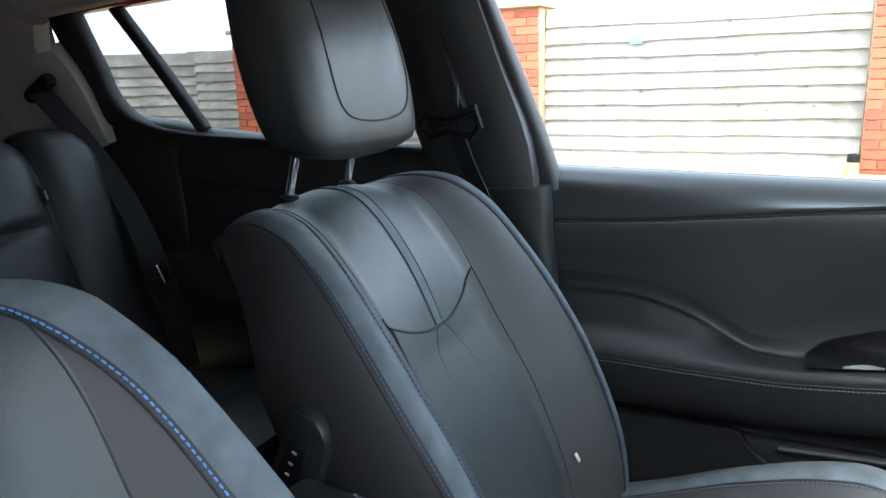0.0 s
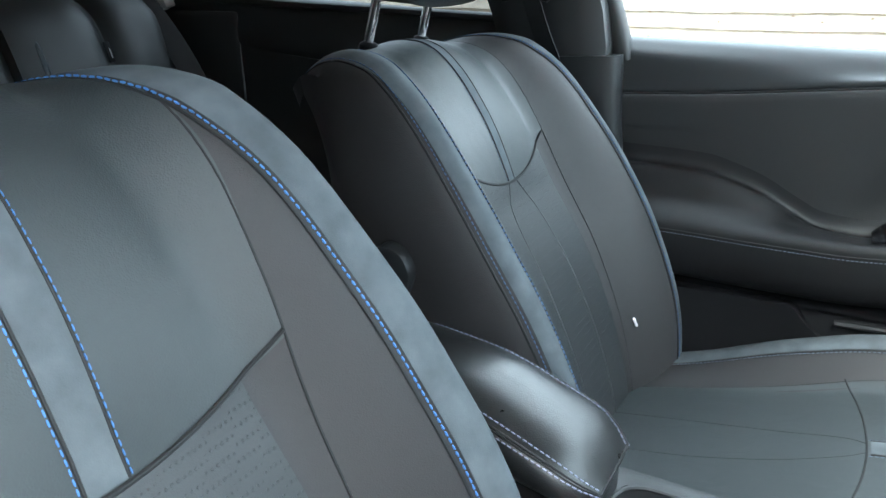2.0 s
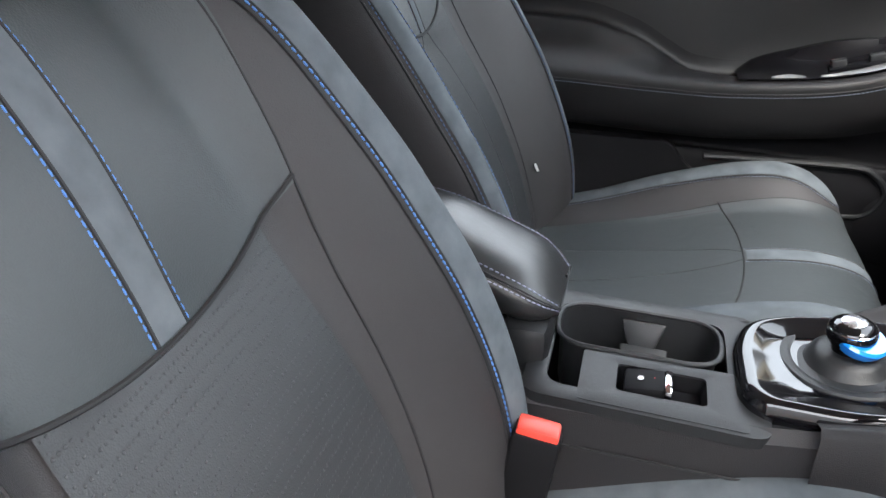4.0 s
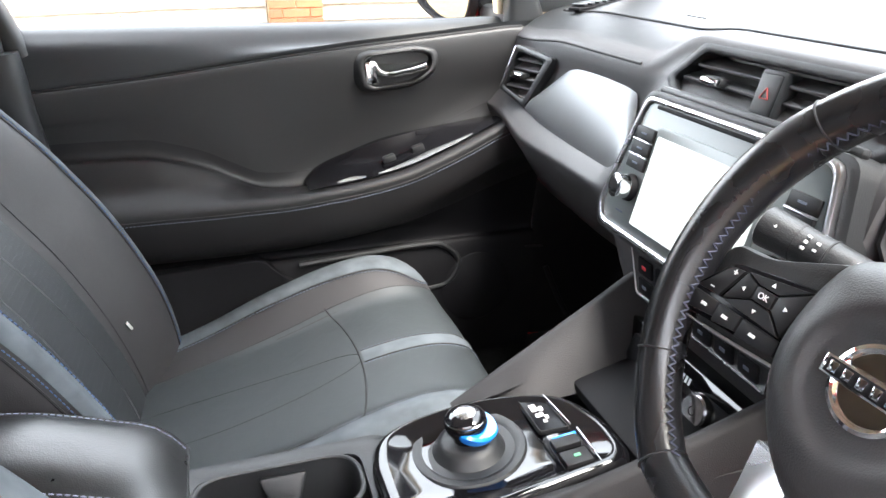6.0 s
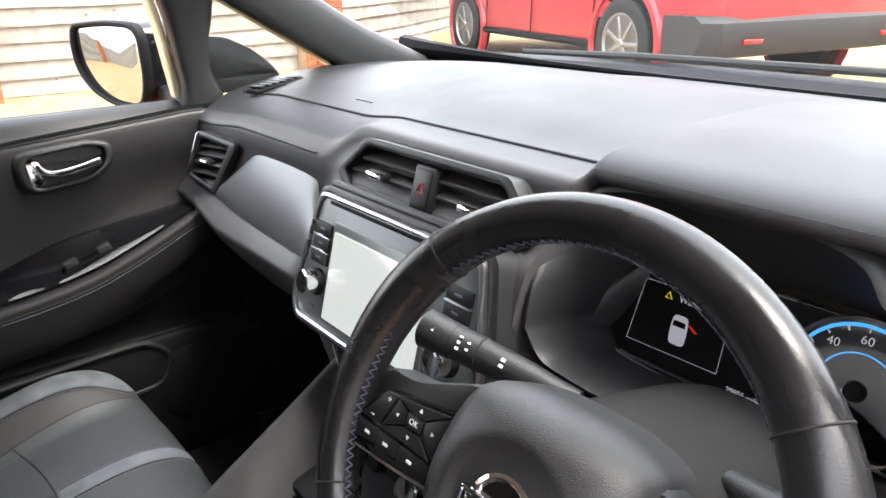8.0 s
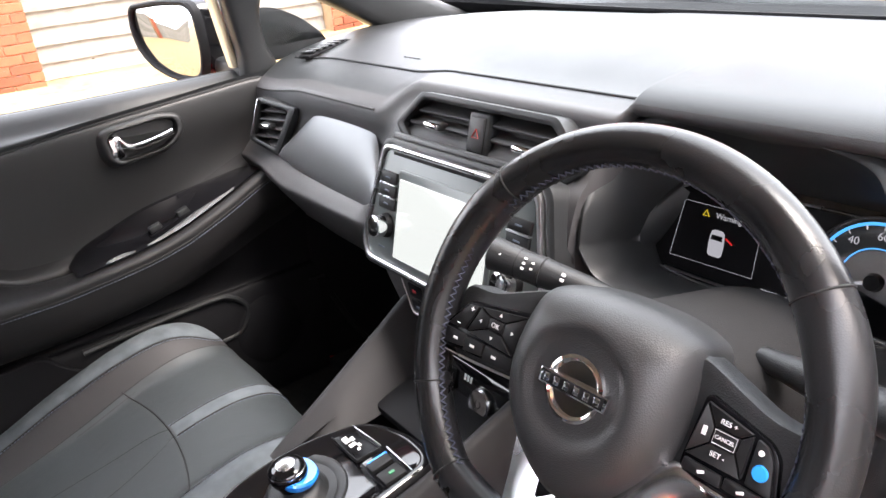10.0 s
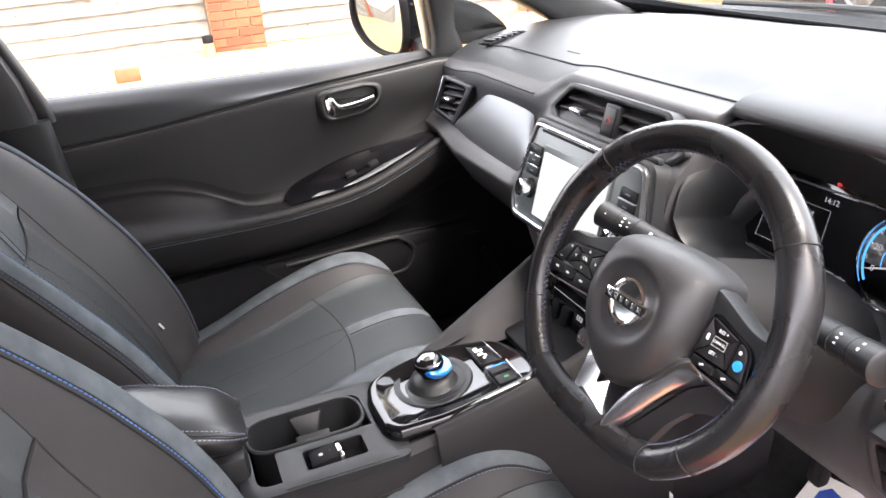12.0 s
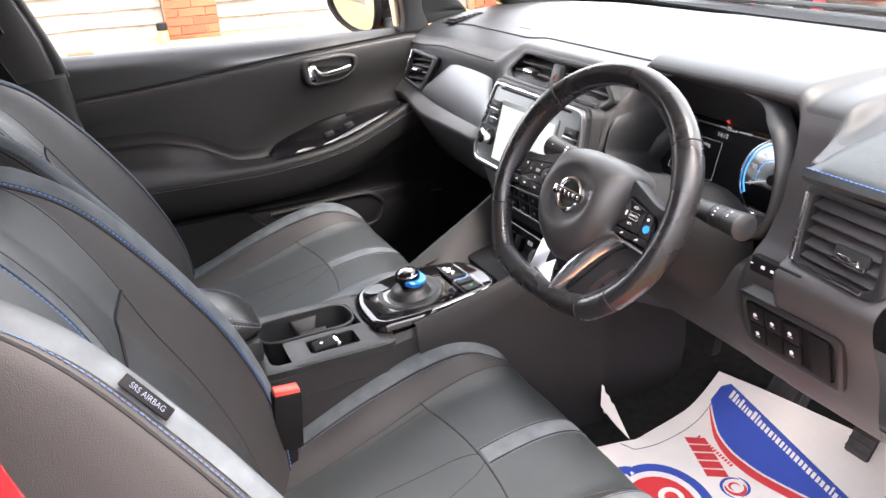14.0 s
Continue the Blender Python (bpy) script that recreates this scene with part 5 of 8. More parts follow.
# instrument cluster
im = axes((0.328, -0.352, 0.966), (0, -1, 0), (0.24, 0, 1))
cl = part("instrument_display", plate([(-0.150, 0.056), (0.135, 0.060), (0.135, -0.068), (-0.192, -0.066)], 0.012, 0.003, im, 0.02), GLOSS, dash, "black instrument cluster with a blue speed dial")
part("bezel", ring_plate([(-0.145, 0.044), (0.125, 0.046), (0.128, -0.063), (-0.186, -0.061)], [(-0.1425, 0.0415), (0.1225, 0.0435), (0.1255, -0.0605), (-0.1815, -0.0585)], 0.006, im @ Matrix.Translation((0, 0, 0.004)), 0.012), SILVER, cl, "silver display edge")
part("display", plate([(-0.140, 0.040), (0.122, 0.042), (0.125, -0.060), (-0.178, -0.057)], 0.003, 0.0005, im @ Matrix.Translation((0, 0, 0.002)), 0.008), DARK, cl, "dark information display")
made("display_frame", *merged([tube_data([im @ Vector(a), im @ Vector(b)], 0.00022, 4) for a, b in (((-0.1385, 0.020, 0.003), (-0.047, 0.020, 0.003)), ((-0.047, 0.020, 0.003), (-0.047, -0.042, 0.003)), ((-0.047, -0.042, 0.003), (-0.146, -0.0435, 0.003)), ((-0.146, -0.0435, 0.003), (-0.1385, 0.020, 0.003)))]), LITWHITE, cl, "thin white display outline")
lettering("warning_text", "Warning", 0.0085, im @ Matrix.Translation((-0.084, 0.011, 0.003)), LITWHITE, cl, "lit warning text")
made("warning_sign", *tube_data([im @ Vector(q) for q in ((-0.114, 0.0085, 0.003), (-0.107, 0.0085, 0.003), (-0.1105, 0.0145, 0.003))], 0.0009, 4, True), LITYELLOW, cl)
part("car_symbol", plate([(-0.010, 0.018), (0.010, 0.018), (0.012, 0.0), (0.011, -0.020), (-0.011, -0.020), (-0.012, 0.0)], 0.001, 0.0002, im @ Matrix.Translation((-0.093, -0.017, 0.0032)) @ Matrix.Scale(0.75, 4), 0.006), LITWHITE, cl, "small white car symbol")
part("car_symbol_screen", plate([(-0.008, 0.008), (0.008, 0.008), (0.009, 0.001), (-0.009, 0.001)], 0.001, 0.0002, im @ Matrix.Translation((-0.093, -0.015, 0.0042)) @ Matrix.Scale(0.75, 4), 0.001), DARK, cl)
part("door_symbol", rbox((0.010, 0.0015, 0.001), 0, im @ Matrix.Translation((-0.079, -0.012, 0.0035)) @ pose(0, 0, 0, 0, 0, -30)), LITRED, cl)
lettering("distance_text", "29855 miles", 0.0072, im @ Matrix.Translation((-0.018, -0.051, 0.003)), LITWHITE, cl, "lit mileage figures")
lettering("clock_text", "14:12", 0.010, im @ Matrix.Translation((-0.050, 0.031, 0.003)), LITWHITE, cl, "lit clock figures")
part("red_lamp", lathe([(0.0, 0.002), (0.003, 0.002), (0.0035, 0.0)], im @ Matrix.Translation((-0.046, 0.0545, 0.003)), 14), LITRED, cl, "small red tell-tale")
dc = (0.065, -0.009)
part("dial", lathe([(0.0, 0.0015), (0.056, 0.0015), (0.058, 0.0)], im @ Matrix.Translation((dc[0], dc[1], 0.003)), 40), DARK, cl, "dark speed dial")
part("dial_ring", lathe([(0.0565, 0.002), (0.0575, 0.005), (0.0590, 0.005), (0.0595, 0.0)], im @ Matrix.Translation((dc[0], dc[1], 0.003)), 48), CHROME, cl, "chrome dial ring")


def arc(r, a0, a1, wid, m_, cx, cy, z, n=40):
    vs, fs = [], []
    for k in range(n + 1):
        a = radians(a0 + (a1 - a0) * k / n)
        for rr in (r - wid / 2, r + wid / 2):
            vs.append(m_ @ Vector((cx + rr * math.cos(a), cy + rr * math.sin(a), z)))
    for k in range(n):
        fs.append((2 * k, 2 * k + 1, 2 * k + 3, 2 * k + 2))
    return vs, fs


made("blue_arc", *arc(0.0520, 215, 10, 0.003, im, dc[0], dc[1], 0.0052), DIALBLUE, cl, "lit blue dial arc")
made("inner_arc", *arc(0.030, 200, 40, 0.0012, im, dc[0], dc[1], 0.0052), DIALBLUE, cl)
ticks = []
for k in range(12):
    a = radians(200 - 18 * k)
    ticks.append(tube_data([im @ Vector((dc[0] + r * math.cos(a), dc[1] + r * math.sin(a), 0.0052)) for r in (0.047, 0.0515)], 0.0006, 4))
made("dial_ticks", *merged(ticks), LITWHITE, cl)
for k, tx in enumerate(("0", "20", "40", "60", "80", "100")):
    a = radians(200 - 36 * k)
    lettering("dial_figure", tx, 0.010, im @ Matrix.Translation((dc[0] + 0.0405 * math.cos(a), dc[1] + 0.0405 * math.sin(a), 0.005)), LITWHITE, cl)
tube("needle", [im @ Vector((dc[0], dc[1], 0.008)), im @ Vector((dc[0] + 0.046 * math.cos(radians(200)), dc[1] + 0.046 * math.sin(radians(200)), 0.008))], [0.0016, 0.0007], LITWHITE, cl, "white needle")
part("needle_hub", lathe([(0.0, 0.008), (0.007, 0.007), (0.009, 0.0)], im @ Matrix.Translation((dc[0], dc[1], 0.004)), 20), DARK, cl)
# binnacle: a funnel from the rounded rim in the dashboard down to the display
BIN = [(0.196, -0.181, 0.965), (0.212, -0.175, 1.005), (0.250, -0.166, 1.042), (0.272, -0.192, 1.080), (0.282, -0.270, 1.092), (0.284, -0.350, 1.092), (0.276, -0.420, 1.082), (0.260, -0.448, 1.063), (0.250, -0.468, 1.046), (0.243, -0.486, 1.013), (0.237, -0.492, 0.975), (0.232, -0.489, 0.935), (0.226, -0.474, 0.910), (0.220, -0.420, 0.904), (0.214, -0.350, 0.912), (0.208, -0.285, 0.922), (0.204, -0.232, 0.928), (0.199, -0.198, 0.938)]
bin_o = catmull(BIN + BIN[:1], 5)[:-1]
imi = im.inverted()


def at_display(p):
    q = imi @ p
    x, y = min(max(q.x, -0.176), 0.128), min(max(q.y, -0.063), 0.052)
    # the display's left end leans with its bezel
    if x <= -0.170:
        x = -0.184 + 0.36 * (y + 0.063) * 1.05
    return im @ Vector((x, y, 0.001))


bin_c = sum(bin_o, Vector()) / len(bin_o)
rings = []
for s, lip, dx in ((0.0, 0.010, 0.030), (0.0, 0.006, 0.010), (0.0, 0.0, -0.001), (0.0, -0.0045, -0.0015), (0.02, -0.0065, 0.002), (0.34, -0.0045, 0.003), (0.67, -0.002, 0.002), (1.0, 0.0, 0.0)):
    ring = []
    for p in bin_o:
        out = Vector((0, p.y - bin_c.y, p.z - bin_c.z)).normalized()
        ring.append(p.lerp(at_display(p), s) + out * lip + Vector((dx, 0, 0)))
    rings.append(ring)
v, f = loft(rings, True, False)
made("binnacle", v, f, PLASTIC, dash, "black hooded instrument binnacle", 60)
# moulded fold on the inner wall beside the display
fold = []
for k in range(13):
    s = k / 12
    a = im @ Vector((-0.142 - 0.072 * s, 0.036 - 0.105 * s, 0.010 + 0.062 * s))
    fold.append([a + Vector((0.020, 0, 0.010)), a + Vector((0.004, 0, 0.003)), a + Vector((0.000, -0.003, -0.003)), a + Vector((0.012, -0.010 - 0.006 * s, -0.016 - 0.012 * s)), a + Vector((0.03, -0.012, -0.030))])
v, f = loft(fold, False, False)
made("binnacle_fold", v, f, PLASTIC, dash, "moulded fold beside the display", 60)

bez = [im @ Vector((x, y, 0.008)) for x, y in ((-0.108, 0.0475), (-0.1371, 0.036), (-0.1497, 0.021), (-0.1768, -0.0485), (-0.1727, -0.055), (-0.1637, -0.0575), (-0.0797, -0.0649), (0.0305, -0.0610), (0.12, -0.060))]
tube("display_bezel", catmull(bez, 5), 0.0016, SATIN, dash, "thin satin edge round the display")
# right corner vent, padded top and switches
rm = axes((0.188, -0.632, 0.972), (-0.10, -1, 0), (0.12, 0, 1))
rv = vent("side_vent", rm, [(-0.068, 0.052), (0.060, 0.052), (0.066, -0.040), (0.050, -0.052), (-0.066, -0.050)], [(-0.056, 0.042), (0.050, 0.042), (0.054, -0.034), (0.044, -0.042), (-0.055, -0.040)], 5, (0.018, -0.012), "black driver's corner air vent")
part("bright_edge", rbox((0.006, 0.088, 0.007), 0.002, rm @ Matrix.Translation((-0.061, -0.002, 0.001))), SILVER, rv, "silver vent edge")
part("bright_edge", rbox((0.100, 0.0045, 0.006), 0.0015, rm @ Matrix.Translation((-0.008, -0.0455, 0.001))), SILVER, rv, "silver vent edge")
part("wide_tab", rbox((0.046, 0.016, 0.010), 0.004, rm @ Matrix.Translation((0.018, -0.009, 0.000))), PLASTIC, rv, "broad black vent tab")
part("chrome_tip", rbox((0.046, 0.005, 0.008), 0.002, rm @ Matrix.Translation((0.018, -0.0185, 0.002))), CHROME, rv, "chrome vent tab")
rpad = []
for y in np.linspace(-0.568, -0.70, 16):
    e = min(1.0, (abs(y) - 0.568) / 0.02) ** 0.5
    rpad.append([(0.300, y, 1.064 + 0.016 * e), (0.25, y, 1.054 + 0.016 * e), (0.214, y, 1.046 + 0.014 * e), (0.194, y, 1.043 + 0.009 * e), (0.185, y, 1.046), (0.182, y, 1.036), (0.196, y, 1.024)])
v, f = loft(rpad, False, False)
rp = made("padded_brow", v, f, LEATHER, dash, "stitched leather dash end pad")
v, f = stitches([(0.1845, y, 1.046) for y in np.linspace(-0.575, -0.695, 20)], r=0.0009)
made("stitching", v, f, BLUE_THREAD, rp, "blue contrast stitching")
bm2 = axes((0.1735, -0.562, 0.907), (0, -1, 0), (0.12, 0, 1))
bb = part("trip_buttons", plate([(-0.040, 0.011), (0.038, 0.011), (0.038, -0.011), (-0.040, -0.011)], 0.012, 0.003, bm2, 0.004), DARK, dash, "black dimmer and trip buttons")
for k, x in enumerate((-0.036, -0.018, -0.004, 0.022)):
    part("mark", rbox(((0.004, 0.005, 0.004, 0.013)[k], (0.0012, 0.004, 0.003, 0.004)[k], 0.001), 0, bm2 @ Matrix.Translation((x, 0, 0.0006))), WHITEMARK, bb)
sm = axes((0.206, -0.579, 0.812), (0.0, -1, 0), (-0.33, 0, 1))
part("switch_bezel", ring_plate([(-0.080, 0.048), (0.080, 0.048), (0.078, -0.046), (-0.076, -0.046)], [(-0.069, 0.037), (0.069, 0.037), (0.067, -0.035), (-0.065, -0.035)], 0.03, sm @ Matrix.Translation((0, 0, 0.008)), 0.012), PLASTIC, dash, "raised black switch surround")
sw = part("switch_block", plate([(-0.070, 0.038), (0.070, 0.038), (0.068, -0.036), (-0.066, -0.036)], 0.03, 0.004, sm @ Matrix.Translation((0, 0, 0.003)), 0.010), DARK, dash, "black switch block with white symbols")
for i in range(4):
    for j in range(2):
        if (i, j) == (3, 0) or (i, j) == (3, 1):
            continue
        part("switch", rbox((0.026, 0.030, 0.008), 0.002, sm @ Matrix.Translation((-0.050 + 0.028 * i, 0.017 - 0.033 * j, 0.006))), DARK, sw, "black push switch")
        if (i, j) != (1, 1):
            part("symbol_bar", rbox((0.008, 0.0014, 0.0006), 0, sm @ Matrix.Translation((-0.050 + 0.028 * i, 0.0125 - 0.033 * j, 0.0102))), DIMMARK, sw)
            mk = part("symbol", lathe([(0.0, 0.0006), (0.0028, 0.0006), (0.0032, 0.0)], sm @ Matrix.Translation((-0.050 + 0.028 * i, 0.018 - 0.033 * j, 0.0102)), 10), WHITEMARK, sw)
part("blank_plate", rbox((0.028, 0.066, 0.006), 0.002, sm @ Matrix.Translation((0.048, 0.0, 0.006))), DARK, sw)
tube("knee_seam", [(0.268, y, 0.712) for y in np.linspace(-0.20, -0.69, 20)], 0.002, SEAM, dash)
part("ventilation_gap", rbox((0.02, 0.10, 0.022), 0.006, axes((0.262, -0.405, 0.722), (0, -1, -0.12), (0, 0, 1)) @ pose(0, 0, 0, 0, 90, 0)), DARK, dash)
# steering column shroud
shr = []
for k in range(13):
    s = k / 12
    cx, cz = 0.24 - 0.155 * s, 0.862 + 0.078 * s
    w, h = 0.106 - 0.030 * s, 0.086 - 0.030 * s
    shr.append([(cx + 0.3 * h * math.sin(a), -0.36 + w * math.copysign(abs(math.cos(a)) ** 0.9, math.cos(a)), cz + h * math.copysign(abs(math.sin(a)) ** 0.9, math.sin(a))) for a in np.linspace(0, 2 * math.pi, 28, endpoint=False)])
v, f = loft(shr)
column = made("column_shroud", v, f, SHROUD, dash, "black steering column shroud")


def stalk(p0, p1, marks, label):
    """A column stalk with printed symbols on the side that faces the driver."""
    a, d = Vector(p0), Vector(p1) - Vector(p0)
    L = d.length
    m_ = d.to_track_quat("Z", "Y").to_matrix().to_4x4()
    m_.translation = a
    st = part("stalk", lathe([(0.0, 0), (0.009, 0), (0.010, L * 0.12), (0.0128, L * 0.30), (0.0145, L * 0.55), (0.0150, L * 0.60), (0.0150, L * 0.76), (0.0156, L * 0.78), (0.0172, L * 0.985), (0.0145, L), (0.0, L)], m_, 24), PLASTIC, dash, label)
    for k, turn, w_, h_ in marks:
        n_ = Vector((-math.cos(radians(turn)), 0, math.sin(radians(turn))))
        n_ = (n_ - d * n_.dot(d) / (L * L)).normalized()
        fr = axes(a + d * k + n_ * 0.0156, n_.cross(d).normalized() * -1, d)
        part("stalk_mark", rbox((w_ * 0.6, h_ * 0.55, 0.0016), 0.0004, fr), WHITEMARK, st)
    for k in (0.60, 0.775):
        part("ring_groove", lathe([(0.0148, L * k), (0.0157, L * (k + 0.004)), (0.0157, L * (k + 0.012)), (0.0148, L * (k + 0.016))], m_, 24), SEAM, st)
    return st


stalk((0.155, -0.286, 0.953), (0.109, -0.150, 0.981), [(0.90, 42, 0.006, 0.006), (0.72, 58, 0.003, 0.006), (0.72, 40, 0.004, 0.005), (0.72, 22, 0.004, 0.006), (0.66, 50, 0.003, 0.005), (0.66, 30, 0.003, 0.005), (0.44, 50, 0.005, 0.007), (0.44, 32, 0.005, 0.007)], "black light stalk with white symbols")
stalk((0.145, -0.42, 0.964), (0.113, -0.560, 0.981), [(0.86, 45, 0.005, 0.005), (0.86, 70, 0.004, 0.005), (0.68, 60, 0.003, 0.004), (0.68, 42, 0.003, 0.004), (0.68, 24, 0.003, 0.004), (0.40, 62, 0.003, 0.004), (0.40, 46, 0.003, 0.004), (0.40, 30, 0.003, 0.004)], "black wiper stalk with white symbols")

# ---------------------------------------------------------------- steering wheel
wheel = thing("steering_wheel", "black leather steering wheel with satin silver spoke and blue stitching", "steering wheel", (0.02, -0.36, 0.985))
TL = math.atan(0.513)
wm = axes((0.0225, -0.3625, 0.984), (math.sin(0.083), -math.cos(0.083), 0), (math.sin(TL), 0, math.cos(TL)))   # z towards the driver
wr = wm @ pose(0, 0, 0, 0, 0, -3)      # the rim, turned a little
wh = wm @ Matrix.Translation((0.007, 0, 0)) @ pose(0, 0, 0, 0, 0, -2)      # the hub


def rim_point(a, r=0.163):
    """The rim's centre line, flattened at the bottom."""
    x, y = r * math.cos(a), r * math.sin(a)
    lim = -0.132
    if y < lim:
        y = lim - (lim - y) * 0.42
    return Vector((x, y, 0))


NR = 120
rim_pts = [rim_point(2 * math.pi * k / NR) for k in range(NR)]
rings = []
for k in range(NR):
    a = 2 * math.pi * k / NR
    t = (rim_pts[(k + 1) % NR] - rim_pts[k - 1]).normalized()
    out = Vector((t.y, -t.x, 0))
    # thicker grips at ten to two and at the spokes
    away = abs((a - math.pi / 2 + math.pi) % (2 * math.pi) - math.pi)
    g = 0.0150 + 0.0024 * math.exp(-((away - radians(62)) / radians(22)) ** 2) + 0.0012 * math.exp(-((away - radians(100)) / radians(14)) ** 2)
    rings.append([wr @ (rim_pts[k] + out * (g * 1.05 * math.cos(b)) + Vector((0, 0, 1.12 * g * math.sin(b)))) for b in np.linspace(0, 2 * math.pi, 20, endpoint=False)])
v, f = loft(rings + [rings[0]], True, False)
rim = made("rim", v, f, RIMLEATHER, wheel, "worn black leather rim")
for deg in (41, 140, 208, 234, 304, 323):
    k = int(deg / 360 * NR)
    tube("leather_joint", [Vector(q) + (Vector(q) - wr @ rim_pts[k]) * 0.012 for q in rings[k]], 0.0008, SEAM, rim, "", 5, True)
for lo, hi in ((35, 145), (145, 235), (305, 395)):
    zigzag = []
    n_st = int((hi - lo) * 0.40)
    for k in range(n_st):
        for s0, s1 in ((-1, 1), (1, -1)):
            ends = []
            for s_, da in ((s0, 0.0), (s1, 0.55)):
                a = radians(lo + (hi - lo) * (k + da + (0 if s0 < 0 else 0.5) * 0.9) / n_st)
                p = rim_point(a)
                inw = -Vector((p.x, p.y, 0)).normalized()
                ends.append(wr @ (p + inw * (0.0163 - 0.0007 * s_) + Vector((0, 0, 0.006 + 0.0028 * s_))))
            zigzag.append(tube_data([ends[0], (ends[0] + ends[1]) / 2, ends[1]], [0.0004, 0.0007, 0.0004], 5))
    made("rim_stitching", *merged(zigzag), RIM_THREAD, rim, "blue cross stitching")

# hub cover: a domed pad that runs down to a point, with a round dished boss about the badge
HALF = [(0.0, 0.057), (0.028, 0.056), (0.052, 0.051), (0.067, 0.041), (0.072, 0.012), (0.070, -0.026), (0.059, -0.053), (0.041, -0.076), (0.019, -0.092), (0.0, -0.098)]
HUB = HALF + [(-x, y) for x, y in HALF[-2:0:-1]]
hub_o = [Vector((p.x, p.y)) for p in catmull([(x, y, 0) for x, y in HUB + HUB[:1]], 4)][:-1]
HC = Vector((0.0, -0.010))
rings = []
for k, rad, z in ((0.0, 0.043, -0.036), (0.0, 0.043, -0.014), (0.01, 0.043, -0.004), (0.05, 0.043, 0.004), (0.14, 0.043, 0.0125), (0.28, 0.043, 0.0195), (0.46, 0.043, 0.0250), (0.66, 0.043, 0.0287), (0.85, 0.043, 0.0305), (0.97, 0.043, 0.0308), (1.0, 0.0405, 0.0298), (1.0, 0.037, 0.0278), (1.0, 0.034, 0.0268), (1.0, 0.018, 0.0262), (1.0, 0.001, 0.0262)):
    rr = []
    for p in hub_o:
        q = p - HC
        q = q * (1 - k) + q.normalized() * rad * k
        fall = 0.010 * (1 - k) * max(0.0, q.y / 0.06)      # the upper edge leans away from the driver
        rr.append(wh @ Vector((HC.x + q.x, HC.y + q.y, z - fall)))
    rings.append(rr)
v, f = loft(rings)
hub = made("hub_cover", v, f, HUBSOFT, wheel, "black domed hub cover", 60)
em = wh @ Matrix.Translation((0.001, -0.010, 0.0275))
badge = part("badge", lathe([(0.0190, 0.0), (0.0198, 0.0026), (0.0212, 0.0034), (0.0236, 0.0024), (0.0244, -0.001), (0.0190, -0.001)], em, 44), CHROME, hub, "plain chrome ring badge")
part("badge_bar", rbox((0.058, 0.0112, 0.005), 0.001, em @ Matrix.Translation((0, 0, 0.0016))), CHROME, badge)
part("badge_bar_face", rbox((0.053, 0.0086, 0.004), 0.0005, em @ Matrix.Translation((0, 0, 0.0024))), DARK, badge, "dark inlay of the badge")
for k in range(6):
    part("badge_bar_relief", rbox((0.0052, 0.0062, 0.002), 0.0006, em @ Matrix.Translation((-0.0215 + 0.0086 * k, 0, 0.0042))), CHROME, badge)
for x in (-0.053, 0.050):
    part("horn_mark", rbox((0.0035, 0.0045, 0.0006), 0.0002, wh @ Matrix.Translation((x, -0.018, 0.0236 if x > 0 else 0.0225)) @ pose(0, 0, 0, 0, 20 if x > 0 else -20, 0)), SEAM, hub)
part("airbag_mark", rbox((0.012, 0.003, 0.0006), 0.0002, wh @ Matrix.Translation((0, -0.062, 0.0235)) @ pose(0, 0, 0, 22, 0, 0)), SEAM, hub)
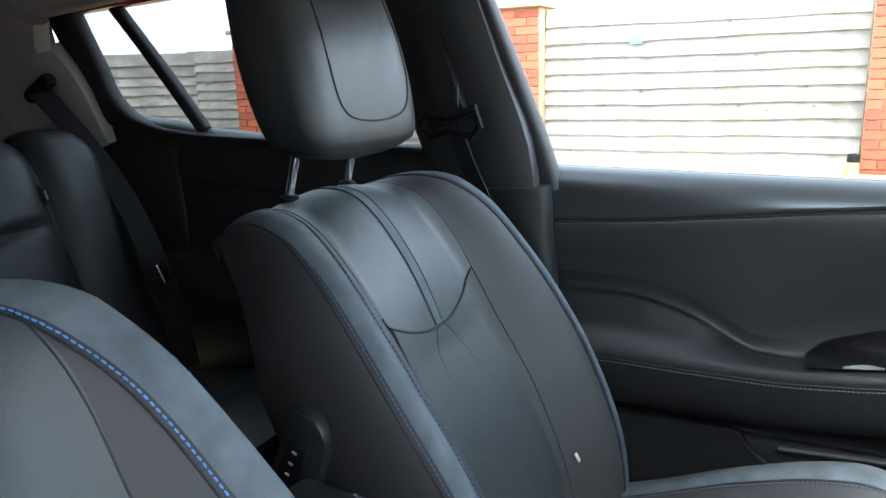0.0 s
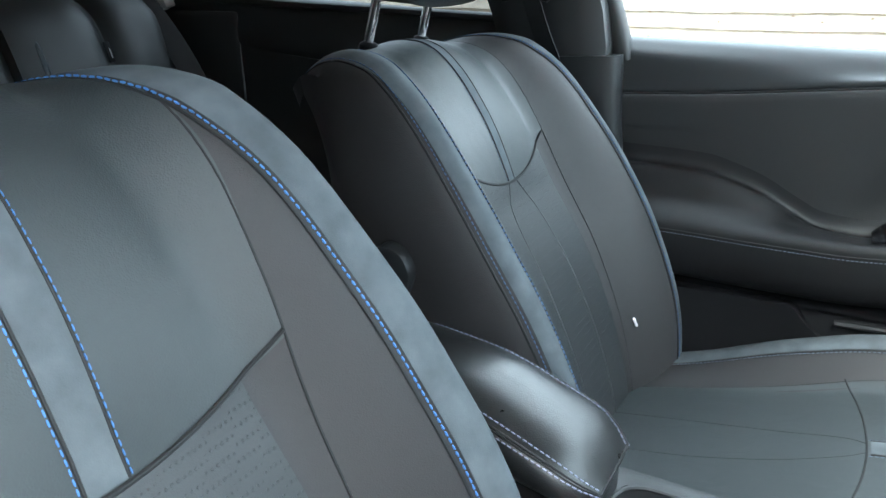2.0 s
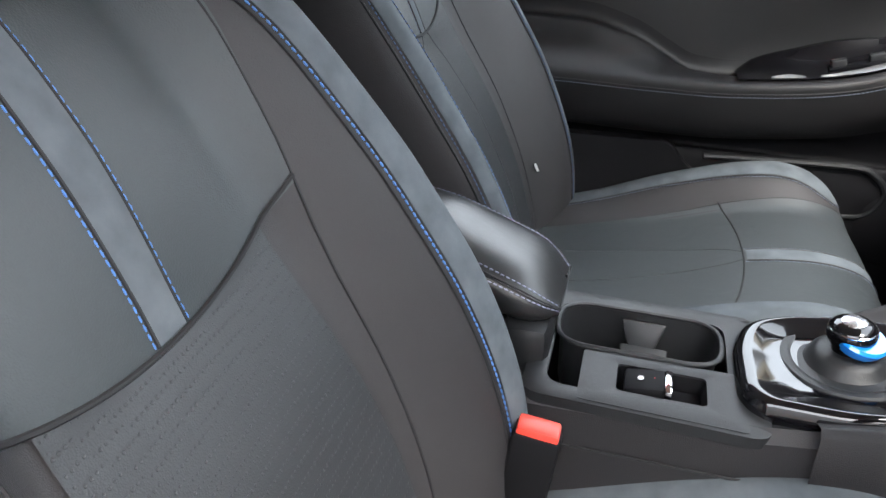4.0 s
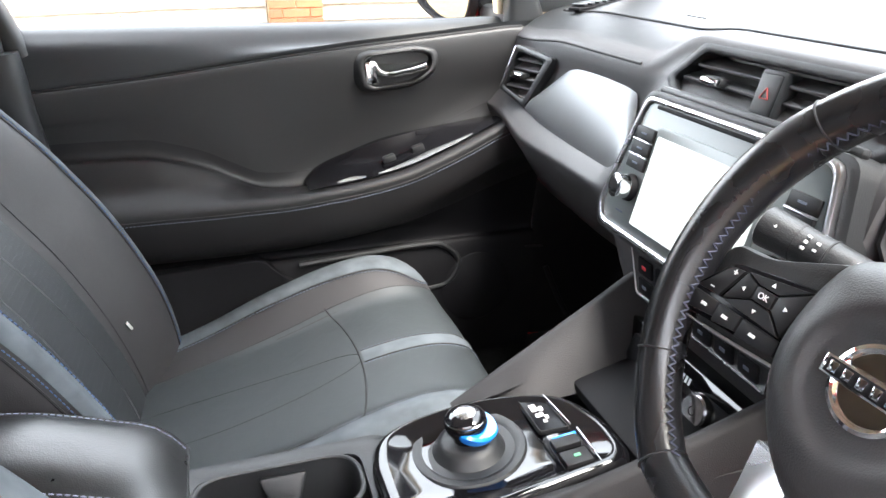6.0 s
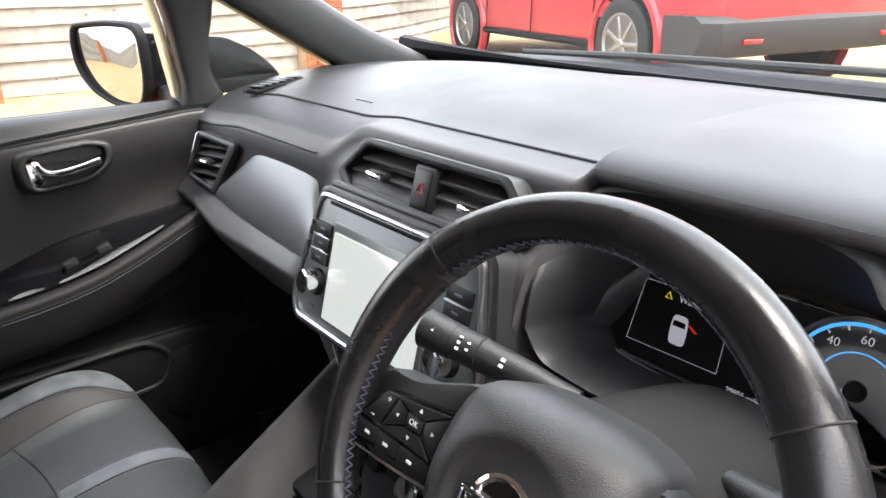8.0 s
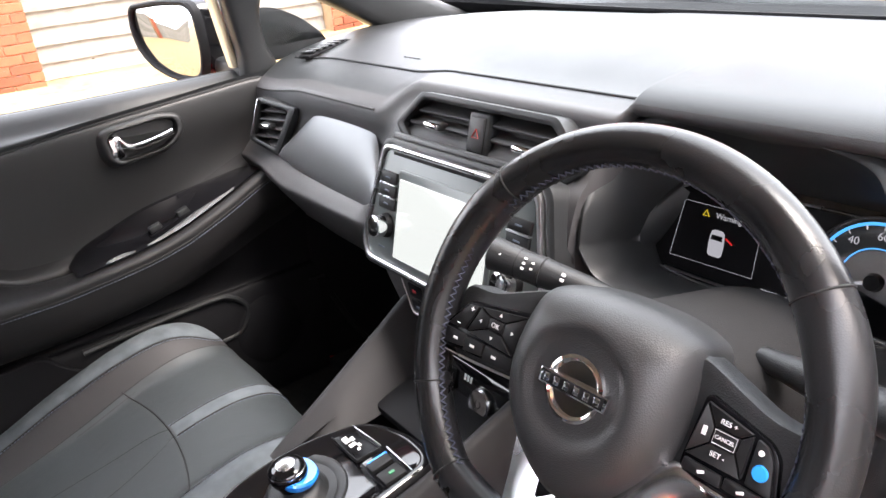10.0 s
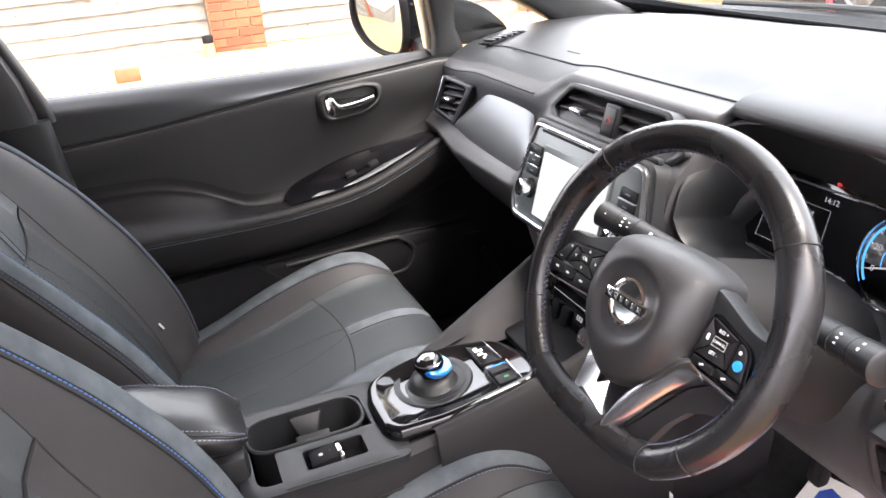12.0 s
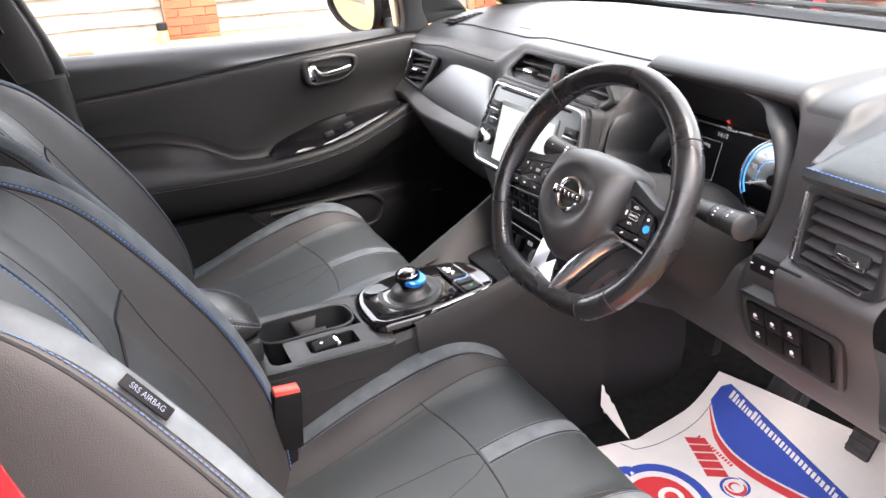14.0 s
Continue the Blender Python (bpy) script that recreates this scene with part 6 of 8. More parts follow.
# side spokes with key pads
PADS = {-1: [(-0.066, 0.0195), (-0.134, 0.0085), (-0.157, -0.020), (-0.161, -0.031), (-0.153, -0.0355), (-0.070, -0.030)],
        1: [(0.078, 0.022), (0.124, 0.009), (0.131, 0.002), (0.138, -0.030), (0.132, -0.034), (0.074, -0.031)]}
QUADS = {-1: [(-0.069, 0.0165), (-0.119, 0.0080), (-0.128, -0.0165), (-0.075, -0.0185)],
         1: [(0.114, 0.0100), (0.081, 0.0180), (0.0765, -0.0195), (0.1145, -0.0195)]}
CENTRES = {-1: (-0.099, -0.0015), 1: (0.0987, -0.0010)}
for sx in (-1, 1):
    def wound(pts):
        """The same outline, run anticlockwise."""
        area = sum(a[0] * b[1] - b[0] * a[1] for a, b in zip(pts, pts[1:] + pts[:1]))
        return pts if area > 0 else pts[::-1]
    part("side_spoke", plate(wound([(sx * x, y) for x, y in ((0.045, -0.046), (0.080, -0.039), (0.142, -0.043), (0.154, -0.030), (0.153, 0.020), (0.118, 0.021), (0.060, 0.044))]), 0.026, 0.007, wh @ Matrix.Translation((0, 0, -0.002)), 0.012), PLASTIC, wheel, "black plastic spoke")
    kp = part("key_pad", plate(wound(PADS[sx]), 0.010, 0.0015, wh @ Matrix.Translation((0, 0, 0.0035)), 0.006), SWITCHBLACK, wheel, "black multifunction key pad")
    mx, my = CENTRES[sx]
    hw, hh_ = (0.0085, 0.0052)
    Q = QUADS[sx]
    inner = [(mx + hw * sx * i, my + hh_ * j) for i, j in (((1, 1), (-1, 1), (-1, -1), (1, -1)) if sx > 0 else ((-1, 1), (1, 1), (1, -1), (-1, -1)))]
    for i in range(4):
        quad = [Q[i], Q[(i + 1) % 4], inner[(i + 1) % 4], inner[i]]
        g0 = (sum(q[0] for q in quad) / 4, sum(q[1] for q in quad) / 4)
        quad = [(g0[0] + (x - g0[0]) * 0.94, g0[1] + (y - g0[1]) * 0.91) for x, y in quad]
        part("key", plate(wound(quad), 0.004, 0.0008, wh @ Matrix.Translation((0, 0, 0.0062))), SWITCHKEY, kp)
        if sx < 0:
            tri_ = [(0.0019 * math.cos(radians(90 + 90 * i + 120 * j)), 0.0019 * math.sin(radians(90 + 90 * i + 120 * j))) for j in range(3)]
            part("key_mark", plate([Vector(q) for q in tri_], 0.0004, 0.0001, wh @ Matrix.Translation((g0[0], g0[1], 0.0067))), WHITEMARK, kp)
    part("centre_key", rbox((hw * 1.85, hh_ * 1.8, 0.005), 0.0008, wh @ Matrix.Translation((mx, my, 0.0042))), SWITCHKEY, kp)
    if sx < 0:
        lettering("key_lettering", "OK", 0.0058, wh @ Matrix.Translation((mx, my, 0.0069)), WHITEMARK, kp)
        part("volume_key", plate(wound([(-0.121, 0.0068), (-0.132, 0.0055), (-0.150, -0.0165), (-0.131, -0.0160)]), 0.004, 0.0008, wh @ Matrix.Translation((0, 0, 0.0062))), SWITCHKEY, kp)
        part("key_mark", rbox((0.0034, 0.0007, 0.0006), 0, wh @ Matrix.Translation((-0.127, 0.0032, 0.0066))), WHITEMARK, kp)
        part("key_mark", rbox((0.0007, 0.0034, 0.0006), 0, wh @ Matrix.Translation((-0.127, 0.0032, 0.0067))), WHITEMARK, kp)
        part("key_mark", rbox((0.0034, 0.0007, 0.0006), 0, wh @ Matrix.Translation((-0.138, -0.0125, 0.0066))), WHITEMARK, kp)
        for x0, x1, xm in ((-0.151, -0.128, -0.137), (-0.1265, -0.106, -0.117), (-0.1045, -0.073, -0.092)):
            part("key", plate(wound([(x0, -0.0195), (x1, -0.0195), (x1, -0.0300), (x0 + (0.002 if x0 < -0.15 else 0), -0.0325)]), 0.004, 0.0008, wh @ Matrix.Translation((0, 0, 0.0062)), 0.0015), SWITCHKEY, kp)
            part("key_mark", rbox((0.0052, 0.0022, 0.0006), 0.0002, wh @ Matrix.Translation((xm, -0.0255, 0.0066))), WHITEMARK, kp)
    else:
        for word, x, y, sz in (("CANCEL", mx, my, 0.0034), ("RES +", 0.0985, 0.0092, 0.0046), ("SET -", 0.0975, -0.0118, 0.0046)):
            lettering("key_lettering", word, sz, wh @ Matrix.Translation((x, y, 0.0069)), WHITEMARK, kp)
        made("key_outline", *tube_data([wh @ Vector((mx + hw * 0.86 * i, my + hh_ * 0.82 * j, 0.0068)) for i, j in ((1, 1), (-1, 1), (-1, -1), (1, -1))], 0.00025, 4, True), WHITEMARK, kp)
        part("key_mark", rbox((0.0030, 0.0060, 0.0006), 0.0004, wh @ Matrix.Translation((0.0850, -0.0005, 0.0067))), WHITEMARK, kp)
        part("key", plate(wound([(0.1165, 0.0090), (0.1235, 0.0068), (0.1290, 0.0000), (0.1335, -0.0215), (0.1170, -0.0200)]), 0.004, 0.0008, wh @ Matrix.Translation((0, 0, 0.0062)), 0.0015), SWITCHKEY, kp)
        part("key_mark", lathe([(0.0, 0.0005), (0.0017, 0.0005), (0.0019, 0.0)], wh @ Matrix.Translation((0.1210, 0.0020, 0.0063)), 12), WHITEMARK, kp)
        part("blue_key", lathe([(0.0, 0.0014), (0.0044, 0.0012), (0.0051, 0.0)], wh @ Matrix.Translation((0.1237, -0.0095, 0.0062)), 22), BLUEMARK, kp, "round blue assist key")
        for x0, x1, xm in ((0.0775, 0.1035, 0.091), (0.1055, 0.1325, 0.117)):
            part("key", plate(wound([(x0, -0.0215), (x1, -0.0225), (x1 + 0.0012, -0.0300), (x0, -0.0290)]), 0.004, 0.0008, wh @ Matrix.Translation((0, 0, 0.0062)), 0.0015), SWITCHKEY, kp)
            part("key_mark", rbox((0.0048, 0.0020, 0.0006), 0.0002, wh @ Matrix.Translation((xm, -0.0258, 0.0066)) @ pose(0, 0, 0, 0, 0, 25)), WHITEMARK, kp)
    ln = [(sx * 0.062, -0.0335), (sx * 0.080, -0.0335), (sx * 0.110, -0.0355), (sx * 0.140, -0.0385)] if sx > 0 else [(-0.062, -0.040), (-0.070, -0.0345), (-0.110, -0.0375), (-0.153, -0.0395), (-0.164, -0.034)]
    tube("silver_edge", [wh @ Vector((x, y, 0.0035)) for x, y in ln], 0.0021 if sx > 0 else 0.0011, SILVER, wheel, "bright edge below the keys")
# lower spoke: a satin silver fork with a dark gap between its arms
arm_l = [(-0.028, -0.070), (-0.030, -0.100), (-0.035, -0.146), (-0.031, -0.1515), (0.016, -0.1525), (0.0205, -0.149), (0.0215, -0.134), (0.0170, -0.112), (0.0150, -0.090), (0.002, -0.080), (-0.010, -0.070)]
lean_l = []
for x, y in arm_l:      # it falls away from the driver towards the hub
    z = -0.5 * (y + 0.152) + 0.35 * (x - 0.004)
    lean_l.append(Vector((x + z, y + 0.3 * z, 0.011 + z)))
mid_l = sum(lean_l, Vector()) / len(lean_l)
v, f = loft([[wm @ (q + Vector((0, 0, -0.014))) for q in lean_l], [wm @ (q + Vector((0, 0, -0.003))) for q in lean_l], [wm @ (q + (mid_l - q) * 0.05) for q in lean_l]])
fork = made("silver_spoke", v, f, SILVER, wheel, "satin silver lower spoke", 30)
inset = []
for x, y in rounded([(-0.026, -0.143), (0.008, -0.146), (0.012, -0.126), (-0.021, -0.118)], 0.006, 4):
    z = -0.5 * (y + 0.152) + 0.35 * (x - 0.004)
    inset.append(Vector((x + z, y + 0.3 * z, 0.0122 + z)))
v, f = loft([[wm @ (q + Vector((0, 0, -0.004))) for q in inset], [wm @ q for q in inset]])
made("spoke_inset", v, f, HUBSOFT, fork, "dark inset in the silver spoke", 30)
rows = []
top_e = catmull([(0.0195, -0.1515, 0.011), (0.0228, -0.126, 0.0125), (0.033, -0.096, 0.0125), (0.053, -0.061, 0.010), (0.076, -0.0315, 0.006), (0.100, -0.0365, 0.005)], 6)
low_e = catmull([(0.0210, -0.1530, 0.011), (0.0340, -0.134, 0.0105), (0.0500, -0.112, 0.009), (0.0693, -0.081, 0.006), (0.0870, -0.057, 0.003), (0.1060, -0.0440, 0.003)], 6)
for a, b in zip(top_e, low_e):
    w = (b - a)
    rows.append([a + Vector((0, 0, -0.016)), a + w * 0.02 + Vector((0, 0, -0.003)), a + w * 0.12, a + w * 0.35 + Vector((0, 0, 0.0022)), a + w * 0.60 + Vector((0, 0, 0.0018)), a + w * 0.88 + Vector((0, 0, -0.0015)), a + w * 0.99 + Vector((0, 0, -0.005)), b + Vector((0, 0, -0.018))])
v, f = loft([[wm @ q for q in r] for r in rows])
made("silver_spoke", v, f, SILVER, wheel, "satin silver lower spoke", 60)
under_o = [(0.026, -0.146), (0.052, -0.110), (0.086, -0.058), (0.106, -0.044), (0.146, -0.040), (0.150, -0.058), (0.118, -0.067), (0.096, -0.078), (0.080, -0.100), (0.068, -0.128), (0.052, -0.148)]
part("spoke_back", plate(under_o, 0.012, 0.003, wm @ Matrix.Translation((0, 0, -0.006))), LOWER, wheel, "dark plastic back of the spoke")
part("spoke_inner", plate([(-0.030, -0.142), (0.030, -0.142), (0.046, -0.085), (0.030, -0.060), (-0.030, -0.060)], 0.02, 0.004, wm @ Matrix.Translation((0, 0, -0.014)), 0.01), DARK, wheel)


# ---------------------------------------------------------------- centre console
con = thing("centre_console", "black centre console with cup holders and drive selector", "console", (-0.15, 0, 0.42))


def console_top(x):
    return lerped([(-0.42, 0.668), (-0.18, 0.674), (0.0, 0.70), (0.12, 0.73), (0.22, 0.74)], x)


# side walls
for s, yy in ((1, 0.088), (-1, -0.112)):
    rows = []
    for x in np.linspace(-0.62, 0.24, 30):
        w = yy + s * lerped([(-0.62, 0.0), (-0.1, 0.0), (0.24, 0.045)], x)
        zt = console_top(x) - 0.002
        rows.append([(x, w - s * 0.012, zt), (x, w, zt - 0.010), (x, w + s * 0.006, zt - 0.08), (x, w + s * 0.008, 0.54), (x, w + s * 0.012, 0.39)])
    v, f = loft(rows, False, False)
    made("side_panel", v, f, LOWER, con, "warm black console side panel")
    tube("panel_seam", [(x, yy + s * 0.0065, console_top(x) - 0.05 - 0.02 * (x + 0.4)) for x in np.linspace(-0.40, -0.12, 12)], 0.0014, SEAM, con)
# top deck built of strips round the wells
deck_z = 0.672


dm = axes((0, 0, deck_z), (1, 0, 0), (0, 1, 0))
part("deck_rim", ring_plate([(-0.400, -0.110), (-0.165, -0.116), (-0.165, 0.086), (-0.400, 0.086)], [(-0.378, -0.090), (-0.200, -0.090), (-0.200, 0.062), (-0.378, 0.062)], 0.014, dm, 0.02), PLASTIC, con, "black console deck")
well = []
cup_o = rounded([(-0.378, -0.024), (-0.205, -0.024), (-0.205, 0.060), (-0.378, 0.060)], 0.038, 6)
for s, z in ((1.0, 0.0), (0.97, -0.006), (0.94, -0.06), (0.90, -0.075), (0.02, -0.076)):
    well.append([(-0.2915 + (p.x + 0.2915) * s, 0.018 + (p.y - 0.018) * s, deck_z + z) for p in cup_o])
v, f = loft(well, True, False)
cup = made("cup_well", v, f, PLASTIC, con, "black double cup holder well")
rim_ = [(p.x, p.y, deck_z + 0.001) for p in cup_o]
tube("well_lip", rim_, 0.003, PLASTIC, con, "", 8, True)
for yy, w_ in ((0.052, 1), (-0.016, -1)):
    part("well_divider", plate([(-0.026, 0.0), (0.026, 0.0), (0.010, -0.045), (-0.010, -0.045)], 0.012, 0.003, axes((-0.285, yy, deck_z - 0.006), (1, 0, 0), (0, 0.55 * w_, 1)), 0.004), PLASTIC, cup, "black cup divider fin")
# parking brake recess
rec = []
ro = rounded([(-0.311, -0.087), (-0.220, -0.087), (-0.220, -0.040), (-0.311, -0.040)], 0.008, 4)
for s, z in ((1.0, 0.0), (0.96, -0.003), (0.92, -0.022), (0.02, -0.023)):
    rec.append([(-0.2655 + (p.x + 0.2655) * s, -0.0635 + (p.y + 0.0635) * s, deck_z + z) for p in ro])
v, f = loft(rec, True, False)
rc_ = made("brake_recess", v, f, DARK, con, "recess around the parking brake switch")
part("brake_recess_rim", ring_plate([(-0.345, -0.108), (-0.185, -0.112), (-0.185, -0.026), (-0.345, -0.026)], [(-0.309, -0.085), (-0.222, -0.085), (-0.222, -0.042), (-0.309, -0.042)], 0.004, dm @ Matrix.Translation((0, 0, 0.0015)), 0.006), PLASTIC, con)
pb = part("brake_switch", rbox((0.040, 0.034, 0.020), 0.004, Matrix.Translation((-0.281, -0.064, deck_z - 0.006)) @ pose(0, 0, 0, 0, -8, 0)), DARK, con, "black parking brake switch with a silver lip")
part("silver_lip", rbox((0.007, 0.036, 0.016), 0.002, Matrix.Translation((-0.259, -0.064, deck_z - 0.002))), CHROME, pb, "silver switch lip")
part("switch_symbol", lathe([(0.0, 0.0006), (0.0028, 0.0006), (0.0032, 0.0)], Matrix.Translation((-0.286, -0.065, deck_z + 0.0045)) @ pose(0, 0, 0, 0, -8, 0), 12), WHITEMARK, pb)
part("switch_lamp", rbox((0.004, 0.002, 0.001), 0, Matrix.Translation((-0.271, -0.062, deck_z + 0.0048))), PRED, pb)
# shoulder between the deck and the selector panel
part("deck_shoulder", rbox((0.24, 0.034, 0.034), 0.012, Matrix.Translation((-0.050, -0.093, 0.664)) @ pose(0, 0, 0, 0, -6, 0), 3), PLASTIC, con, "rounded black console shoulder")
# front tray below the dashboard
part("front_tray", rbox((0.14, 0.20, 0.02), 0.006, Matrix.Translation((0.14, -0.01, 0.70)) @ pose(0, 0, 0, 0, -12, 0)), DARK, con)
# armrest box
arm = thing("armrest", "black leather centre armrest lid with twin stitching", "armrest", (-0.5, 0, 0.42))
rings = []
for k in range(21):
    s = k / 20
    x = -0.66 + 0.285 * s
    e = (1 - max(0, (s - 0.86) / 0.14) ** 2.2 * 0.75)
    zc = keyed([(0, 0.772), (0.45, 0.762), (0.8, 0.738), (1, 0.722)], s)
    hh = 0.040 * e * keyed([(0, 1.0), (0.5, 0.95), (0.85, 0.72), (1, 0.5)], s)
    ww = 0.070 * (0.62 + 0.38 * e)
    yc = 0.012
    rings.append([(x, yc + ww * math.copysign(abs(math.cos(b)) ** 0.72, math.cos(b)), zc - 0.006 * s + hh * math.copysign(abs(math.sin(b)) ** 0.8, math.sin(b))) for b in np.linspace(0, 2 * math.pi, 32, endpoint=False)])
v, f = loft(rings)
lid = made("lid", v, f, LIDLEATHER, arm, "padded leather lid")


lid_rings = rings


def on_lid(k, b):
    """A place on the lid's skin: ring k, angle b."""
    ring = lid_rings[k]
    c = sum((Vector(q) for q in ring), Vector()) / len(ring)
    f_ = (b % (2 * math.pi)) / (2 * math.pi) * 32
    p = Vector(ring[int(f_) % 32]).lerp(Vector(ring[(int(f_) + 1) % 32]), f_ - int(f_))
    return p + (p - c).normalized() * 0.0008


def lid_line(turn):
    return [on_lid(k, math.pi + turn) for k in range(4, 21)] + [on_lid(k, 2 * math.pi - turn) for k in range(20, 3, -1)]


for turn in (-0.40, -0.74):
    v, f = stitches(lid_line(turn), r=0.0009)
    made("stitching", v, f, LILAC_THREAD, lid, "pale twin stitching")
tube("seam", lid_line(-0.57), 0.0016, SEAM, lid)
tube("seam", lid_line(-0.50), 0.0013, LIDLEATHER, lid)
part("box_body", rbox((0.28, 0.13, 0.25), 0.02, Matrix.Translation((-0.545, 0.010, 0.565))), LOWER, arm, "black console box body")
part("box_front", rbox((0.05, 0.13, 0.06), 0.015, Matrix.Translation((-0.405, 0.0, 0.68))), PLASTIC, arm)
# gear panel
gpm = axes((0, 0, 0.706), (1, 0, 0.10), (0, 1, 0))
gp_o = rounded([(-0.198, -0.066), (-0.182, -0.086), (-0.105, -0.098), (-0.020, -0.090), (0.062, -0.084), (0.066, -0.030), (0.050, 0.026), (0.028, 0.052), (-0.030, 0.074), (-0.090, 0.081), (-0.150, 0.074), (-0.188, 0.056), (-0.199, 0.015)], 0.024, 5)
gpc = Vector((-0.066, 0.003))
rings = []
for s, z in ((1.0, -0.040), (1.0, -0.022), (0.985, -0.012), (0.955, -0.0055), (0.92, -0.0025), (0.89, -0.002), (0.85, -0.0035), (0.78, -0.0065), (0.70, -0.0095), (0.62, -0.0115), (0.50, -0.013), (0.02, -0.0135)):
    rings.append([gpm @ Vector((gpc.x + (p.x - gpc.x) * s, gpc.y + (p.y - gpc.y) * s, z + 0.003)) for p in gp_o])
v, f = loft(rings)
pan = made("gear_panel", v, f, GLOSS, con, "piano black drive selector panel", 70)
gx = axes((-0.088, 0.010, 0.6865), (1, 0, 0.10), (0, 1, 0)) @ Matrix.Diagonal((0.96, 0.96, 0.95, 1))
part("selector_well", lathe([(0.066, 0.001), (0.064, 0.0035), (0.058, 0.0035), (0.052, 0.001), (0.048, -0.003), (0.040, 0.002), (0.036, 0.010), (0.028, 0.016), (0.0, 0.018)], gx, 40), PLASTIC, pan, "black ringed selector well")
sel = part("selector_knob", lathe([(0.016, 0.008), (0.018, 0.022), (0.023, 0.030), (0.0245, 0.038), (0.022, 0.046), (0.016, 0.050), (0.0, 0.051)], gx, 32), GLOSS, pan, "gloss black selector knob with a blue ring")
part("blue_ring", lathe([(0.0225, 0.024), (0.0262, 0.030), (0.0268, 0.035), (0.0245, 0.038)], gx @ pose(0, 0, 0, 8, 14, 0), 32), BLUEGLOSS, sel, "translucent blue ring")
part("chrome_arch", lathe([(0.0225, 0.0405), (0.0235, 0.0435), (0.0195, 0.0475), (0.0175, 0.0478)], gx, 32), CHROME, sel)
part("silver_cap", lathe([(0.0, 0.0535), (0.010, 0.053), (0.0125, 0.0515), (0.013, 0.049)], gx, 24), SILVER, sel, "silver knob cap")
g2 = axes((0, 0, 0.7035), (1, 0, 0.10), (0, 1, 0))
gp = part("gate_plate", plate([(-0.011, -0.006), (0.019, -0.010), (0.014, 0.050), (-0.012, 0.054)], 0.006, 0.001, g2, 0.004), SWITCHBLACK, pan, "gear position plate")
part("gate_frame", ring_plate([(-0.013, -0.008), (0.021, -0.012), (0.016, 0.052), (-0.014, 0.056)], [(-0.011, -0.006), (0.0185, -0.010), (0.0137, 0.050), (-0.012, 0.054)], 0.005, g2 @ Matrix.Translation((0, 0, 0.001)), 0.004), SWITCHKEY, pan)
for x, y, w_, h_ in ((-0.003, 0.034, 0.007, 0.012), (0.004, 0.030, 0.005, 0.007), (-0.001, 0.020, 0.009, 0.006), (0.005, 0.014, 0.004, 0.006), (0.001, 0.008, 0.004, 0.004)):
    part("gate_mark", rbox((w_, h_, 0.001), 0, g2 @ Matrix.Translation((x, y, 0.0006))), WHITEMARK, gp)
sw_o = [(-0.013, -0.076), (0.024, -0.078), (0.023, -0.018), (-0.014, -0.016)]
part("switch_recess", plate(sw_o, 0.006, 0.001, g2 @ Matrix.Translation((0, 0, 0.0005)), 0.004), SWITCHBLACK, pan, "black switch recess")
for y, h_ in ((-0.036, 0.016), (-0.062, 0.022)):
    part("mode_switch", rbox((0.030, h_, 0.008), 0.002, g2 @ Matrix.Translation((0.004, y, 0.002))), SWITCHKEY, pan, "black mode switch")
part("mode_lamp", rbox((0.013, 0.008, 0.002), 0.0005, g2 @ Matrix.Translation((-0.004, -0.024, 0.003))), LITWHITE, pan)
part("mode_lip", rbox((0.028, 0.004, 0.005), 0.0012, g2 @ Matrix.Translation((0.006, -0.028, 0.0035))), BLUEGLOSS, pan, "blue switch lip")
part("mode_mark", rbox((0.007, 0.004, 0.001), 0, g2 @ Matrix.Translation((0.005, -0.062, 0.0064))), LITGREEN, pan)
part("mode_edge", rbox((0.0022, 0.058, 0.003), 0.0008, g2 @ Matrix.Translation((0.0255, -0.047, 0.002)) @ pose(0, 0, 0, 0, 0, -1)), SILVER, pan, "bright switch edge")
part("gate_edge", rbox((0.0016, 0.060, 0.003), 0.0006, g2 @ Matrix.Translation((0.0195, 0.020, 0.002)) @ pose(0, 0, 0, 0, 0, 5)), SILVER, pan, "bright gate edge")
# wings that rise from the panel to the dashboard
for s, y0, y1 in ((1, 0.112, 0.150), (-1, -0.108, -0.150)):
    rows = []
    for k in range(25):
        q = k / 24
        x = -0.13 + (0.33 if s > 0 else 0.56) * q
        y_ = y0 + (y1 - y0) * q
        zt = (lerped([(0, 0.645), (0.20, 0.676), (0.8, 0.775), (1, 0.81)], q) if s > 0 else lerped([(0, 0.690), (0.12, 0.705), (0.33, 0.742), (0.6, 0.80), (0.7, 0.80), (1, 0.74)], q))
        rows.append([(x, y_ - s * (0.045 + 0.030 * q), 0.672 + 0.02 * q), (x, y_ - s * (0.026 + 0.02 * q), min(zt - 0.012, 0.684 + 0.05 * q)), (x, y_ - s * 0.008, zt - 0.003), (x, y_, zt), (x, y_ + s * 0.008, zt - 0.006), (x, y_ + s * 0.014, zt - 0.05), (x, y_ + s * (0.016 + 0.012 * q), 0.52), (x, y_ + s * (0.012 + 0.01 * q), 0.46), (x, y_ - s * 0.01, 0.39)])
    v, f = loft(rows, False, False)
    made("console_wing", v, f, LOWER, con, "warm black console side wing", 60)

# ---------------------------------------------------------------- passenger door
door = thing("passenger_door", "closed passenger door, black moulded trim with armrest", "car door", (-0.2, 0.72, 0.4), kind="structure")


def belt_z(x):
    return lerped([(-0.62, 1.070), (-0.43, 1.066), (-0.25, 1.062), (-0.09, 1.059), (0.32, 1.056)], x)


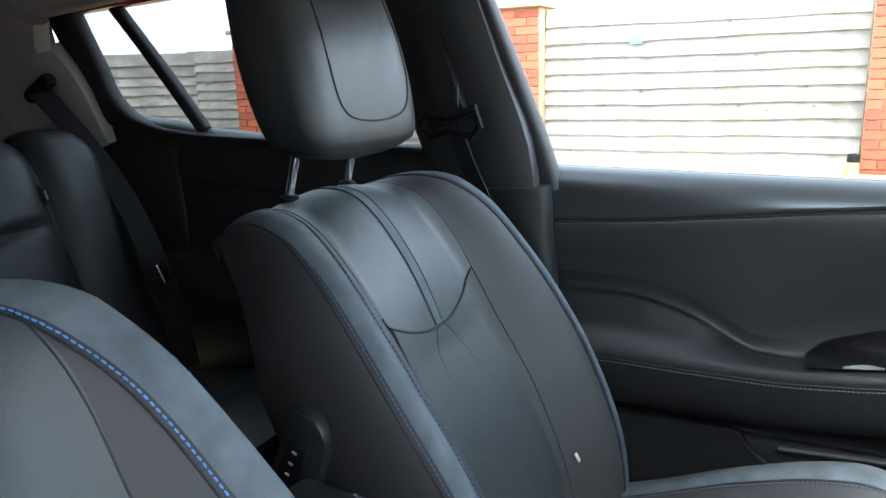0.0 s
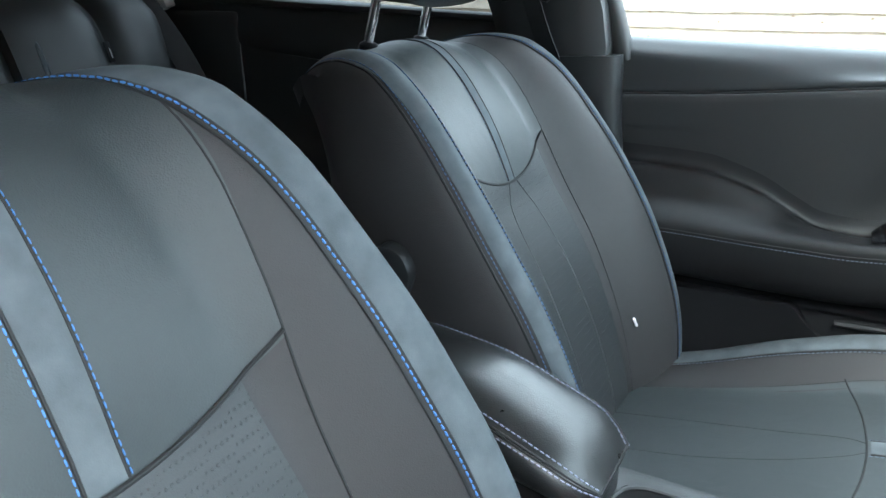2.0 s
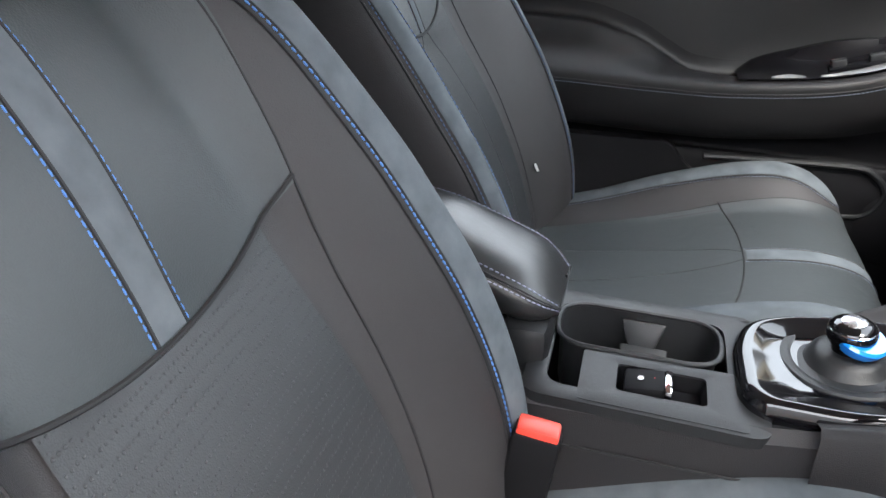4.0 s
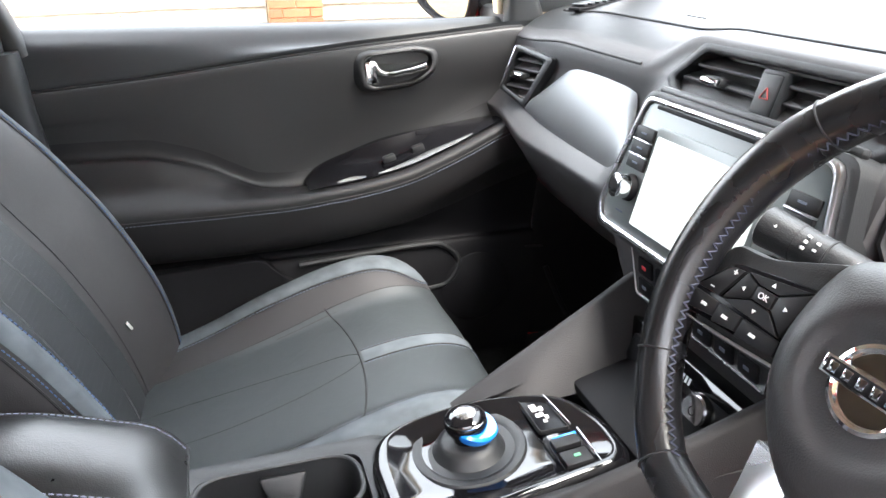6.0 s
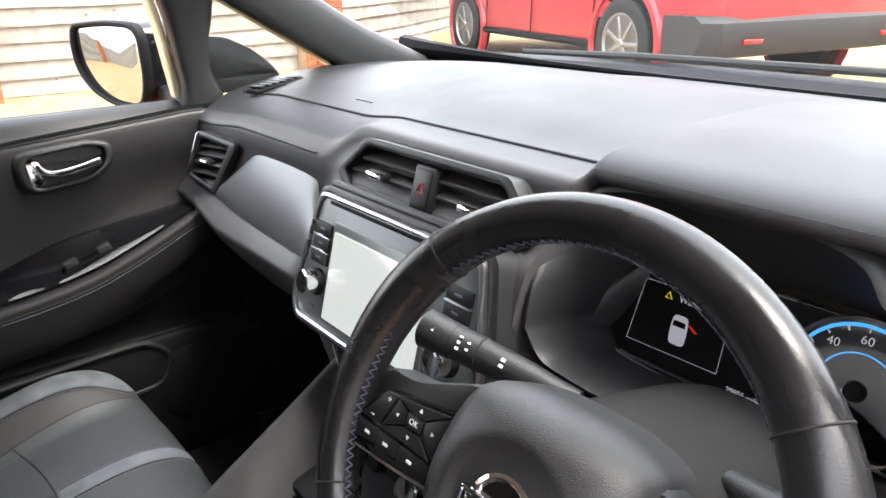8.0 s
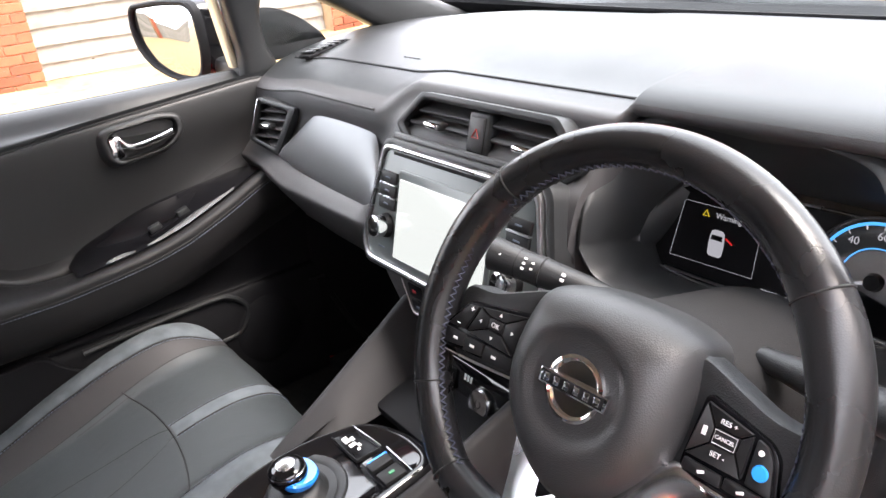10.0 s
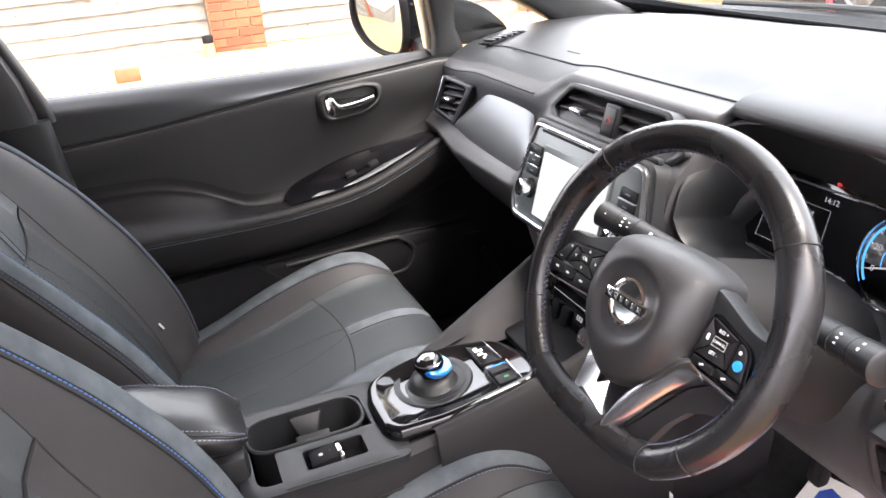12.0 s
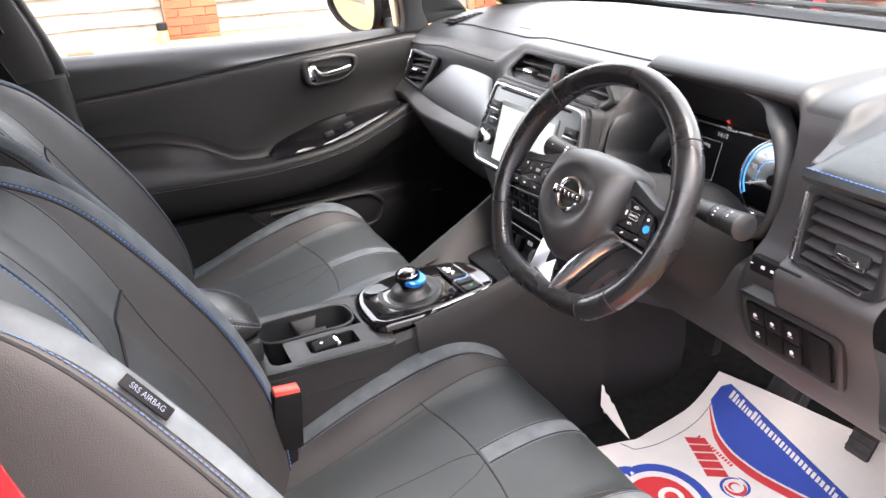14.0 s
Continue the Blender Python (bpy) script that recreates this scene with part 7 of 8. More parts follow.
def crease_z(x):
    return keyed([(-0.60, 0.975), (-0.42, 0.988), (-0.288, 1.001), (-0.17, 1.013), (-0.05, 1.024), (0.06, 1.032), (0.22, 1.044)], x)


def arm_z(x):
    return keyed([(-0.60, 0.793), (-0.458, 0.793), (-0.318, 0.791), (-0.226, 0.791), (-0.125, 0.798), (-0.05, 0.807), (0.011, 0.820), (0.06, 0.837), (0.11, 0.857), (0.17, 0.884), (0.26, 0.918)], x)


def door_profile(x):
    """The trim's section, from the glass down: padded sill, crease, panel, scoop, armrest, pocket."""
    zb, zc, za = belt_z(x), crease_z(x), arm_z(x)
    scoop = keyed([(-0.26, 0.0), (-0.08, 1.0), (0.12, 1.0), (0.24, 0.3)], x)      # hollow above the switch panel
    # top of the bolstered armrest: a raised pad at the rear that runs down into the shelf
    zs = keyed([(-0.60, 0.861), (-0.50, 0.860), (-0.43, 0.857), (-0.39, 0.848), (-0.34, 0.832), (-0.29, 0.807), (-0.24, 0.786), (-0.178, 0.781), (-0.10, 0.788), (0.0, 0.808), (0.10, 0.844), (0.27, 0.912)], x)
    h = zs - za
    return [(zb - 0.012, 0.778), (zb, 0.766), (zb - 0.003, 0.753), (zb - 0.012, 0.740), (zb - 0.032, 0.721), (zc + 0.010, 0.7055), (zc, 0.708), (zc - 0.006, 0.700), (zc - 0.05, 0.702),
            (zs + 0.055, 0.704 + 0.022 * scoop), (zs + 0.007, 0.7045 + 0.014 * scoop), (zs - 0.002, 0.696 - 0.14 * max(0.0, h - 0.005)), (za + h * 0.72, 0.686 - 0.22 * max(0.0, h - 0.005)), (za + h * 0.32, 0.660 - 0.06 * max(0.0, h - 0.005)), (za - 0.004, 0.620), (za - 0.020, 0.612), (za - 0.07, 0.618), (za - 0.105, 0.640),
            (min(za - 0.118, 0.69), 0.672), (0.655, 0.676), (0.648, 0.660), (0.58, 0.652), (0.45, 0.66), (0.36, 0.69)]


rows = []
for x in np.linspace(-0.60, 0.27, 88):
    rows.append([(x, p.x, p.z) for p in catmull([(y, 0, z) for z, y in door_profile(x)], 4)])
v, f = loft([r[:26] for r in rows], False, False)
upper = made("upper_trim", v, f, SOFT, door, "soft black upper door trim", 60)
v, f = loft([r[25:39] for r in rows], False, False)
made("middle_trim", v, f, DOORSOFT, door, "grained black middle door trim", 60)
# from here down the trim's colour is darkened to hold the shade
v, f = loft([r[38:70] for r in rows], False, False)
lower = made("armrest_trim", v, f, ARMSOFT, door, "black door armrest trim, darkened for shade", 60)
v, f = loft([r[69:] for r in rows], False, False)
made("lower_trim", v, f, DARK, door, "lower door trim, near-black for the shade below the armrest", 60)
# dark tube drawn as the shade in the moulded crease
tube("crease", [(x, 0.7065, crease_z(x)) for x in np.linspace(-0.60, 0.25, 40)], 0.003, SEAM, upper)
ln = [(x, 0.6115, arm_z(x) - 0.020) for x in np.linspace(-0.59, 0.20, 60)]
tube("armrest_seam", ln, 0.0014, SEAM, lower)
v, f = stitches([(x, y, z - 0.005) for x, y, z in ln])
made("armrest_stitching", v, f, GREY_THREAD, lower)
tube("window_seal", [(x, 0.773, belt_z(x) - 0.005) for x in np.linspace(-0.60, 0.24, 20)], 0.006, RUBBER, door, "black window seal")
part("outer_skin", rbox((0.95, 0.05, 0.75), 0.02, Matrix.Translation((-0.17, 0.83, 0.65))), BODYRED, door)
# inner handle in its dished surround
om = axes((0.010, 0.7, 0.982), (1, 0.02, 0.03), (0, 0.05, 1))
OV = [(-0.066, 0.026), (0.030, 0.030), (0.064, 0.022), (0.062, -0.004), (0.030, -0.024), (-0.060, -0.029)]
sur = rounded([(x * 1.20, y * 1.30) for x, y in OV], 0.030, 7)
bowl = rounded(OV, 0.022, 7)
dish = []
for src, k, z in ((0, 1.06, -0.004), (0, 1.0, 0.003), (0, 0.95, 0.0085), (0, 0.90, 0.0110), (1, 1.02, 0.0115), (1, 0.985, 0.0100), (1, 0.95, 0.0050), (1, 0.90, 0.0008), (1, 0.5, 0.0), (1, 0.02, 0.0)):
    dish.append([om @ Vector((p.x * k, p.y * k, z)) for p in (bowl if src else sur)])
v, f = loft(dish[:6], True, False)
made("handle_surround", v, f, DOORSOFT, door, "raised black handle surround", 60)
v, f = loft(dish[5:], True, False)
hd = made("handle_bowl", v, f, BOWL, door, "handle bowl with recess shade in its black", 60)
lever = [Vector((-0.044, 0.010, 0.010)), Vector((-0.036, -0.002, 0.014)), Vector((-0.020, -0.007, 0.016)), Vector((0.015, -0.005, 0.016)), Vector((0.050, 0.001, 0.014))]
tube("lever", [om @ p for p in catmull(lever, 5)], [0.0045 + 0.001 * math.sin(i) * 0 for i in range(21)], CHROME, hd, "chrome door lever", 10, False, 1.5)
part("lever_root", rbox((0.022, 0.040, 0.012), 0.005, om @ Matrix.Translation((-0.051, -0.002, 0.007))), CHROME, hd, "chrome lever root")
# window switch panel along the armrest
so = []
for x in np.linspace(-0.172, 0.19, 34):
    top_z = keyed([(-0.172, 0.787), (-0.166, 0.793), (-0.146, 0.811), (-0.085, 0.834), (-0.015, 0.855), (0.06, 0.866), (0.142, 0.875), (0.20, 0.882)], x)
    lo = arm_z(x) + 0.001
    so.append([(x, 0.630 + 0.072 * s_, lo + (max(top_z, lo - 0.012) - lo) * s_ ** 2.2) for s_ in (0, 0.2, 0.4, 0.6, 0.75, 0.88, 1.0)] + [(x, 0.716, top_z)])
v, f = loft(so, False, False)
swp = made("switch_panel", v, f, SWITCHBLACK, door, "gloss black window switch panel")
# pale satin strips stand in for the sky's reflection in the gloss panel
for x0, x1, wide in ((-0.048, 0.128, 0.019), (-0.122, -0.070, 0.008)):
    tr = [[(x, 0.629 + wide * w * s_, arm_z(x) + 0.0035 + 0.003 * math.sin(math.pi * s_) + 0.0035 * s_ * w) for s_ in (0, 0.25, 0.5, 0.75, 1)] for x, w in ((x, max(0.06, math.sin(math.pi * (x - x0) / (x1 - x0)))) for x in np.linspace(x0, x1, 24))]
    v, f = loft(tr, False, False)
    made("switch_glint", v, f, SATIN, swp, "sky reflection on the switch panel, drawn as a satin strip")
for x in (-0.020, 0.034):
    part("window_switch", rbox((0.024, 0.013, 0.018), 0.004, Matrix.Translation((x, 0.662, arm_z(x) + 0.014)) @ pose(0, 0, 0, 6, -16, 0)), PLASTIC, swp, "black window switch")
part("switch_bank", rbox((0.085, 0.022, 0.014), 0.004, Matrix.Translation((0.007, 0.664, arm_z(0.007) + 0.006)) @ pose(0, 0, 0, 6, -16, 0)), SWITCHBLACK, swp, "black switch bank")
# lower map pocket and loudspeaker bulge
pk = [(x, 0.655, z) for x, z in ((-0.199, 0.645), (-0.10, 0.650), (0.045, 0.655), (0.083, 0.645), (0.107, 0.618), (0.101, 0.588), (0.080, 0.566), (0.035, 0.560), (-0.06, 0.552))]
tube("pocket_edge", catmull(pk, 5), 0.006, PLASTIC, door, "black map pocket lip")
# pocket in near-black too, with the shade under the armrest in its colour
part("pocket_panel", plate([(-0.60, 0.660), (-0.262, 0.668), (-0.240, 0.640), (-0.205, 0.612), (-0.12, 0.590), (-0.10, 0.40), (-0.60, 0.40)], 0.02, 0.006, axes((0, 0.668, 0), (1, 0, 0), (0, 0, 1)) @ Matrix.Translation((0, 0, 0.022)), 0.02), DARK, door, "map pocket, near-black for the shade below the armrest")
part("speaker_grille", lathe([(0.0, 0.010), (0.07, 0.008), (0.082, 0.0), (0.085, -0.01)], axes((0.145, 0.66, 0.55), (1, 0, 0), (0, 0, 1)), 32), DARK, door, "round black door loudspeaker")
tube("cable_loom", catmull([(0.27, 0.60, 0.60), (0.30, 0.58, 0.52), (0.32, 0.55, 0.48)], 5), 0.006, DARK, door)
part("kick_mark", rbox((0.035, 0.004, 0.006), 0.001, axes((0.262, 0.640, 0.628), (1, -0.2, 0), (0, 0, 1))), SEAM, door)
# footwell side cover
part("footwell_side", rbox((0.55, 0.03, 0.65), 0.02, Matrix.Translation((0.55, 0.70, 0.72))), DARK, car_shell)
part("driver_footwell_side", rbox((0.50, 0.03, 0.50), 0.02, Matrix.Translation((0.55, -0.70, 0.66))), PLASTIC, car_shell)
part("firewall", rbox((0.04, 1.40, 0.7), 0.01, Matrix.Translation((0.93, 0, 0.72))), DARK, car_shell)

# rear passenger door trim
rdoor = thing("rear_door", "closed rear door with black moulded trim", "car door", (-1.2, 0.72, 0.4), kind="structure")
rows = []
for x in np.linspace(-1.68, -0.70, 40):
    zb = lerped([(-1.68, 1.165), (-1.50, 1.15), (-1.41, 1.135), (-1.25, 1.122), (-0.80, 1.098), (-0.70, 1.095)], x)
    rows.append([(x, p.x, p.z) for p in catmull([(y, 0, z) for z, y in ((zb - 0.01, 0.77), (zb, 0.755), (zb, 0.735), (zb - 0.015, 0.712), (zb - 0.07, 0.700), (zb - 0.115, 0.700), (zb - 0.12, 0.706), (zb - 0.13, 0.702), (0.90, 0.705), (0.84, 0.69), (0.80, 0.65), (0.76, 0.64), (0.70, 0.67), (0.55, 0.68), (0.38, 0.69))], 3)])
v, f = loft(rows, False, False)
made("trim", v, f, PLASTIC, rdoor, "black rear door trim")
part("outer_skin", rbox((1.0, 0.05, 0.75), 0.02, Matrix.Translation((-1.2, 0.83, 0.70))), BODYRED, rdoor)

# ---------------------------------------------------------------- driver's footwell
ped = thing("brake_pedal", "black ribbed rubber brake pedal in the footwell", "pedal", (0.52, -0.36, 0.47), group="pedals")
pm = axes((0.555, -0.335, 0.445), (0, -1, 0), (0.55, 0, 1))
part("pad", rbox((0.085, 0.055, 0.014), 0.006, pm), PEDALRUBBER, ped, "ribbed rubber pad")
for k in range(5):
    part("rib", rbox((0.006, 0.045, 0.004), 0.001, pm @ Matrix.Translation((-0.030 + 0.015 * k, 0, 0.008))), PEDALRUBBER, ped)
tube("arm", [(0.565, -0.335, 0.46), (0.62, -0.335, 0.58), (0.65, -0.335, 0.78)], 0.009, DARK, ped)
ac = thing("accelerator_pedal", "black ribbed accelerator pedal in the footwell", "pedal", (0.50, -0.53, 0.42), group="pedals")
pm = axes((0.49, -0.540, 0.525), (0, -1, 0), (0.45, 0, 1))
part("pad", rbox((0.044, 0.095, 0.012), 0.006, pm), PEDALRUBBER, ac)
for k in range(6):
    part("rib", rbox((0.040, 0.004, 0.003), 0.001, pm @ Matrix.Translation((0, -0.036 + 0.014 * k, 0.007))), PEDALRUBBER, ac)
tube("arm", [(0.51, -0.535, 0.55), (0.60, -0.53, 0.68)], 0.009, DARK, ac)
# printed paper floor mat
mat_thing = thing("paper_floor_mat", "white paper floor mat printed in blue and red", "floor mat", (0.34, -0.38, 0.40))


def mat_place(a, b, lift=0.0):
    """Over the paper: a from the seat to the pedals, b from the tunnel to the sill."""
    o, ea, eb = Vector((0.165, -0.285, 0)), Vector((0.345, 0.075, 0)), Vector((0.055, -0.345, 0))
    p = o + ea * a + eb * b
    z = 0.398 + 0.045 * max(0, (p.x - 0.40) / 0.12) ** 1.6 + 0.004 * math.sin(7 * a + 4 * b) + 0.07 * max(0, 0.22 - a - b * 1.6) ** 1.0 * (1 if a < 0.25 else 0) * 2.2
    return Vector((p.x, p.y, z + lift))


def on_mat(pts, material, name, lift=0.0012, parent=mat_thing):
    """A printed patch: an outline on the paper, filled as a fan of strips."""
    c = sum((Vector(p) for p in pts), Vector((0, 0))) / len(pts)
    rings = [[mat_place(c.x + (p[0] - c.x) * s, c.y + (p[1] - c.y) * s, lift) for p in pts] for s in (1, 0.75, 0.5, 0.25, 0.01)]
    v, f = loft(rings, True, False)
    return made(name, v, f, material, parent)


v, f = loft([[mat_place(a, b) for b in np.linspace(-0.02, 1.25, 30)] for a in np.linspace(-0.4, 1, 32)], False, False)
sheet_ob = made("paper", v, f, PAPER, mat_thing, "creased white paper sheet")


def blue_top(b):
    return 0.99 - 0.33 * b


def blue_low(b):
    return keyed([(0.05, 0.83), (0.15, 0.73), (0.25, 0.645), (0.40, 0.58), (0.57, 0.558), (0.79, 0.57), (1.0, 0.59), (1.25, 0.60)], b)


def strip(lo, hi, b0, b1, material, name, lift=0.0012, n=30, label=""):
    """A printed strip between two lines over the paper."""
    rows = []
    for k in range(n + 1):
        b = b0 + (b1 - b0) * k / n
        rows.append([mat_place(lo(b) + (hi(b) - lo(b)) * s, b, lift) for s in (0, 0.33, 0.66, 1)])
    v, f = loft(rows, False, False)
    return made(name, v, f, material, mat_thing, label)


strip(blue_low, lambda b: max(blue_low(b), blue_top(b) - 0.05 * max(0.0, 1 - (b - 0.05) / 0.05) ** 2), 0.05, 1.25, PBLUE, "blue_print_band", label="blue printed band")
strip(lambda b: blue_low(b) - keyed([(0.07, 0.02), (0.3, 0.055), (0.5, 0.065), (1.2, 0.07)], b), lambda b: blue_low(b) - 0.014, 0.07, 1.25, PRED, "red_print_band", label="red printed line")
# a line of small white print along the blue band, as plain bars
random.seed(5)
b = 0.13
while b < 1.15:
    wd = random.choice((0.012, 0.018, 0.020, 0.022))
    hi_ = random.choice((0.034, 0.034, 0.048))
    strip(lambda q, h=0.0: 0.945 - 0.33 * q - 0.02, lambda q, h=hi_: 0.945 - 0.33 * q - 0.02 + h, b, b + wd, PAPER, "white_bar", 0.0022, 2)
    b += wd + 0.009
# red word and small line, as plain slanted bars
for k in range(5):
    f0 = k / 5
    a0, b0 = 0.485 - 0.165 * f0, 0.125 + 0.27 * f0
    on_mat([(a0, b0), (a0 + 0.085, b0 + 0.075), (a0 + 0.085 - 0.026, b0 + 0.075 + 0.045), (a0 - 0.026, b0 + 0.045)], PRED, "red_word_bar")
for k in range(13):
    f0 = k / 13
    a0, b0 = 0.545 - 0.065 * f0, 0.165 + 0.265 * f0
    on_mat([(a0, b0), (a0 + 0.022, b0 + 0.003), (a0 + 0.020, b0 + 0.015), (a0 - 0.002, b0 + 0.012)], PRED, "red_small_bar")


def ring_on(ca, cb, r, w, material, name, t0=0, t1=360, lift=0.0014):
    rows = []
    for k in range(41):
        a = radians(t0 + (t1 - t0) * k / 40)
        e = 0.35 + 0.65 * math.sin(math.pi * k / 40) if abs(t1 - t0) < 360 else 1.0
        rows.append([mat_place(ca + rr * math.cos(a), cb + rr * math.sin(a), lift) for rr in (r - w * e / 2, r + w * e / 2)])
    v, f = loft(rows, False, False)
    return made(name, v, f, material, mat_thing)


ring_on(0.375, 0.520, 0.050, 0.022, PRED, "red_swirl", 20, 230)
ring_on(0.375, 0.520, 0.028, 0.014, PRED, "red_swirl", 160, 380)
ring_on(0.370, 0.525, 0.070, 0.016, PBLUE, "blue_swirl", 150, 340)
ring_on(0.378, 0.515, 0.070, 0.014, PBLUE, "blue_swirl", -20, 120)
ring_on(-0.02, 0.36, 0.245, 0.055, PBLUE, "blue_ring_print")
on_mat([(-0.02 + 0.18 * math.cos(a), 0.36 + 0.18 * math.sin(a)) for a in np.linspace(0, 2 * math.pi, 28, endpoint=False)], PRED, "red_disc_print")
ring_on(0.05, 0.37, 0.05, 0.03, PAPER, "white_ring_print", lift=0.0024)
tube("grey_line", [mat_place(a, b_, 0.0014) for a, b_ in ((p.x, p.y) for p in catmull([(0.10, -0.01, 0), (0.28, 0.07, 0), (0.50, 0.09, 0), (0.66, 0.085, 0), (0.81, 0.07, 0)], 8))], 0.0007, GREY_THREAD, mat_thing)
# the lifted corner towards the tunnel
cor = []
for k in range(9):
    q = k / 8
    a_ = Vector((0.14, -0.20)).lerp(Vector((0.275, -0.315)), q)
    b_ = Vector((0.19, -0.02)).lerp(Vector((0.278, -0.312)), q ** 0.8)
    cor.append([mat_place(*a_.lerp(b_, w), 0.002 + 0.018 * q * q - 0.004 * math.sin(math.pi * w) * (1 - q)) for w in np.linspace(0, 1, 6)])
v, f = loft(cor, False, False)
made("curled_corner", v, f, PAPER, mat_thing, "curled paper corner")

# ---------------------------------------------------------------- outside
ground = []
for x in np.concatenate((np.linspace(-400, -16, 8), np.linspace(-14, 16, 31), np.linspace(18, 400, 8))):
    row = []
    for y in np.concatenate((np.linspace(-400, -6, 8), np.linspace(-4, 12, 33), np.linspace(14, 400, 8))):
        z = max(keyed([(1.2, 0.0), (5.6, 0.36), (6.2, 0.415), (9, 0.5)], y), keyed([(2.0, 0.0), (3.6, 0.40), (9, 0.42)], x)) if -16 < x < 16 else 0.3
        row.append((x, y, z + 0.01 * math.sin(x * 3.1 + y * 2.3) * (1 if abs(x) < 16 and 0 < y < 9 else 0)))
    ground.append(row)
v, f = loft(ground, False, False)
gr = made("ground", v, f, GRAVEL, None)
tagged(gr, "sandy gravel ground of the yard", "ground", kind="structure")


def brick_pillar(x0, x1, y_face, z0, z1, cap, group="brick pillars"):
    p = thing("brick_pillar", "orange brick pillar between timber fence panels", "brick pillar", ((x0 + x1) / 2, y_face + 0.2, z0), group=group)
    w = x1 - x0
    core = part("mortar_core", rbox((w - 0.016, 0.40, z1 - z0), 0.002, Matrix.Translation(((x0 + x1) / 2, y_face + 0.208, (z0 + z1) / 2))), MORTAR, p, "pale mortar joints")
    nb = max(2, round(w / 0.225))
    bl = w / nb
    shared = {}
    row = 0
    z = z0 + 0.005
    while z + 0.065 < z1 + 0.01:
        off = 0 if row % 2 == 0 else bl / 2
        xs = [x0 + off + bl * k for k in range(nb + 1)]
        if off:
            xs = [x0] + xs
        xs = [q for q in xs if q < x1 - 0.01]
        for a, b in zip(xs, xs[1:] + [x1]):
            L = round(b - a - 0.010, 4)
            if L not in shared:
                bm = rbox((L, 0.02, 0.065), 0.003, None, 1)
                me = bpy.data.meshes.new("brick")
                bm.to_mesh(me)
                bm.free()
                me.materials.append(BRICK)
                shared[L] = me
            br = new("brick", shared[L])
            br.matrix_basis = Matrix.Translation(((a + b) / 2, y_face + random.uniform(-0.002, 0.002), z + 0.0325))
            under(br, p)
        z += 0.075
        row += 1
    if cap:
        part("coping", rbox((w + 0.06, 0.52, 0.05), 0.008, Matrix.Translation(((x0 + x1) / 2, y_face + 0.2, z1 + 0.025))), MORTAR, p, "grey concrete coping")
    return p


def fence_panel(pa, pb, z0, z1, step, label):
    """Overlapping horizontal boards between two places."""
    pa, pb = Vector((*pa, 0)), Vector((*pb, 0))
    d = pb - pa
    L = d.length
    fnc = thing("fence_panel", label, "fence", ((pa + pb) / 2 + Vector((0, 0, z0))), group="timber fence panels")
    base = axes((pa + pb) / 2, d, (0, 0, 1))
    n = int((z1 - z0) / step)
    meshes = []
    for k in range(3):
        # a feather-edged board with a wavy lower edge
        vs, fs = [], []
        m = 14
        for i in range(m + 1):
            x = -L / 2 + L * i / m
            wob = 0.003 * math.sin(i * 1.7 + k * 2.1) + 0.004 * math.sin(i * 0.6 + k)
            vs += [(x, wob, 0.034), (x, step + 0.025, 0.008), (x, step + 0.025, 0.0), (x, wob, 0.0)]
        for i in range(m):
            o = i * 4
            for a, b in ((0, 1), (1, 2), (2, 3), (3, 0)):
                fs.append((o + a, o + b, o + 4 + b, o + 4 + a))
        fs += [(0, 1, 2, 3), (m * 4, m * 4 + 1, m * 4 + 2, m * 4 + 3)]
        me = bpy.data.meshes.new("board")
        me.from_pydata(vs, [], fs)
        me.materials.append(BOARD)
        meshes.append(me)
    for k in range(n):
        b = new("board", meshes[k % 3])
        tilt = random.uniform(-0.35, 0.35)
        b.matrix_basis = base @ Matrix.Translation((0, z0 + k * step, -random.uniform(0, 0.004))) @ pose(0, 0, 0, 0, 0, tilt)
        under(b, fnc)
    for s in (-1, 1):
        part("post", rbox((0.09, 0.09, z1 - z0 - 0.06), 0.006, base @ Matrix.Translation((s * (L / 2 - 0.05), (z0 + z1) / 2, -0.06)) @ pose(0, 0, 0, 90, 0, 0)), BOARD, fnc)
    # knots in the boards
    for k in range(26):
        x, z = random.uniform(-L / 2 + 0.1, L / 2 - 0.1), random.uniform(z0 + 0.1, z1 - 0.1)
        part("knot", lathe([(0.0, 0.002), (0.007, 0.002), (0.009, -0.004)], base @ Matrix.Translation((x, z, 0.0265)) @ Matrix.Diagonal((1.4, 0.8, 1, 1)), 10), KNOT, fnc)
    return fnc


KNOT = mat("dark_knot", (0.10, 0.07, 0.045), 0.9)
FY = 6.15
for x0, x1, top, cap in ((-5.95, -5.45, 1.72, True), (-2.87, -2.42, 1.80, True), (0.16, 0.62, 1.95, True), (3.22, 3.66, 2.0, True)):
    brick_pillar(x0, x1, 5.95, 0.36, top, cap)
fence_panel((-6.70, FY), (-5.95, FY), 0.40, 1.62, 0.105, "grey timber fence panel with overlapping boards")
fence_panel((-5.45, FY), (-2.87, FY), 0.40, 1.70, 0.105, "grey timber fence panel with overlapping boards")
for xa, xb, top in ((-2.42, 0.16, 1.80), (0.62, 3.22, 1.85)):
    fence_panel((xa, FY), (xb, FY), 0.40, top, 0.135, "weathered grey timber fence panel with overlapping boards")
fence_panel((3.66, FY), (9.5, 9.95), 0.40, 2.0, 0.135, "weathered grey timber fence panel beside the red car")
fence_panel((-10.2, 4.0), (-6.70, FY), 0.40, 1.62, 0.115, "grey timber fence panel at the yard's corner")
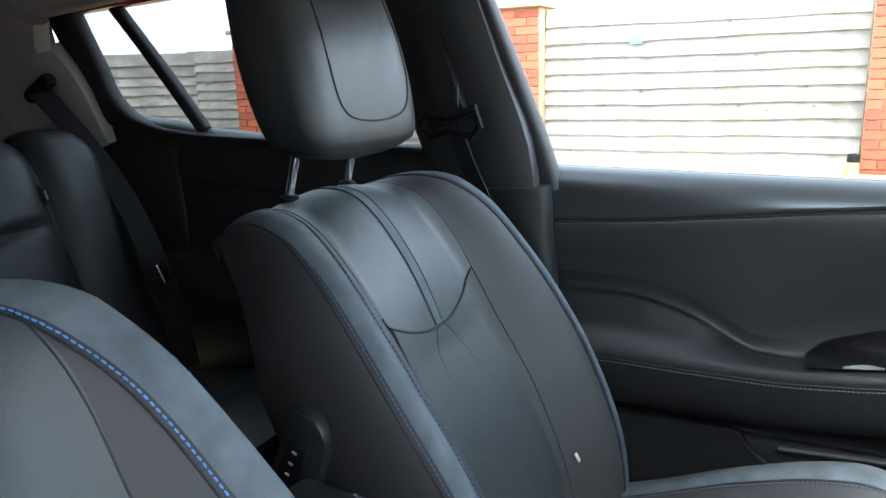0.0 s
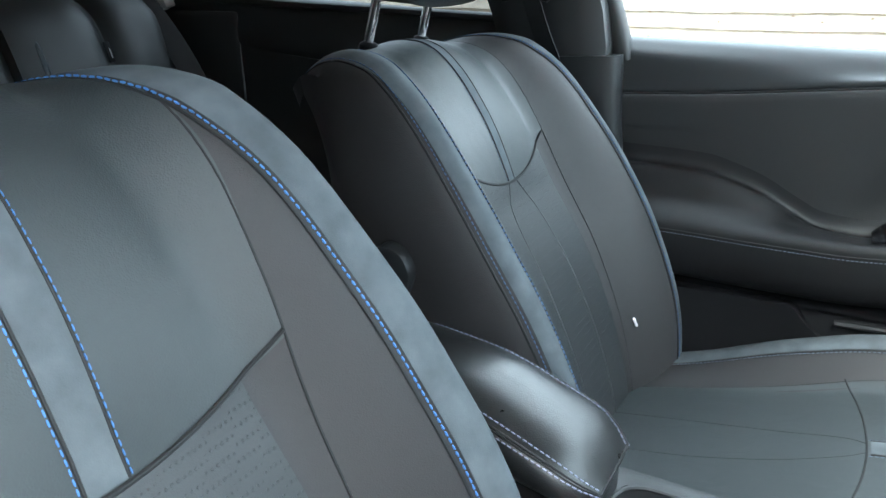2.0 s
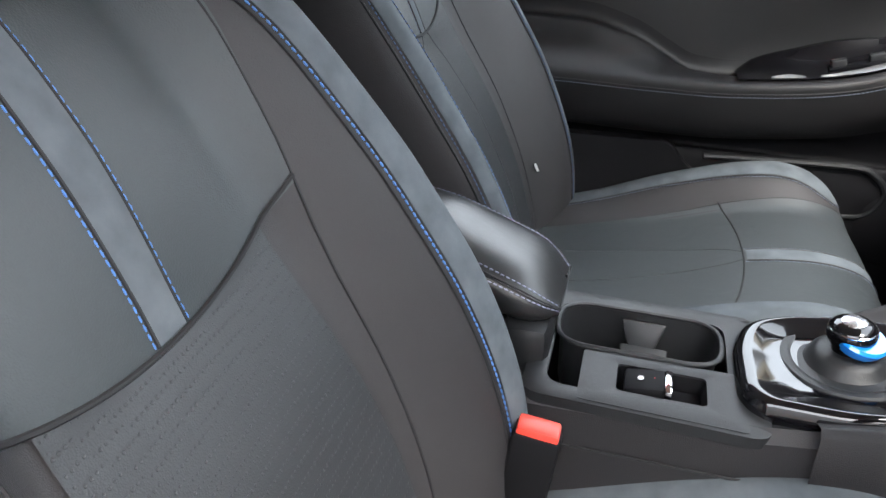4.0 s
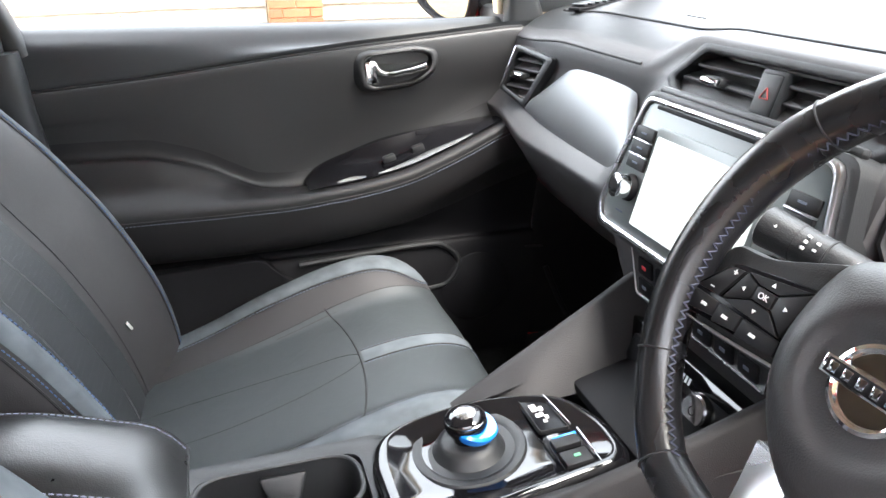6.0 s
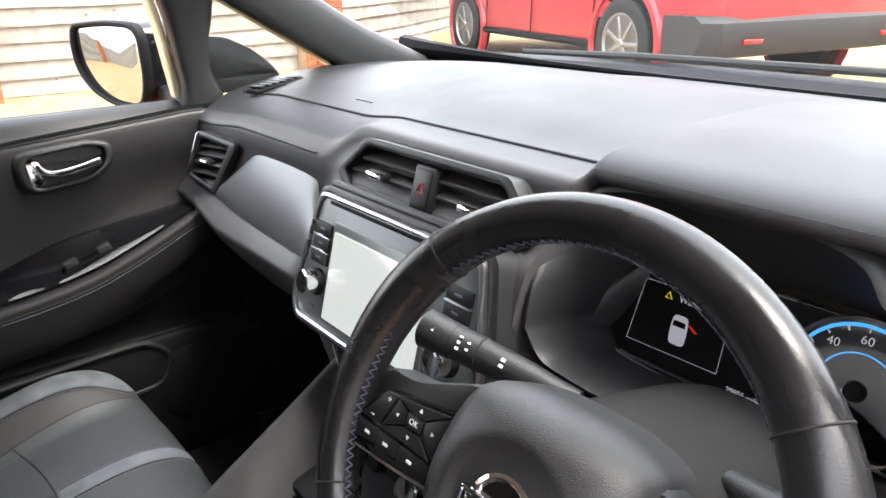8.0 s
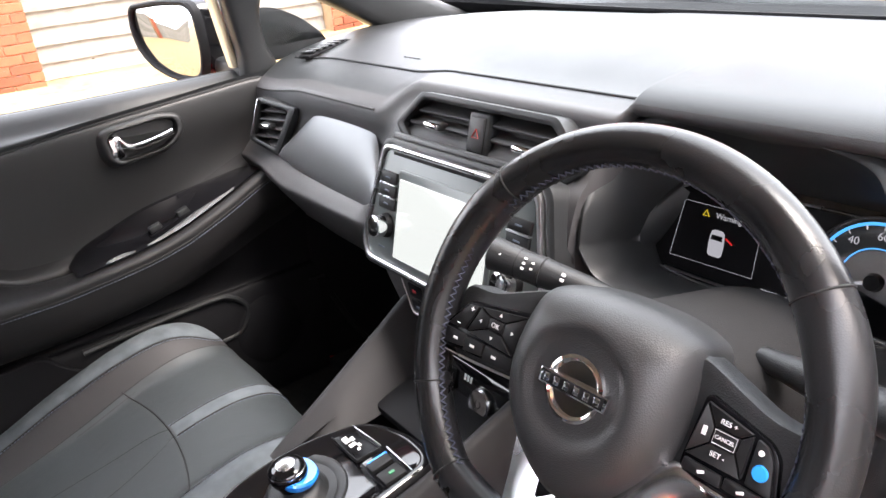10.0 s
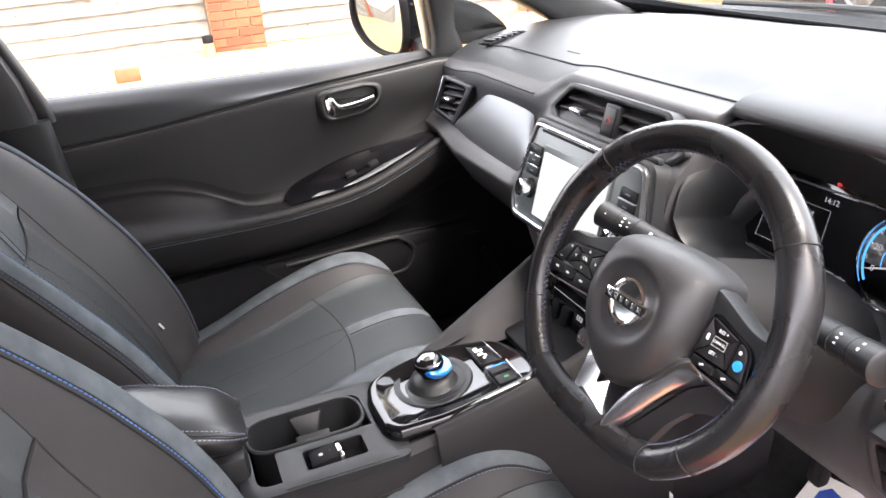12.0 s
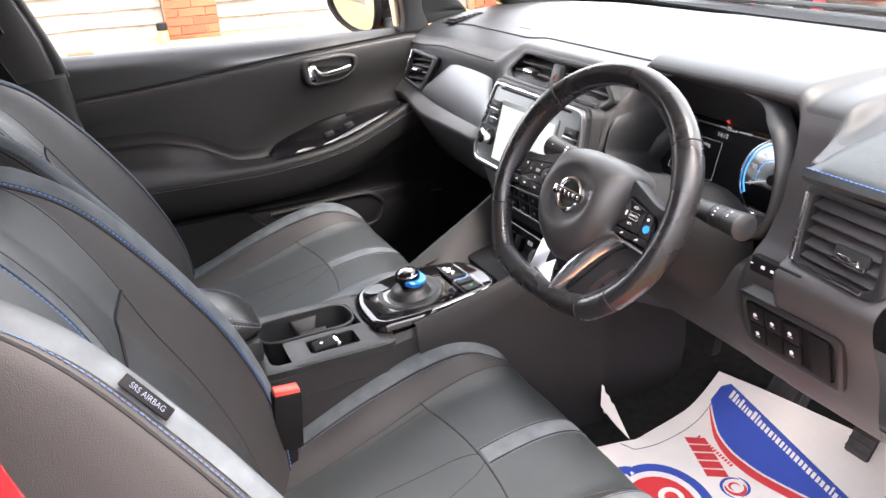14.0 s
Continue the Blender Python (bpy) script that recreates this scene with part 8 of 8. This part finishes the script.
# kit at the foot of the fence
YELLOWPIPE = mat("yellow_pipe_paint", (0.55, 0.38, 0.10), 0.6, vary=0.15)
STICKER = mat("cyan_sticker", (0.15, 0.55, 0.70), 0.6)
note = thing("small_notice", "small cyan notice on the fence boards", "notice", (-1.62, 6.10, 1.45))
part("sheet", rbox((0.10, 0.004, 0.10), 0.001, Matrix.Translation((-1.60, 6.100, 1.50))), STICKER, note)
part("print_bar", rbox((0.05, 0.004, 0.05), 0, Matrix.Translation((-1.64, 6.097, 1.52))), PAPER, note)
bol = thing("short_post", "short yellow post with a black cap by the fence", "bollard", (0.113, 5.85, 0.40))
part("pipe", lathe([(0.0, 0.32), (0.038, 0.32), (0.041, 0.30), (0.050, 0.0), (0.0, 0.0)], Matrix.Translation((0.113, 5.85, 0.20)), 20), YELLOWPIPE, bol, "pale yellow pipe")
part("cap", lathe([(0.0, 0.062), (0.040, 0.062), (0.045, 0.054), (0.045, 0.0), (0.0, 0.0)], Matrix.Translation((0.113, 5.85, 0.502)), 20), DARK, bol, "black cap")
brk = thing("loose_brick", "loose orange brick on the gravel", "brick", (-0.567, 5.42, 0.36))
part("brick_body", rbox((0.185, 0.065, 0.100), 0.004, Matrix.Translation((-0.567, 5.42, 0.396)) @ pose(0, 0, 0, 0, 0, 4)), BRICK, brk)

# house wall behind the fence, pale in the daylight
hs = thing("far_building", "pale building with a grey roof behind the fence", "building", (0, 16, 0.3))
part("wall", rbox((9, 5, 2.0), 0.02, Matrix.Translation((2.5, 18, 1.2))), MORTAR, hs)
part("roof", plate([(-5, 0), (5, 0), (4.2, 1.5), (-4.2, 1.5)], 4, 0.05, axes((2.5, 15.4, 2.2), (1, 0, 0), (0, 0.3, 1))), UNIT, hs)


# ---------------------------------------------------------------- red people carrier beyond the screen
def build_red_car(place, heading, k):
    rc2 = thing("red_car", "red people carrier parked beside the fence", "car", (place[0], place[1], 0.40))
    M = Matrix.Translation((place[0], place[1], 0.40)) @ pose(0, 0, 0, 0, 0, heading) @ Matrix.Diagonal((k, k, k, 1))
    # body: sections along its length, x forward from the rear axle
    secs = [(-0.95, 0.40, 1.04, 0.68, 0.60), (-0.90, 0.30, 1.05, 0.80, 0.70), (-0.75, 0.27, 1.55, 0.88, 0.62), (-0.4, 0.26, 1.64, 0.92, 0.62), (0.3, 0.25, 1.66, 0.93, 0.63), (1.2, 0.25, 1.66, 0.93, 0.64), (1.9, 0.25, 1.58, 0.93, 0.62), (2.5, 0.25, 1.25, 0.93, 0.72), (2.9, 0.26, 1.06, 0.92, 0.80), (3.4, 0.27, 0.96, 0.88, 0.80), (3.70, 0.32, 0.85, 0.78, 0.72), (3.80, 0.40, 0.68, 0.60, 0.55)]
    rings = []
    for x, zl, zt, hw, tw in secs:
        zb = min(zt - 0.05, 0.98)
        half = [(0.0, zl), (hw * 0.85, zl), (hw * 0.97, zl + 0.08), (hw * 1.0, zl + 0.30), (hw * 0.985, zb - 0.12), (hw * 0.96, zb), (tw + (hw - tw) * 0.35, zb + (zt - zb) * 0.6), (tw, zt - 0.03), (tw * 0.85, zt), (0.0, zt + 0.015)]
        ring = [(x, y, z) for y, z in half] + [(x, -y, z) for y, z in half[-2:0:-1]]
        rings.append([M @ Vector(q) for q in ring])
    v, f = loft(rings)
    bodyob = made("body", v, f, CARRED, rc2, "red painted body", 35)
    for side in (1, -1):
        for x in (0.0, 2.85):
            hb = M @ axes((x, side * 0.90, 0.33), (1 * side * -1, 0, 0), (0, 0, 1))
            part("wheel_arch", lathe([(0.0, 0.025), (0.385, 0.025), (0.40, 0.02), (0.405, 0.0)], hb, 36), DARK, bodyob, "dark wheel arch")
            part("arch_flare", lathe([(0.385, 0.02), (0.40, 0.05), (0.44, 0.045), (0.47, 0.0)], hb, 36), CARRED, bodyob)
            tyre = part("tyre", lathe([(0.215, 0.03), (0.225, 0.055), (0.30, 0.06), (0.33, 0.045), (0.335, 0.0), (0.335, -0.10), (0.20, -0.10)], hb, 36), TYRE, rc2, "black tyre")
            rimob = part("rim", lathe([(0.0, 0.028), (0.20, 0.022), (0.215, 0.045), (0.225, 0.045), (0.225, 0.0)], hb, 36), DARK, tyre, "alloy wheel with open spokes")
            for j in range(7):
                part("spoke", rbox((0.19, 0.032, 0.018), 0.006, hb @ pose(0, 0, 0.045, 0, 0, 360 / 7 * j) @ Matrix.Translation((0.105, 0, 0))), ALLOY, tyre)
            part("rim_edge", lathe([(0.205, 0.045), (0.212, 0.060), (0.225, 0.060), (0.228, 0.045)], hb, 36), ALLOY, tyre)
            part("wheel_cap", lathe([(0.0, 0.065), (0.03, 0.063), (0.04, 0.05), (0.04, 0.03)], hb, 20), ALLOY, tyre)
        # side windows and door lines
        for xa, xb in ((0.0, 0.35), (0.45, 1.30), (1.40, 2.05)):
            o = [(xa, 0.0), (xb, 0.0), (xb - 0.12, 0.38), (xa + 0.12, 0.40)]
            mm = M @ axes((0, side * 0.905, 1.10), (1, 0, 0), (0, -0.48 * side, 1))
            part("side_window", plate(o, 0.01, 0.004, mm @ Matrix.Translation((0, 0, 0.012 if side < 0 else -0.006)), 0.05), GLOSS, rc2, "dark side window")
        for x in (0.42, 1.42, 2.35):
            tube("door_gap", [M @ Vector((x - 0.08 * (z - 0.3), side * (0.935 + 0.0), z)) for z in (0.32, 0.5, 0.7, 0.9)], 0.005 * k, DARK, bodyob)
        tube("sill_trim", [M @ Vector((x, side * 0.925, 0.30)) for x in np.linspace(0.45, 2.4, 8)], 0.03 * k, DARK, bodyob, "dark sill trim")
    # rear: window, bumper, lamp, plate
    part("rear_window", rbox((0.02, 1.05, 0.30), 0.008, M @ Matrix.Translation((-0.800, 0, 1.40)) @ pose(0, 0, 0, 0, 16, 0)), GLOSS, rc2, "dark rear window")
    bump = [[M @ Vector((x, y, z)) for x, z in ((-0.60 - e, 0.30), (-0.92 - e, 0.30), (-0.985 - e, 0.40), (-0.98 - e, 0.52), (-0.92 - e, 0.56), (-0.60 - e, 0.56))] for y, e in ((-0.95, -0.12), (-0.86, -0.02), (-0.5, 0.0), (0, 0.015), (0.5, 0), (0.86, -0.02), (0.95, -0.12))]
    v, f = loft(bump)
    made("rear_bumper", v, f, CHARCOAL, rc2, "dark grey rear bumper")
    part("number_plate", rbox((0.012, 0.50, 0.11), 0.003, M @ Matrix.Translation((-0.955, 0.05, 0.82))), YELLOW, rc2, "yellow number plate")
    for j in range(6):
        part("plate_bar", rbox((0.004, 0.045, 0.075), 0.0, M @ Matrix.Translation((-0.963, 0.23 - 0.068 * j, 0.82))), DARK, rc2)
    for side in (1, -1):
        part("tail_lamp", rbox((0.12, 0.10, 0.34), 0.03, M @ Matrix.Translation((-0.80, side * 0.80, 1.05))), LAMPRED, rc2, "red tail lamp")
        part("reflector", rbox((0.02, 0.16, 0.03), 0.006, M @ Matrix.Translation((-0.985, side * 0.62, 0.40))), LAMPRED, rc2, "red bumper reflector")
    part("badge_bar", rbox((0.006, 0.16, 0.022), 0.003, M @ Matrix.Translation((-0.935, 0.55, 0.78))), CHROME, rc2, "chrome badge strip")
    return rc2


CHARCOAL = mat("charcoal_bumper", (0.03, 0.03, 0.032), 0.6, grain=0.3, grain_scale=300)
build_red_car((5.26, 2.83), 74.5, 1.0)


# plain unseen wall, added to close the yard and tune the driver's side light
yw = part("unseen_wall", rbox((24, 0.25, 2.6), 0.02, Matrix.Translation((0, -2.7, 0.95))), UNSEENWALL, None)
tagged(yw, "plain pale wall added out of view", "wall", kind="structure")
